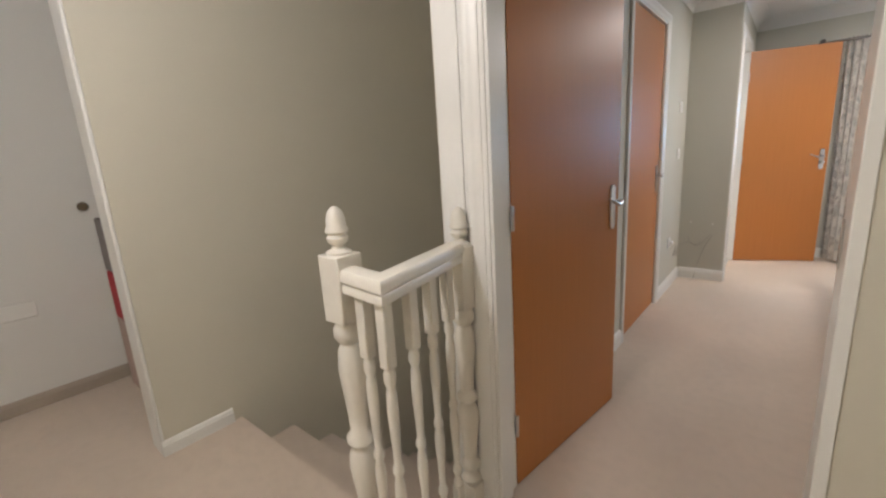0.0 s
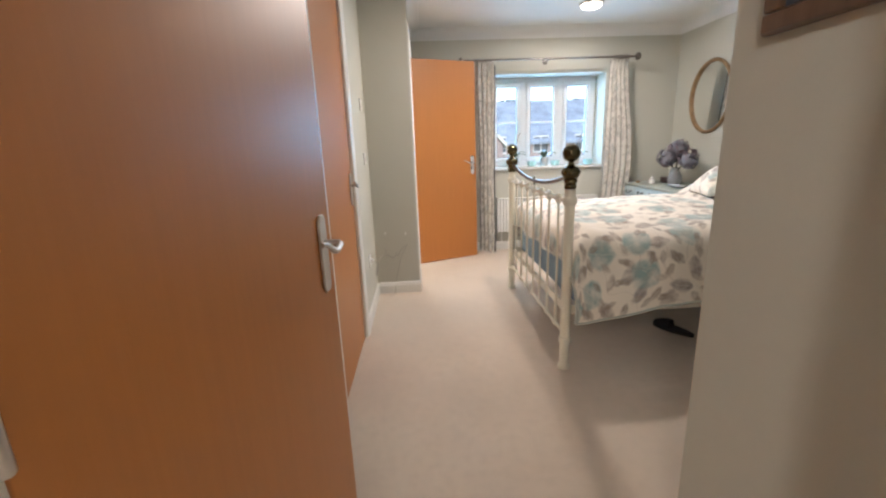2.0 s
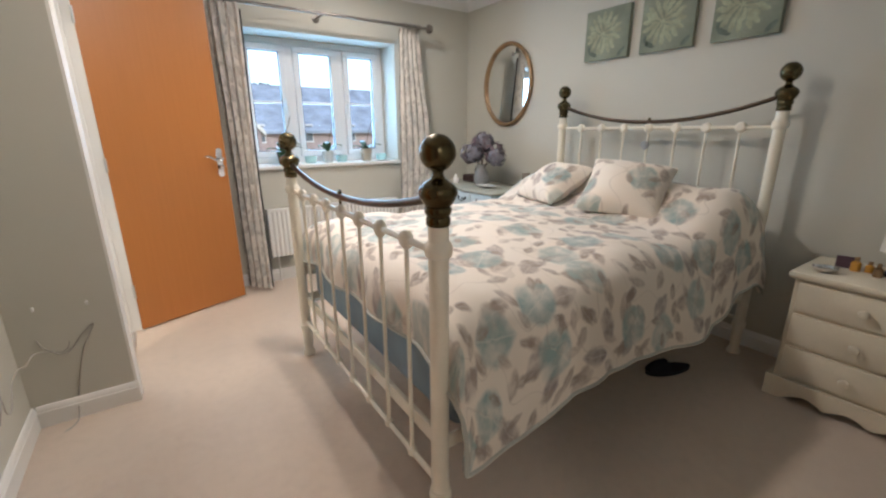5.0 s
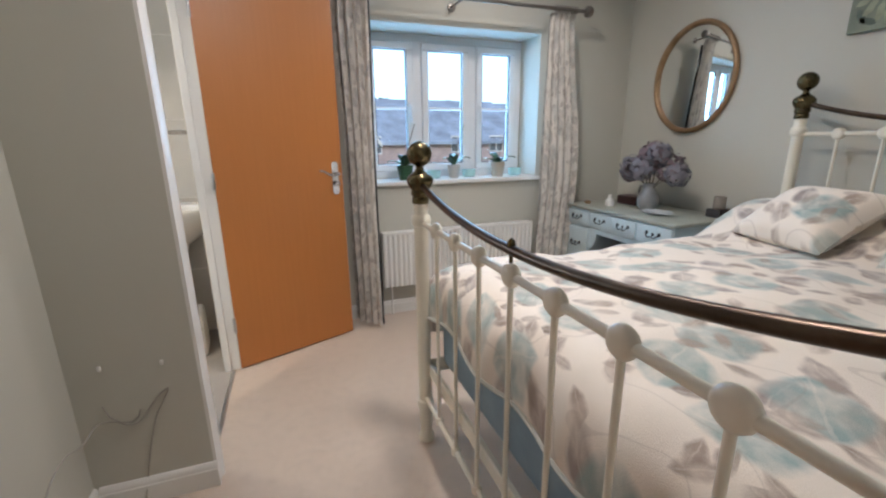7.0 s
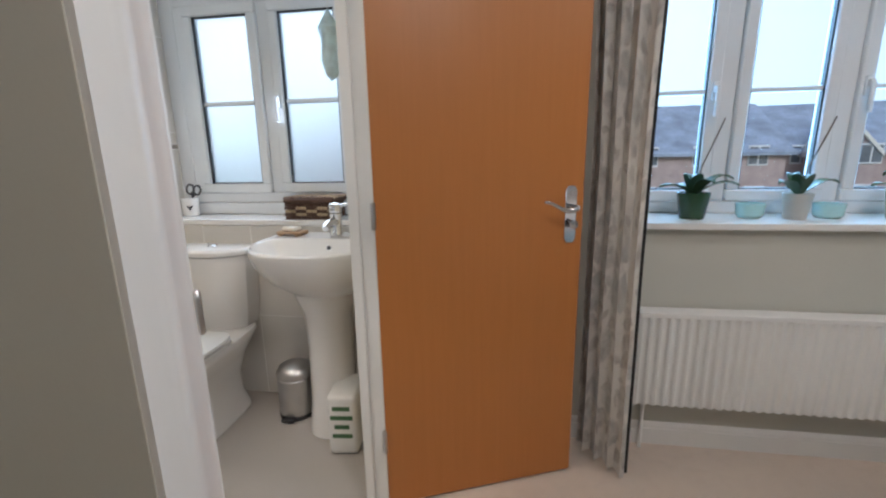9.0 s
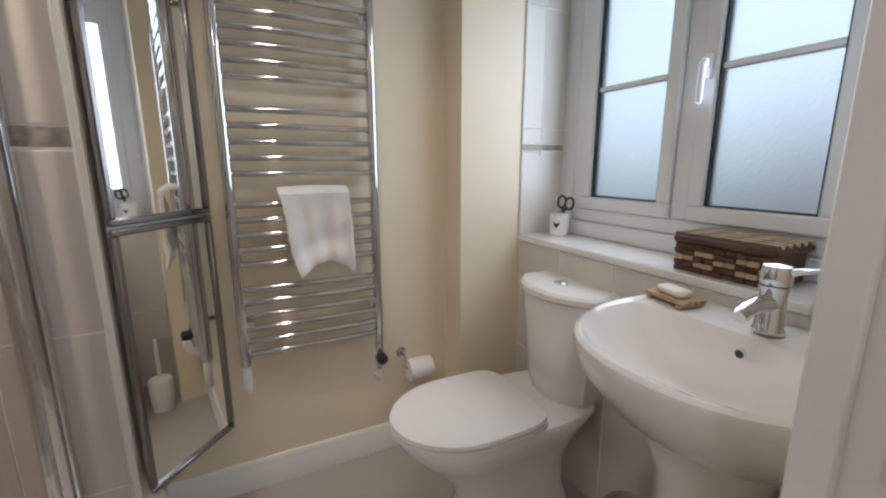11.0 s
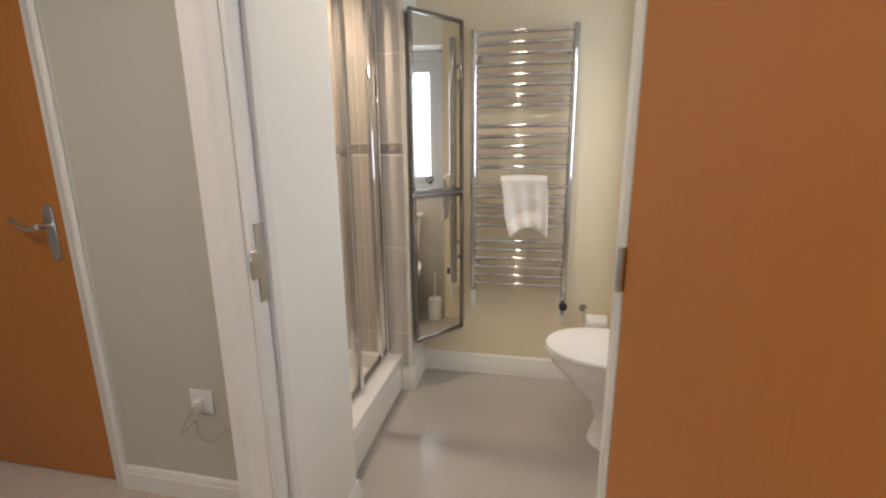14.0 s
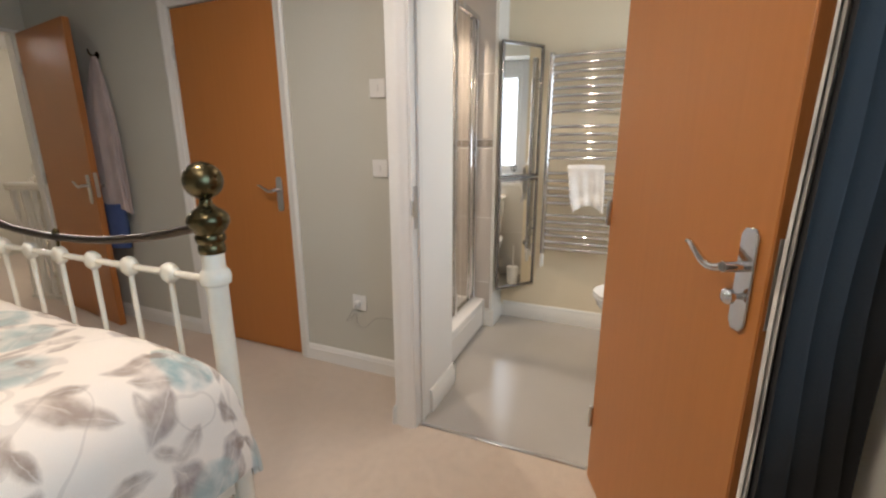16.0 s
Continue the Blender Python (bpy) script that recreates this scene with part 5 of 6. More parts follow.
# ---- bedroom small fixings ----
for z, lab in ((1.49, "white plastic light switch on the sage wall"), (1.12, "white plastic light switch lower on the sage wall")):
    s = thing("light_switch", lab, "switch", m=pose(XW, 4.60, z))
    part("plate", boxes((0.0, 0.009, -0.043, 0.043, -0.043, 0.043), bev=0.003), PLASTIC_W, s)
    part("rocker", boxes((0.009, 0.014, -0.008, 0.008, -0.014, 0.014), bev=0.002), PLASTIC_W, s)
sk = thing("wall_socket", "white aerial socket low on the sage wall", "socket", m=pose(XW, 4.44, 0.40))
part("plate", boxes((0.0, 0.009, -0.043, 0.043, -0.043, 0.043), bev=0.003), PLASTIC_W, sk)
part("plug", boxes((0.009, 0.035, -0.014, 0.014, -0.014, 0.014), bev=0.004), PLASTIC_W, sk)
b = bmesh.new()
cab = [(-0.63, 4.44, 0.40), (-0.605, 4.43, 0.375), (-0.61, 4.385, 0.305), (-0.615, 4.40, 0.31), (-0.61, 4.445, 0.355), (-0.61, 4.455, 0.30), (-0.61, 4.50, 0.285), (-0.61, 4.57, 0.345), (-0.61, 4.66, 0.355), (-0.61, 4.75, 0.325), (-0.60, 4.825, 0.335), (-0.56, 4.845, 0.325), (-0.525, 4.845, 0.305), (-0.49, 4.845, 0.315), (-0.44, 4.845, 0.38), (-0.40, 4.845, 0.41), (-0.425, 4.845, 0.36), (-0.45, 4.845, 0.31), (-0.485, 4.845, 0.19), (-0.51, 4.845, 0.08), (-0.52, 4.80, 0.008), (-0.56, 4.74, 0.005)]
fine = []
for i in range(len(cab) - 1):
    p0, p1, p2, p3 = [Vector(cab[min(max(j, 0), len(cab) - 1)]) for j in (i - 1, i, i + 1, i + 2)]
    for k in range(6):
        t = k / 6
        fine.append(0.5 * ((2 * p1) + (p2 - p0) * t + (2 * p0 - 5 * p1 + 4 * p2 - p3) * t * t + (3 * p1 - p0 - 3 * p2 + p3) * t ** 3))
tube(b, fine, 0.0024, 7)
solid("aerial_cable", b, surface("grey_cable_sheath", (0.40, 0.38, 0.34), 0.5), "loose grey aerial cable looped from the wall socket", "cable")

b = bmesh.new()
tube(b, [(-0.585, 4.847, 0.385), (-0.572, 4.846, 0.345), (-0.545, 4.846, 0.318), (-0.515, 4.846, 0.312), (-0.495, 4.846, 0.328), (-0.488, 4.847, 0.352)], 0.0022, 7)
solid("wall_cable", b, surface("grey_wire_sheath", (0.36, 0.34, 0.31), 0.5), "short loop of grey wire clipped to the sage wall", "cable")
for x, z in ((-0.57, 0.515), (-0.405, 0.505)):
    b = boxes((x - 0.005, x + 0.005, 4.842, 4.85, z - 0.009, z + 0.009), bev=0.002)
    solid("cable_clip", b, PLASTIC_W, "small white cable clip nailed to the sage wall", "cable clip", group="cable clips")

hook = thing("coat_hook", "brass coat hook on the sage wall", "hook", m=pose(XW, 2.53, 1.80))
b = bmesh.new()
lathe(b, [(0.022, 0.0), (0.022, 0.004), (0.008, 0.008)], (0, 0, 0), 14, "X")
tube(b, [(0.004, 0, 0), (0.035, 0, -0.008), (0.05, 0, 0.012), (0.05, 0, 0.03)], 0.005, 8)
part("hook_body", b, BRASS, hook)
robe = thing("bathrobe", "mauve-grey towelling robe hanging from a hook", "bathrobe")


def robe_cloth(u, v):
    z = 1.79 - 0.98 * v
    w = 0.03 + 0.17 * min(1, v * 2.6) ** 0.7 + 0.03 * v
    d = 0.02 + 0.048 * min(1, v * 3)
    a = 2 * math.pi * u
    f = 1 + 0.10 * math.sin(7 * a + 2 * v) * min(1, v * 2)
    return (XW + 0.012 + d * f * (1 + math.cos(a)) * 0.55, 2.53 + w * 0.62 * f * math.sin(a) + 0.02 * v, z + 0.02 * math.sin(3 * a) * v)


b = bmesh.new()
sheet(b, 48, 26, robe_cloth)
part("cloth", b, ROBE, robe)
b = bmesh.new()
sheet(b, 14, 18, lambda u, v: (XW + 0.062 + 0.02 * math.sin(3 * u) - 0.012 * v, 2.46 + 0.085 * u + 0.02 * v, 1.46 - 0.56 * v), 0.03)
part("sleeve", b, ROBE, robe)
b = bmesh.new()
sheet(b, 20, 10, lambda u, v: (XW + 0.02 + 0.05 * (1 + math.cos(6.28 * u)), 2.55 + 0.085 * math.sin(6.28 * u), 0.86 - 0.30 * v))
solid("trousers", b, BLUE_CLOTH, "navy cloth hanging below the robe", "clothing")

# lamps
for lx, ly in ((0.62, 4.55), (1.27, 5.38)):
    cl = thing("ceiling_light", "round white ceiling light in the bedroom", "ceiling light", m=pose(lx, ly, H), group="bedroom ceiling lights")
    b = bmesh.new()
    lathe(b, [(0.10, 0.0), (0.10, -0.012), (0.085, -0.018)], (0, 0, 0), 28)
    part("base", b, PLASTIC_W, cl)
    b = bmesh.new()
    lathe(b, [(0.085, -0.018), (0.08, -0.03), (0.05, -0.042), (0.002, -0.046)], (0, 0, 0), 28)
    part("diffuser", b, GLOW, cl)


# ---- landing ----
def turned(bm, c, z0, z1, r, square, seg=14):
    """A turned post between two square blocks; square: half width and the heights of the lower and upper block."""
    s, zl, zu = square
    box(bm, c[0] - s, c[0] + s, c[1] - s, c[1] + s, z0, zl, bev=0.003)
    box(bm, c[0] - s, c[0] + s, c[1] - s, c[1] + s, zu, z1, bev=0.003)
    L = zu - zl
    prof = [(s * 0.9, zl), (s * 1.0, zl + 0.02 * L), (s * 0.62, zl + 0.05 * L), (s * 0.62, zl + 0.07 * L), (s * 0.95, zl + 0.09 * L), (s * 0.95, zl + 0.115 * L), (s * 0.60, zl + 0.14 * L), (s * 0.72, zl + 0.25 * L),
            (s * 0.98, zl + 0.38 * L), (s * 0.92, zl + 0.44 * L), (s * 0.62, zl + 0.48 * L), (s * 0.95, zl + 0.50 * L), (s * 0.95, zl + 0.52 * L), (s * 0.62, zl + 0.545 * L), (s * 0.68, zl + 0.62 * L), (s * 0.95, zl + 0.80 * L),
            (s * 0.85, zl + 0.88 * L), (s * 0.62, zl + 0.91 * L), (s * 0.98, zl + 0.94 * L), (s * 0.98, zl + 0.97 * L), (s * 0.7, zu)]
    lathe(bm, prof, (c[0], c[1], 0), seg)
    return bm


def finial(bm, c, z, s):
    lathe(bm, [(s * 0.95, z), (s * 0.95, z + 0.006), (s * 0.5, z + 0.014), (s * 0.45, z + 0.022), (s * 0.75, z + 0.032), (s * 0.82, z + 0.042), (s * 0.62, z + 0.050), (s * 0.84, z + 0.056), (s * 0.84, z + 0.064), (s * 0.72, z + 0.070), (s * 0.70, z + 0.088), (s * 0.52, z + 0.108), (s * 0.2, z + 0.118), (0.001, z + 0.12)], (c[0], c[1], 0), 18)
    return bm


bal = thing("balustrade", "white painted turned wooden stair balustrade", "balustrade")
N1, CO, N2 = (-0.780, 1.240), (-0.611, 1.221), (-0.690, 1.622)
RZ = 0.902
b = turned(bmesh.new(), N1, 0.0, 0.992, 0, (0.039, 0.10, 0.815), 20)
finial(b, N1, 0.992, 0.034)
part("newel_post", b, STAIR_WHITE, bal)
b = turned(bmesh.new(), N2, 0.0, 0.945, 0, (0.036, 0.10, 0.74), 20)
finial(b, N2, 0.945, 0.034)
part("newel_post", b, STAIR_WHITE, bal)


def handrail(points):
    """A moulded rail along a bent line, mitred at its corners."""
    prof = [(-0.027, 0.0), (-0.027, 0.016), (-0.022, 0.023), (-0.030, 0.030), (-0.030, 0.048), (-0.024, 0.057), (-0.012, 0.060), (0.012, 0.060), (0.024, 0.057), (0.030, 0.048), (0.030, 0.030), (0.022, 0.023), (0.027, 0.016), (0.027, 0.0)]
    bm = bmesh.new()
    pts = [Vector((*p, 0)) for p in points]
    ways = [(q - p).normalized() for p, q in zip(pts, pts[1:])]
    rings = []
    for i, p in enumerate(pts):
        a, c = ways[max(i - 1, 0)], ways[min(i, len(ways) - 1)]
        side = (a + c).normalized().cross(Vector((0, 0, 1)))
        side /= max(0.3, side.dot(c.cross(Vector((0, 0, 1)))))
        rings.append([bm.verts.new(p + side * s + Vector((0, 0, RZ + q))) for s, q in prof])
    k = len(prof)
    for lo, hi in zip(rings, rings[1:]):
        for i in range(k):
            bm.faces.new((lo[i], lo[(i + 1) % k], hi[(i + 1) % k], hi[i]))
    bm.faces.new(rings[0])
    bm.faces.new(rings[-1])
    return bm


part("handrail", handrail([(N1[0] + 0.036, N1[1] - 0.004), CO, (N2[0] + 0.007, N2[1] - 0.033)]), STAIR_WHITE, bal)
for c in ((-0.695, 1.231), CO, (-0.632, 1.328), (-0.651, 1.425), (-0.670, 1.522)):
    part("spindle", turned(bmesh.new(), c, 0.0, RZ + 0.003, 0, (0.0155, 0.16, 0.735), 12), STAIR_WHITE, bal)
b = bmesh.new()
prism(b, [(-0.78, 1.215), (-0.587, 1.196), (-0.665, 1.62), (-0.715, 1.62), (-0.641, 1.249), (-0.78, 1.265)], 0.0, 0.028, "Z")
part("base_rail", b, STAIR_WHITE, bal)

st = bmesh.new()
for k in range(7):
    y = 1.38 + 0.225 * k
    z = -0.19 * (k + 1)
    box(st, -1.937, -0.763, y, y + 0.26, z - 0.19, z, bev=0.012, seg=2)
setting("stairs", st, CARPET, "beige carpeted stairs going down", "stairs")
setting("floor_lower", boxes((-2.06, -0.66, 1.2, 3.098, -2.7, -2.6)), CARPET, "carpeted floor at the bottom of the stairs", "carpet")
setting("wall_stair_front", boxes((-2.06, -0.76, 1.28, 1.38, -2.6, -0.2)), CREAM, "cream wall under the landing edge", "wall")

th = thing("thermostat", "small brass-coloured thermostat on the off-white wall", "thermostat", m=pose(-3.0, 1.145, 1.06))
b = bmesh.new()
lathe(b, [(0.026, 0.0), (0.026, 0.012), (0.022, 0.018), (0.018, 0.03), (0.004, 0.034)], (0, 0, 0), 20, "X")
part("dial", b, surface("bronze_dial", (0.16, 0.12, 0.07), 0.4, 0.5, var=0.3), th)
sk = thing("wall_socket", "white double socket on the off-white landing wall", "socket", m=pose(-3.0, 0.78, 0.55))
part("plate", boxes((0.0, 0.009, -0.073, 0.073, -0.043, 0.043), bev=0.003), PLASTIC_W, sk)
bags = thing("garment_bag", "grey and red bag hanging behind the stair wall", "bag", m=pose(-2.80, 1.155, 0.0))
part("board", boxes((-0.07, 0.16, 0.0, 0.02, 0.0, 0.42), bev=0.004), surface("pinkish_board", (0.42, 0.31, 0.27), 0.6), bags)
part("red_panel", boxes((-0.07, 0.16, 0.0, 0.03, 0.42, 0.70), bev=0.01), surface("red_cloth", (0.42, 0.02, 0.03), 0.8, var=0.2), bags, "red cloth panel")
part("grey_panel", boxes((-0.07, 0.16, 0.0, 0.025, 0.70, 1.0), bev=0.008), surface("grey_cloth", (0.22, 0.20, 0.20), 0.8, var=0.2), bags, "grey cloth panel")

ll = thing("ceiling_light", "brass ceiling light with a glowing glass shade on the landing", "ceiling light", m=pose(-0.75, 0.35, H))
b = bmesh.new()
lathe(b, [(0.06, 0.0), (0.06, -0.015), (0.02, -0.03), (0.012, -0.06)], (0, 0, 0), 18)
part("base", b, GOLD, ll)
b = bmesh.new()
lathe(b, [(0.03, -0.06), (0.09, -0.075), (0.10, -0.09), (0.08, -0.11), (0.003, -0.125)], (0, 0, 0), 24)
part("shade", b, GLOW, ll)


# ---- bathroom ----
# shower tray and enclosure
tray = thing("shower_tray", "white raised shower tray with panelled riser", "shower tray")
b = boxes((-1.508, -0.772, 4.785, 4.888, 0.004, 0.20), (-1.508, -1.465, 4.055, 4.785, 0.004, 0.20), (-0.812, -0.772, 4.055, 4.785, 0.004, 0.20), (-1.465, -0.812, 4.055, 4.095, 0.004, 0.20), bev=0.008, seg=2)
part("rim", b, CERAMIC, tray)
part("basin", boxes((-1.465, -0.812, 4.095, 4.785, 0.004, 0.13), bev=0.01), CERAMIC, tray)
part("riser_panel", boxes((-1.45, -0.80, 4.888, 4.893, 0.03, 0.16), bev=0.003), CERAMIC, tray)
enc = thing("shower_enclosure", "chrome framed glass shower enclosure", "shower")
PA, PB, EY = -1.115, -1.478, 4.808
for x, w in ((PA, 0.016), (PB, 0.014), (-0.79, 0.014)):
    part("upright", boxes((x - w, x + w, EY - 0.020, EY + 0.020, 0.20, 1.98), bev=0.006, seg=2), CHROME, enc)
part("upright", boxes((PB + 0.075, PB + 0.095, EY - 0.012, EY + 0.012, 0.22, 1.96), bev=0.004), CHROME, enc)
part("bottom_rail", boxes((-1.489, -0.776, EY - 0.016, EY + 0.016, 0.20, 0.225), bev=0.004), CHROME, enc)
part("top_rail", boxes((-1.489, -0.776, EY - 0.018, EY + 0.018, 1.955, 1.99), bev=0.004), CHROME, enc)
for a, c in ((PB + 0.095, PA - 0.016), (PA + 0.016, -0.80), (PB + 0.014, PB + 0.075)):
    p = part("glass_panel", boxes((a, c, EY - 0.003, EY + 0.003, 0.225, 1.955)), SHOWER_GLASS, enc)
    p.visible_shadow = False
shr = thing("shower_set", "chrome shower rail with hose and hand shower", "shower head")
b = bmesh.new()
tube(b, [(-1.445, 4.50, 0.95), (-1.445, 4.50, 1.80)], 0.010, 10)
for z in (0.97, 1.78):
    tube(b, [(-1.497, 4.50, z), (-1.445, 4.50, z)], 0.014, 10)
part("rail", b, CHROME, shr)
b = bmesh.new()
tube(b, [(-1.43, 4.50, 1.70), (-1.38, 4.50, 1.60), (-1.375, 4.47, 1.30), (-1.39, 4.44, 1.00), (-1.42, 4.42, 0.86), (-1.45, 4.44, 0.90), (-1.48, 4.46, 1.02)], 0.007, 8)
part("hose", b, SATIN, shr)
b = bmesh.new()
lathe(b, [(0.012, 0.0), (0.02, 0.02), (0.045, 0.035), (0.045, 0.045), (0.03, 0.05)], (-1.39, 4.50, 1.70), 18, "X")
tube(b, [(-1.44, 4.50, 1.66), (-1.37, 4.50, 1.72)], 0.011, 8)
part("head", b, CHROME, shr)
b = bmesh.new()
lathe(b, [(0.05, 0), (0.05, 0.03), (0.035, 0.04), (0.035, 0.075), (0.004, 0.08)], (-1.497, 4.46, 1.05), 18, "X")
part("valve", b, CHROME, shr)
sh = thing("shower_shelf", "white soap shelf with chrome brackets in the shower", "shelf", m=pose(-1.498, 4.43, 1.52))
b = bmesh.new()
prism(b, [(0.0, -0.13), (0.07, -0.13), (0.10, -0.10), (0.10, 0.10), (0.07, 0.13), (0.0, 0.13)], 0.0, 0.014, "Z")
part("shelf_board", b, CERAMIC, sh)
part("rail", tube(bmesh.new(), [(0.0, -0.14, 0.03), (0.10, -0.13, 0.03), (0.12, 0, 0.03), (0.10, 0.13, 0.03), (0.0, 0.14, 0.03)], 0.005, 8), CHROME, sh)

# corner mirror cabinet: a diagonal front between stub and west wall
A, C = Vector((-1.500, 4.962, 0)), Vector((-1.744, 5.168, 0))
ang = math.degrees(math.atan2(C.y - A.y, C.x - A.x))
wid = (C - A).length
cab_ = thing("mirror_cabinet", "tall corner cabinet with mirrored chrome-framed front", "mirror cabinet", m=pose(A.x, A.y, 0.275, 0, 0, ang))
ZT, ZM = 1.575, 0.755
# local x along the front, local -y outwards
part("cabinet_body", prism(bmesh.new(), [(0.002, 0.004), (wid - 0.002, 0.004), (wid * 0.42, 0.155)], 0.004, ZT - 0.004, "Z"), PLASTIC_W, cab_)
for z0, z1 in ((0.0, ZM - 0.004), (ZM + 0.004, ZT)):
    d = part("mirror_door", boxes((0.012, wid - 0.012, -0.006, 0.002, z0 + 0.012, z1 - 0.012)), MIRROR, cab_)
    f = boxes((0.0, wid, -0.016, 0.003, z0, z0 + 0.018), (0.0, wid, -0.016, 0.003, z1 - 0.018, z1), (0.0, 0.018, -0.016, 0.003, z0 + 0.018, z1 - 0.018), (wid - 0.018, wid, -0.016, 0.003, z0 + 0.018, z1 - 0.018), bev=0.004)
    part("door_frame", f, STEEL_DARK, d)

# towel rail
rail = thing("towel_rail", "tall chrome ladder towel radiator on the yellow wall", "towel radiator")
RX = -1.69
for y in (5.235, 5.700):
    b = bmesh.new()
    lathe(b, [(0.012, 0.515), (0.0165, 0.52), (0.0165, 1.785), (0.012, 1.79)], (RX, y, 0), 14, sx=1.2)
    part("upright", b, CHROME, rail)
br = bmesh.new()
tube(br, [(0, -0.232, 0), (0.006, -0.15, 0), (0.009, 0, 0), (0.006, 0.15, 0), (0, 0.232, 0)], 0.0105, 14)
me_b = mesh_of("bar", br, CHROME)
zs = [1.768 - 0.0466 * k for k in range(8)] + [1.349 - 0.0485 * k for k in range(5)] + [1.058 - 0.0485 * k for k in range(5)] + [0.782 - 0.0452 * k for k in range(6)]
for z in zs:
    part("bar", me_b, CHROME, rail, m=pose(RX, 5.4675, z))
for y in (5.26, 5.675):
    for z in (0.66, 1.66):
        part("bracket", tube(bmesh.new(), [(BW, y, z), (RX, y, z)], 0.010, 10), CHROME, rail)
b = bmesh.new()
lathe(b, [(0.010, 0.40), (0.014, 0.43), (0.014, 0.45), (0.011, 0.46), (0.016, 0.48), (0.016, 0.505), (0.011, 0.515)], (RX, 5.700, 0), 14)
v = part("valve", b, CHROME, rail)
b = bmesh.new()
lathe(b, [(0.020, 0.0), (0.022, 0.01), (0.020, 0.035), (0.004, 0.04)], (RX + 0.01, 5.700, 0.455), 14, "X")
part("valve_cap", b, PLASTIC_B, v, "black valve cap")
b = bmesh.new()
tube(b, [(RX, 5.700, 0.42), (RX, 5.70, 0.36), (BW, 5.70, 0.345)], 0.008, 8)
part("pipe", b, PLASTIC_W, rail)
b = bmesh.new()
lathe(b, [(0.009, 0.42), (0.013, 0.43), (0.013, 0.50), (0.010, 0.515)], (RX, 5.235, 0), 12)
part("end_cap", b, PLASTIC_W, rail, "white plastic end cap")


def towel_fn(u, v):
    # over the bar: back short, front long, sides drooping forward, hem arched
    l = v * 0.48
    mid = 1 - (2 * u - 1) ** 2
    fold = -0.022 * mid + 0.006 * math.sin(u * 19)
    if l < 0.17:
        return (RX - 0.008, 5.395 + 0.17 * u, 0.93 + l)
    if l < 0.21:
        a = math.pi * (l - 0.17) / 0.04
        return (RX + 0.022 - 0.027 * math.cos(a), 5.374 + 0.220 * u, 1.10 + 0.012 * math.sin(a) + 0.005 * math.sin(u * 3))
    k = (l - 0.21) / 0.27
    narrow = 0.28 * k + 0.03 * math.sin(7 * k)
    y = 5.374 + 0.220 * u + (0.075 * (1 - u) * narrow * 2 * (0.6 + 0.4 * k)) + 0.006 * k
    pinch = 0.008 * math.sin(14 * k + 3 * u)
    return (RX + 0.066 + fold * min(1, 2 * k) + pinch * k, y, 1.10 - (0.285 - 0.045 * mid) * k)


b = bmesh.new()
sheet(b, 40, 44, towel_fn, 0.010)
solid("hand_towel", b, TOWEL, "folded white hand towel hung over the chrome rail", "towel")

# toilet
wc = thing("toilet", "white close-coupled toilet with closed lid", "toilet", m=pose(-1.265, 0, 0))


def egg(t, w, y0, y1):
    """Outline of bowl and seat: rounded front at y0, flat back at y1."""
    yc = y0 + w * 0.62
    a = 2 * math.pi * t
    x = w / 2 * math.cos(a)
    s = math.sin(a)
    if s < 0:
        return (x * 1.0, yc + (yc - y0) * s)
    return (w / 2 * math.copysign(abs(math.cos(a)) ** 0.30, math.cos(a)), yc + (y1 - yc) * min(1.0, abs(s) ** 0.42))


def loft(bm, rings, cap0=True, cap1=True):
    vs = [[bm.verts.new(p) for p in r] for r in rings]
    n = len(vs[0])
    for a, c in zip(vs, vs[1:]):
        for k in range(n):
            bm.faces.new((a[k], a[(k + 1) % n], c[(k + 1) % n], c[k]))
    if cap0:
        bm.faces.new(vs[0])
    if cap1:
        bm.faces.new(vs[-1])
    return bm


def egg_ring(w, y0, y1, z, n=48):
    return [(*egg(k / n, w, y0, y1), z) for k in range(n)]


b = bmesh.new()
loft(b, [egg_ring(0.25, 5.79, 6.22, 0.002), egg_ring(0.245, 5.795, 6.22, 0.02), egg_ring(0.20, 5.82, 6.20, 0.10), egg_ring(0.21, 5.78, 6.20, 0.20), egg_ring(0.29, 5.68, 6.22, 0.30), egg_ring(0.345, 5.625, 6.26, 0.36), egg_ring(0.355, 5.615, 6.28, 0.385), egg_ring(0.345, 5.62, 6.28, 0.398)])
part("bowl", b, CERAMIC, wc)
b = bmesh.new()
loft(b, [egg_ring(0.355, 5.612, 6.06, 0.399), egg_ring(0.37, 5.602, 6.065, 0.404), egg_ring(0.37, 5.602, 6.065, 0.414), egg_ring(0.355, 5.612, 6.06, 0.418)])
part("seat", b, PLASTIC_W, wc)
b = bmesh.new()
loft(b, [egg_ring(0.365, 5.606, 6.05, 0.420), egg_ring(0.375, 5.600, 6.055, 0.426), egg_ring(0.37, 5.603, 6.055, 0.436), egg_ring(0.33, 5.63, 6.04, 0.441), egg_ring(0.1, 5.78, 5.95, 0.443)])
part("lid", b, PLASTIC_W, wc)
for x in (-0.08, 0.08):
    part("seat_hinge", tube(bmesh.new(), [(x - 0.02, 6.065, 0.412), (x + 0.02, 6.065, 0.412)], 0.010, 10), CHROME, wc)


def bow(w, y0, y1, z, n=40):
    """Bow-fronted outline."""
    pts = []
    for k in range(n // 2 + 1):
        u = k / (n // 2) * 2 - 1
        pts.append((u * w / 2, y0 + (y1 - y0) * 0.42 * abs(u) ** 2.4, z))
    pts += [(w / 2, y1, z), (-w / 2, y1, z)]
    return pts


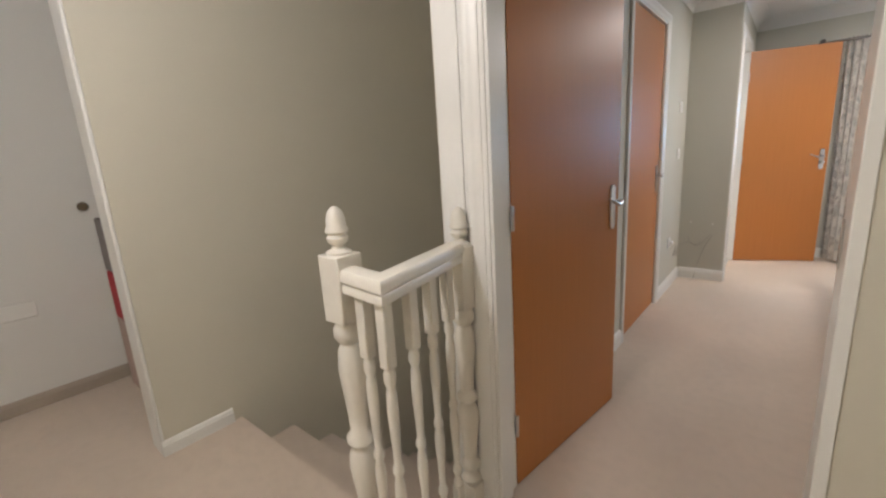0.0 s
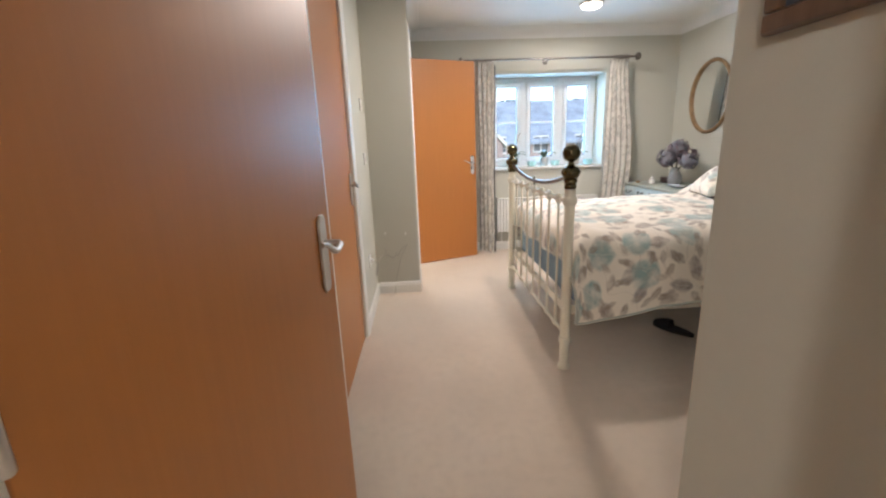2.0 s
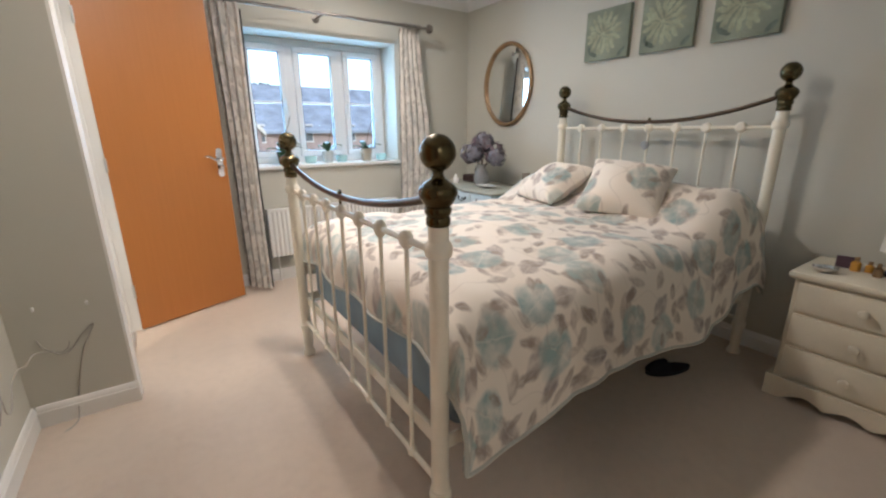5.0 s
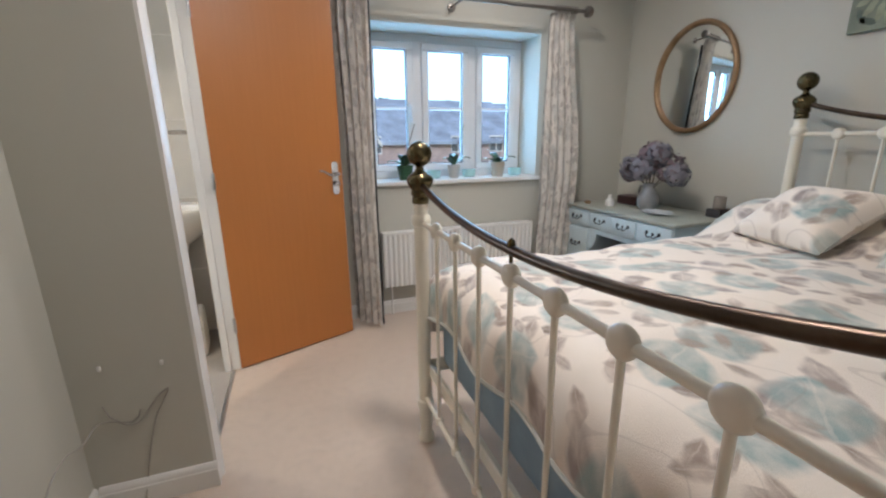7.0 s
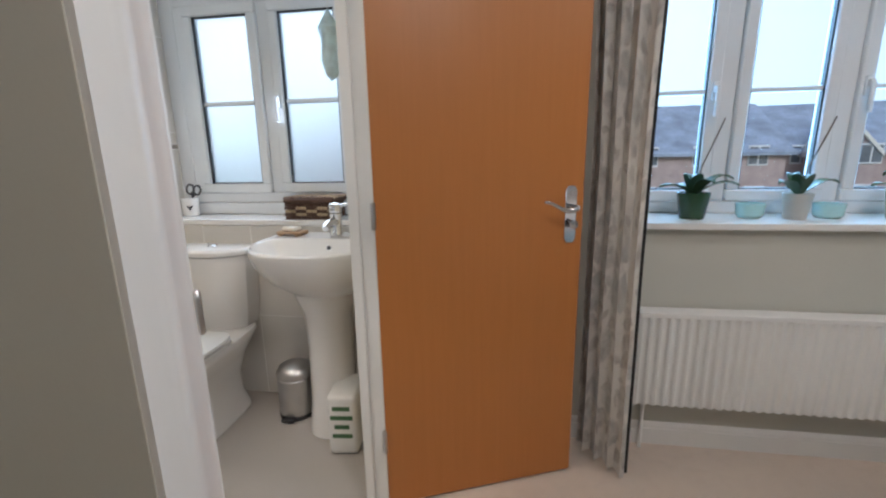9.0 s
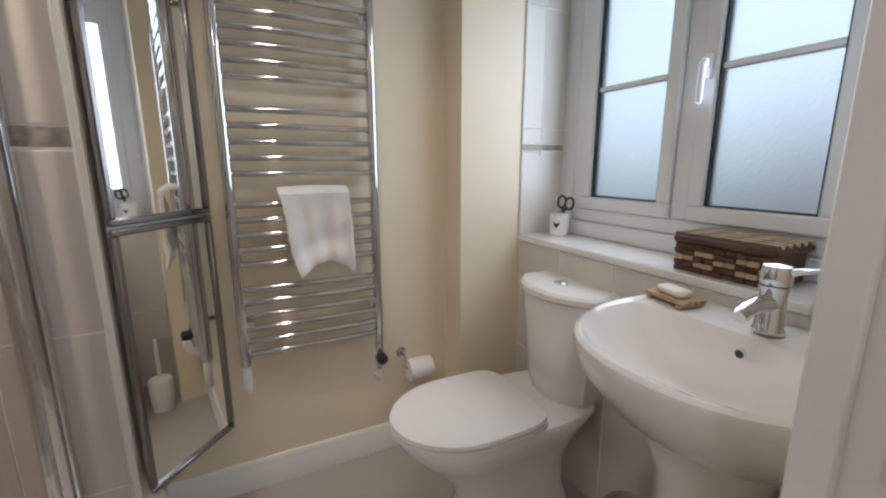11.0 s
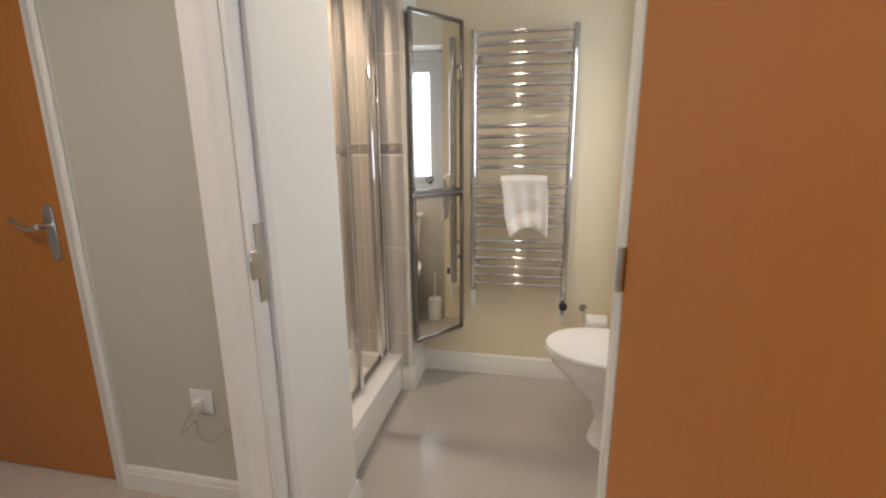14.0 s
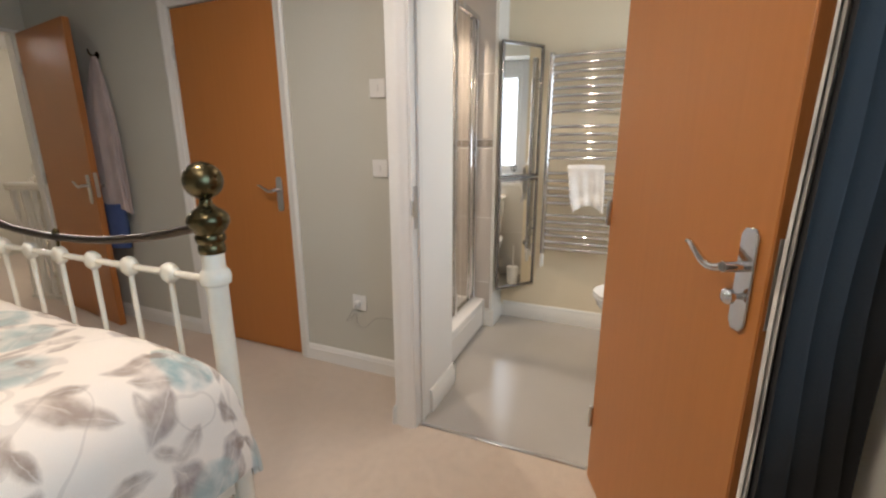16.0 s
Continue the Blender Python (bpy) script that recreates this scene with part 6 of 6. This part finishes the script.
b = bmesh.new()
loft(b, [bow(0.26, 6.15, 6.29, 0.40), bow(0.29, 6.13, 6.293, 0.46), bow(0.335, 6.115, 6.295, 0.70), bow(0.34, 6.112, 6.296, 0.752)])
part("cistern", b, CERAMIC, wc)
b = bmesh.new()
loft(b, [bow(0.34, 6.112, 6.297, 0.753), bow(0.358, 6.102, 6.297, 0.760), bow(0.358, 6.102, 6.297, 0.776), bow(0.342, 6.112, 6.295, 0.786), bow(0.25, 6.15, 6.28, 0.789)])
part("cistern_lid", b, CERAMIC, wc)
b = bmesh.new()
lathe(b, [(0.024, 0.788), (0.024, 0.793), (0.020, 0.796), (0.003, 0.797)], (-0.0, 6.21, 0), 20)
part("flush_button", b, CHROME, wc)

# basin
BXC = -0.665
basin = thing("pedestal_basin", "white ceramic basin on a pedestal", "wash basin", m=pose(BXC, 0, 0))


def dee(w, y0, y1, z, n=56, sq=0.75):
    """Basin outline: round front at y0, squared back at y1."""
    pts = []
    yc = y1 - (y1 - y0) * 0.36
    for k in range(n):
        a = 2 * math.pi * k / n
        c, s = math.cos(a), math.sin(a)
        if s < 0:
            pts.append((w / 2 * math.copysign(abs(c) ** 0.9, c), yc + (yc - y0) * -abs(s) ** 0.95, z))
        else:
            pts.append((w / 2 * math.copysign(abs(c) ** 0.28, c), yc + (y1 - yc) * abs(s) ** 0.28, z))
    return pts


b = bmesh.new()
rings = [dee(0.20, 6.02, 6.26, 0.60), dee(0.30, 5.97, 6.27, 0.635), dee(0.46, 5.88, 6.28, 0.70), dee(0.545, 5.82, 6.29, 0.775), dee(0.565, 5.80, 6.296, 0.825), dee(0.56, 5.803, 6.296, 0.840), dee(0.545, 5.812, 6.29, 0.846)]
inner = [dee(0.51, 5.832, 6.155, 0.842, sq=1), dee(0.49, 5.845, 6.145, 0.825), dee(0.44, 5.875, 6.135, 0.775), dee(0.34, 5.915, 6.12, 0.725), dee(0.18, 5.975, 6.09, 0.700), dee(0.05, 6.02, 6.06, 0.696)]
loft(b, rings + inner)
part("bowl", b, CERAMIC, basin)
b = bmesh.new()
lathe(b, [(0.105, 0.002), (0.115, 0.006), (0.113, 0.03), (0.098, 0.15), (0.092, 0.40), (0.10, 0.55), (0.13, 0.63), (0.13, 0.66)], (0, 6.09, 0), 28, sy=1.05)
part("pedestal", b, CERAMIC, basin)
b = bmesh.new()
lathe(b, [(0.012, 0.0), (0.012, -0.004), (0.008, -0.004), (0.007, 0.004)], (0, 6.143, 0.805), 14, "Y")
ov = part("overflow", b, CHROME, basin)
part("overflow_hole", lathe(bmesh.new(), [(0.0085, -0.0045), (0.0085, -0.003)], (0, 6.143, 0.805), 14, "Y"), PLASTIC_B, ov)
part("waste", lathe(bmesh.new(), [(0.022, 0.698), (0.022, 0.703), (0.014, 0.707), (0.002, 0.708)], (0, 6.035, 0), 16), CHROME, basin)
tap = thing("mixer_tap", "chrome single-lever mixer tap on the basin", "tap", m=pose(BXC + 0.012, 6.205, 0.846))
b = bmesh.new()
lathe(b, [(0.028, 0.0), (0.029, 0.006), (0.025, 0.012), (0.0245, 0.085), (0.027, 0.092), (0.027, 0.100)], (0, 0, 0), 24)
part("tap_body", b, CHROME, tap)
b = bmesh.new()
tube(b, [(0, -0.01, 0.062), (0, -0.05, 0.066), (0, -0.09, 0.060), (0, -0.112, 0.050)], lambda u: 0.019 - 0.005 * u, 14)
part("spout", b, CHROME, tap)
b = bmesh.new()
lathe(b, [(0.0265, 0.102), (0.028, 0.106), (0.028, 0.128), (0.024, 0.140), (0.004, 0.143)], (0, 0, 0), 24)
tube(b, [(0.02, 0.0, 0.128), (0.045, 0.006, 0.136), (0.065, 0.01, 0.140)], lambda u: 0.008 - 0.003 * u, 10)
part("lever", b, CHROME, tap)
WOODSOAP = wood_door("light_bamboo", (0.40, 0.25, 0.14), (0.52, 0.35, 0.21), 0.6)
sd = thing("soap_dish", "wooden soap dish on the basin rim", "soap dish", m=pose(-0.865, 6.215, 0.846, 0, 0, -8))
for k in range(4):
    part("slat", boxes((-0.06, 0.06, -0.036 + 0.019 * k, -0.021 + 0.019 * k, 0.008, 0.018), bev=0.002), WOODSOAP, sd)
for x in (-0.045, 0.045):
    part("batten", boxes((x - 0.007, x + 0.007, -0.038, 0.038, 0.0, 0.008)), WOODSOAP, sd)
solid("soap_bar", boxes((-0.04, 0.04, -0.022, 0.022, 0.018, 0.038), bev=0.009, seg=3), surface("cream_soap", (0.78, 0.70, 0.58), 0.4), "cream soap bar lying on the wooden dish", "soap", m=pose(-0.865, 6.210, 0.846, 0, 0, -14))

# window ledge and things on it
setting("window_ledge_bathroom", boxes((BX0, BX1, BY - 0.012, BY + 0.205, BZ0 - 0.026, BZ0), bev=0.004), CERAMIC, "white tiled bathroom window ledge", "window sill")
cup = thing("toothbrush_cup", "white mug with a dark emblem on the window ledge", "mug", m=pose(-1.525, 6.42, BZ0))
b = bmesh.new()
lathe(b, [(0.032, 0), (0.036, 0.004), (0.041, 0.09), (0.038, 0.09), (0.034, 0.01), (0.002, 0.008)], (0, 0, 0), 22)
part("cup_body", b, CERAMIC, cup)
em = bmesh.new()
prism(em, [(-0.016, 0.058), (0.0, 0.050), (0.016, 0.058), (0.006, 0.040), (0.0, 0.030), (-0.006, 0.040)], -0.0415, -0.0405, "Y")
part("emblem", em, PLASTIC_B, cup, "dark printed emblem", m=pose(0, 0, 0, 0, 0, 35))
sc = thing("scissors", "black-handled scissors standing in the mug", "scissors", m=Matrix.Translation((-1.525, 6.42, BZ0 + 0.012)) @ Euler((0.10, 0.22, 0.5)).to_matrix().to_4x4())
for s in (-1, 1):
    b = bmesh.new()
    ring = [(0.016 * math.cos(a) + s * 0.015, 0.002 * s, 0.125 + 0.024 * math.sin(a)) for a in [2 * math.pi * k / 16 for k in range(16)]]
    tube(b, ring, 0.005, 8, close=True)
    tube(b, [(s * 0.006, 0.002 * s, 0.102), (0, 0.002 * s, 0.085)], 0.005, 8)
    part("handle", b, PLASTIC_B, sc)
    part("blade", boxes((-0.004, 0.004, -0.001 + 0.002 * s, 0.001 + 0.002 * s, 0.0, 0.088)), SATIN, sc)
solid("toothbrush", tube(bmesh.new(), [(0, 0, 0), (-0.035, 0.0, 0.14)], 0.003, 8), PLASTIC_W, "white toothbrush leaning in the mug", "toothbrush", m=pose(-1.52, 6.425, BZ0 + 0.012))

bk = thing("wicker_basket", "brown and cream woven lidded basket on the ledge", "basket", m=pose(-0.952, 6.325, BZ0))
WK = [surface("dark_wicker", (0.10, 0.05, 0.03), 0.6, var=0.3, s1=20, s2=120, relief=0.4), surface("cream_wicker", (0.50, 0.38, 0.24), 0.6, var=0.2, s1=20, s2=120, relief=0.4)]
BKW, BKD, BKH = 0.238, 0.16, 0.075
part("basket_core", boxes((0.006, BKW - 0.006, 0.006, BKD - 0.006, 0.0, BKH)), WK[0], bk)
me_w = [mesh_of("weave_strand", boxes((0.0, 0.026, -0.006, 0.004, 0.0, 0.0135), bev=0.003), WK[k]) for k in (0, 1)]
for row in range(5):
    for k in range(9):
        c = 0 if row in (0, 4) else (k // 2 + (1 if row == 2 else 0)) % 2
        dy = 0.003 if (k + row) % 2 else 0.0
        part("weave_strand", me_w[c], WK[c], bk, m=pose(0.002 + 0.026 * k, dy, 0.015 * row))
        if k < 5:
            part("weave_strand", me_w[c], WK[c], bk, m=pose(-dy, 0.006 + 0.026 * (k + 1), 0.015 * row, 0, 0, -90))
lid = part("lid", boxes((-0.006, BKW + 0.006, -0.008, BKD + 0.006, BKH, BKH + 0.022), bev=0.006), WK[0], bk)
for k in range(10):
    part("lid_strand", tube(bmesh.new(), [(-0.004 + (BKW + 0.008) * j / 10, 0.004 + 0.0165 * k + 0.004 * math.sin(j * 2.5 + k * 3.1), BKH + 0.023) for j in range(11)], 0.006, 6), WK[k % 2], lid)

# paper, brush, bin, packet
tr = thing("toilet_roll_holder", "chrome toilet roll holder with a paper roll", "toilet roll holder", m=pose(BW, 5.87, 0.37))
b = bmesh.new()
lathe(b, [(0.022, 0.0), (0.022, 0.006), (0.010, 0.010)], (0, -0.06, 0.05), 14, "X")
tube(b, [(0.008, -0.06, 0.05), (0.045, -0.06, 0.05), (0.05, -0.06, 0.0), (0.05, 0.06, 0.0)], 0.005, 8)
part("arm", b, CHROME, tr)
b = bmesh.new()
lathe(b, [(0.020, -0.05), (0.046, -0.05), (0.046, 0.05), (0.020, 0.05)], (0.052, 0.0, -0.012), 22, "Y")
part("paper_roll", b, TOWEL, tr, "white toilet paper roll")
tb = thing("toilet_brush", "white toilet brush in its holder beside the toilet", "toilet brush", m=pose(-1.545, 5.99, 0.002))
b = bmesh.new()
lathe(b, [(0.045, 0), (0.048, 0.01), (0.052, 0.15), (0.048, 0.16), (0.03, 0.165)], (0, 0, 0), 18)
part("brush_holder", b, PLASTIC_W, tb)
part("brush_handle", tube(bmesh.new(), [(0, 0, 0.16), (0, 0, 0.36)], 0.008, 8), PLASTIC_W, tb)
pb = thing("pedal_bin", "small brushed steel pedal bin on the vinyl floor", "bin", m=pose(-0.885, 6.155, 0.002))
b = bmesh.new()
lathe(b, [(0.082, 0.0), (0.082, 0.19), (0.078, 0.195)], (0, 0, 0), 28)
part("bin_body", b, SATIN, pb)
b = bmesh.new()
lathe(b, [(0.083, 0.197), (0.083, 0.215), (0.07, 0.240), (0.04, 0.255), (0.003, 0.26)], (0, 0, 0), 28)
part("bin_lid", b, SATIN, pb)
part("bin_band", lathe(bmesh.new(), [(0.084, 0.0), (0.085, 0.012), (0.083, 0.02)], (0, 0, 0), 28), PLASTIC_B, pb)
part("pedal", boxes((-0.03, 0.03, -0.11, -0.075, 0.012, 0.022), bev=0.003), PLASTIC_B, pb)
pk = thing("tissue_packet", "white packet of rolls with green printed bars", "packet", m=pose(-0.565, 5.99, 0.002, 0, 0, 6))
part("packet_body", boxes((-0.06, 0.06, -0.10, 0.10, 0, 0.26), bev=0.02, seg=3), PLASTIC_W, pk)
GREEN = surface("green_print", (0.06, 0.14, 0.06), 0.5)
for z, w in ((0.21, 0.035), (0.17, 0.045), (0.13, 0.03), (0.09, 0.04)):
    part("printed_bar", boxes((-w, w, -0.1015, -0.0995, z - 0.010, z + 0.008)), GREEN, pk)
puff = thing("bath_puff", "pale blue net bath puff hanging by the window", "bath puff", m=pose(-0.645, 6.25, 1.62))
b = bmesh.new()
lathe(b, [(0.004, -0.13), (0.025, -0.11), (0.04, -0.05), (0.035, 0.03), (0.045, 0.07), (0.02, 0.11), (0.004, 0.14)], (0, 0, 0), 16)
for v_ in b.verts:
    v_.co += Vector((noise.noise(v_.co * 30), noise.noise(v_.co * 30 + Vector((7, 0, 0))), 0)) * 0.012
part("net", b, surface("pale_blue_net", (0.55, 0.70, 0.75), 0.8, var=0.2, s1=30, s2=120, relief=0.8), puff)
part("cord", tube(bmesh.new(), [(0, 0, 0.13), (0.01, 0.03, 0.36)], 0.002, 6), PLASTIC_W, puff)
hk = tube(bmesh.new(), [(-0.635, 6.30, 1.99), (-0.635, 6.275, 1.985), (-0.635, 6.27, 1.975)], 0.004, 8)
solid("puff_hook", hk, CHROME, "small chrome hook by the bathroom window", "hook")
b = bmesh.new()
tube(b, [(-1.585, 6.36, 1.24), (-1.585, 6.36, 2.0)], 0.0012, 5)
lathe(b, [(0.004, 1.215), (0.006, 1.22), (0.004, 1.24)], (-1.585, 6.36, 0), 8)
solid("blind_cord", b, PLASTIC_W, "thin white blind cord with a bead", "cord")
for x, y in ((-0.90, 5.42), (-1.12, 4.55)):
    s = thing("downlight", "round chrome recessed ceiling spotlight, lit", "spotlight", m=pose(x, y, H), group="bathroom spotlights")
    part("bezel", lathe(bmesh.new(), [(0.045, 0.0), (0.045, -0.004), (0.032, -0.006), (0.030, 0.0)], (0, 0, 0), 22), CHROME, s)
    part("lens", lathe(bmesh.new(), [(0.030, -0.001), (0.030, -0.003), (0.002, -0.004)], (0, 0, 0), 22), GLOW, s)


# ---- tiles, piece by piece ----
def tile_mesh(w, h, mat, name="tile", t=0.0025):
    """A tile in the local x-z plane, its face towards -y."""
    return mesh_of(name, boxes((0.0022, w - 0.0022, -t, 0.0, 0.0022, h - 0.0022), bev=0.0012), mat)


def tiled(parent, m0, width, z0, z1, tw, th, mat, band=None, first=None):
    """Courses of tiles on a plane: m0 puts local x along the wall and -y out of it. band: (height, thickness) of a border."""
    cache = {}
    cuts = []
    z = first if first is not None else z0
    while z > z0 + 1e-4:
        z -= th
    while z < z1 - 1e-4:
        a, c = max(z, z0), min(z + th, z1)
        if band and a < band[0] < c:
            cuts += [(a, band[0], 0), (band[0], band[0] + band[1], 1), (band[0] + band[1], c, 0)]
        else:
            cuts.append((a, c, 0))
        z += th
    for a, c, is_band in cuts:
        if c - a < 0.012:
            continue
        x = 0.0
        while x < width - 1e-4:
            w = min(tw, width - x)
            if w > 0.012:
                key = (round(w, 3), round(c - a, 3), is_band)
                if key not in cache:
                    cache[key] = tile_mesh(key[0], key[1], BAND if is_band else mat, "border_tile" if is_band else "tile")
                part("border_tile" if is_band else "tile", cache[key], mat, parent, m=m0 @ pose(x, 0, a))
            x += tw


TH, TW = 0.448, 0.25
BANDZ = (1.222, 0.05)
tw_w = setting("wall_shower_west", boxes((-1.510, -1.503, 4.06, 4.925, 0.0, 2.30)), GROUT, "beige tiled shower wall", "tiled wall")
tiled(tw_w, pose(-1.503, 4.06, 0, 0, 0, 90), 0.865, 0.13, 2.28, 0.325, TH, TILE, BANDZ, first=0.321)
tw_s = setting("wall_shower_back", boxes((-1.503, -0.777, 4.05, 4.057, 0.0, 2.30)), GROUT, "beige tiled shower back wall", "tiled wall")
tiled(tw_s, pose(-0.777, 4.057, 0, 0, 0, 180), 0.72, 0.13, 2.28, 0.36, TH, TILE, BANDZ, first=0.321)
tw_e = setting("wall_shower_east", boxes((-0.777, -0.770, 4.057, 4.84, 0.0, 2.30)), GROUT, "beige tiled shower side wall", "tiled wall")
tiled(tw_e, pose(-0.777, 4.84, 0, 0, 0, -90), 0.775, 0.13, 2.28, TW, TH, TILE, BANDZ, first=0.321)
tw_n = setting("wall_ledge_tiles", boxes((-1.62, -0.392, BY - 0.006, BY, 0.0, 0.872)), GROUT, "pale tiled wall below the bathroom window ledge", "tiled wall")
tiled(tw_n, pose(-1.62, BY - 0.006, 0), 1.205, 0.0, 0.872, TW, TH, TILE_PALE, None, first=0.424)
tw_r = setting("wall_reveal_tiles", boxes((-1.62, -1.614, BY - 0.012, BY + 0.20, 0.90, 2.02)), GROUT, "pale tiled window reveal with dark border", "tiled wall")
tiled(tw_r, pose(-1.614, BY - 0.012, 0, 0, 0, 90), 0.212, 0.90, 2.02, TW, TH, TILE_PALE, (1.235, 0.028), first=0.872)
tw_f = setting("wall_side_tiles", boxes((BX1, -0.392, BY - 0.006, BY, 0.872, 2.02)), GROUT, "pale tiles beside the bathroom window", "tiled wall")
tiled(tw_f, pose(BX1, BY - 0.006, 0), 0.205, 0.872, 2.02, TW, TH, TILE_PALE, (1.235, 0.028), first=0.872)
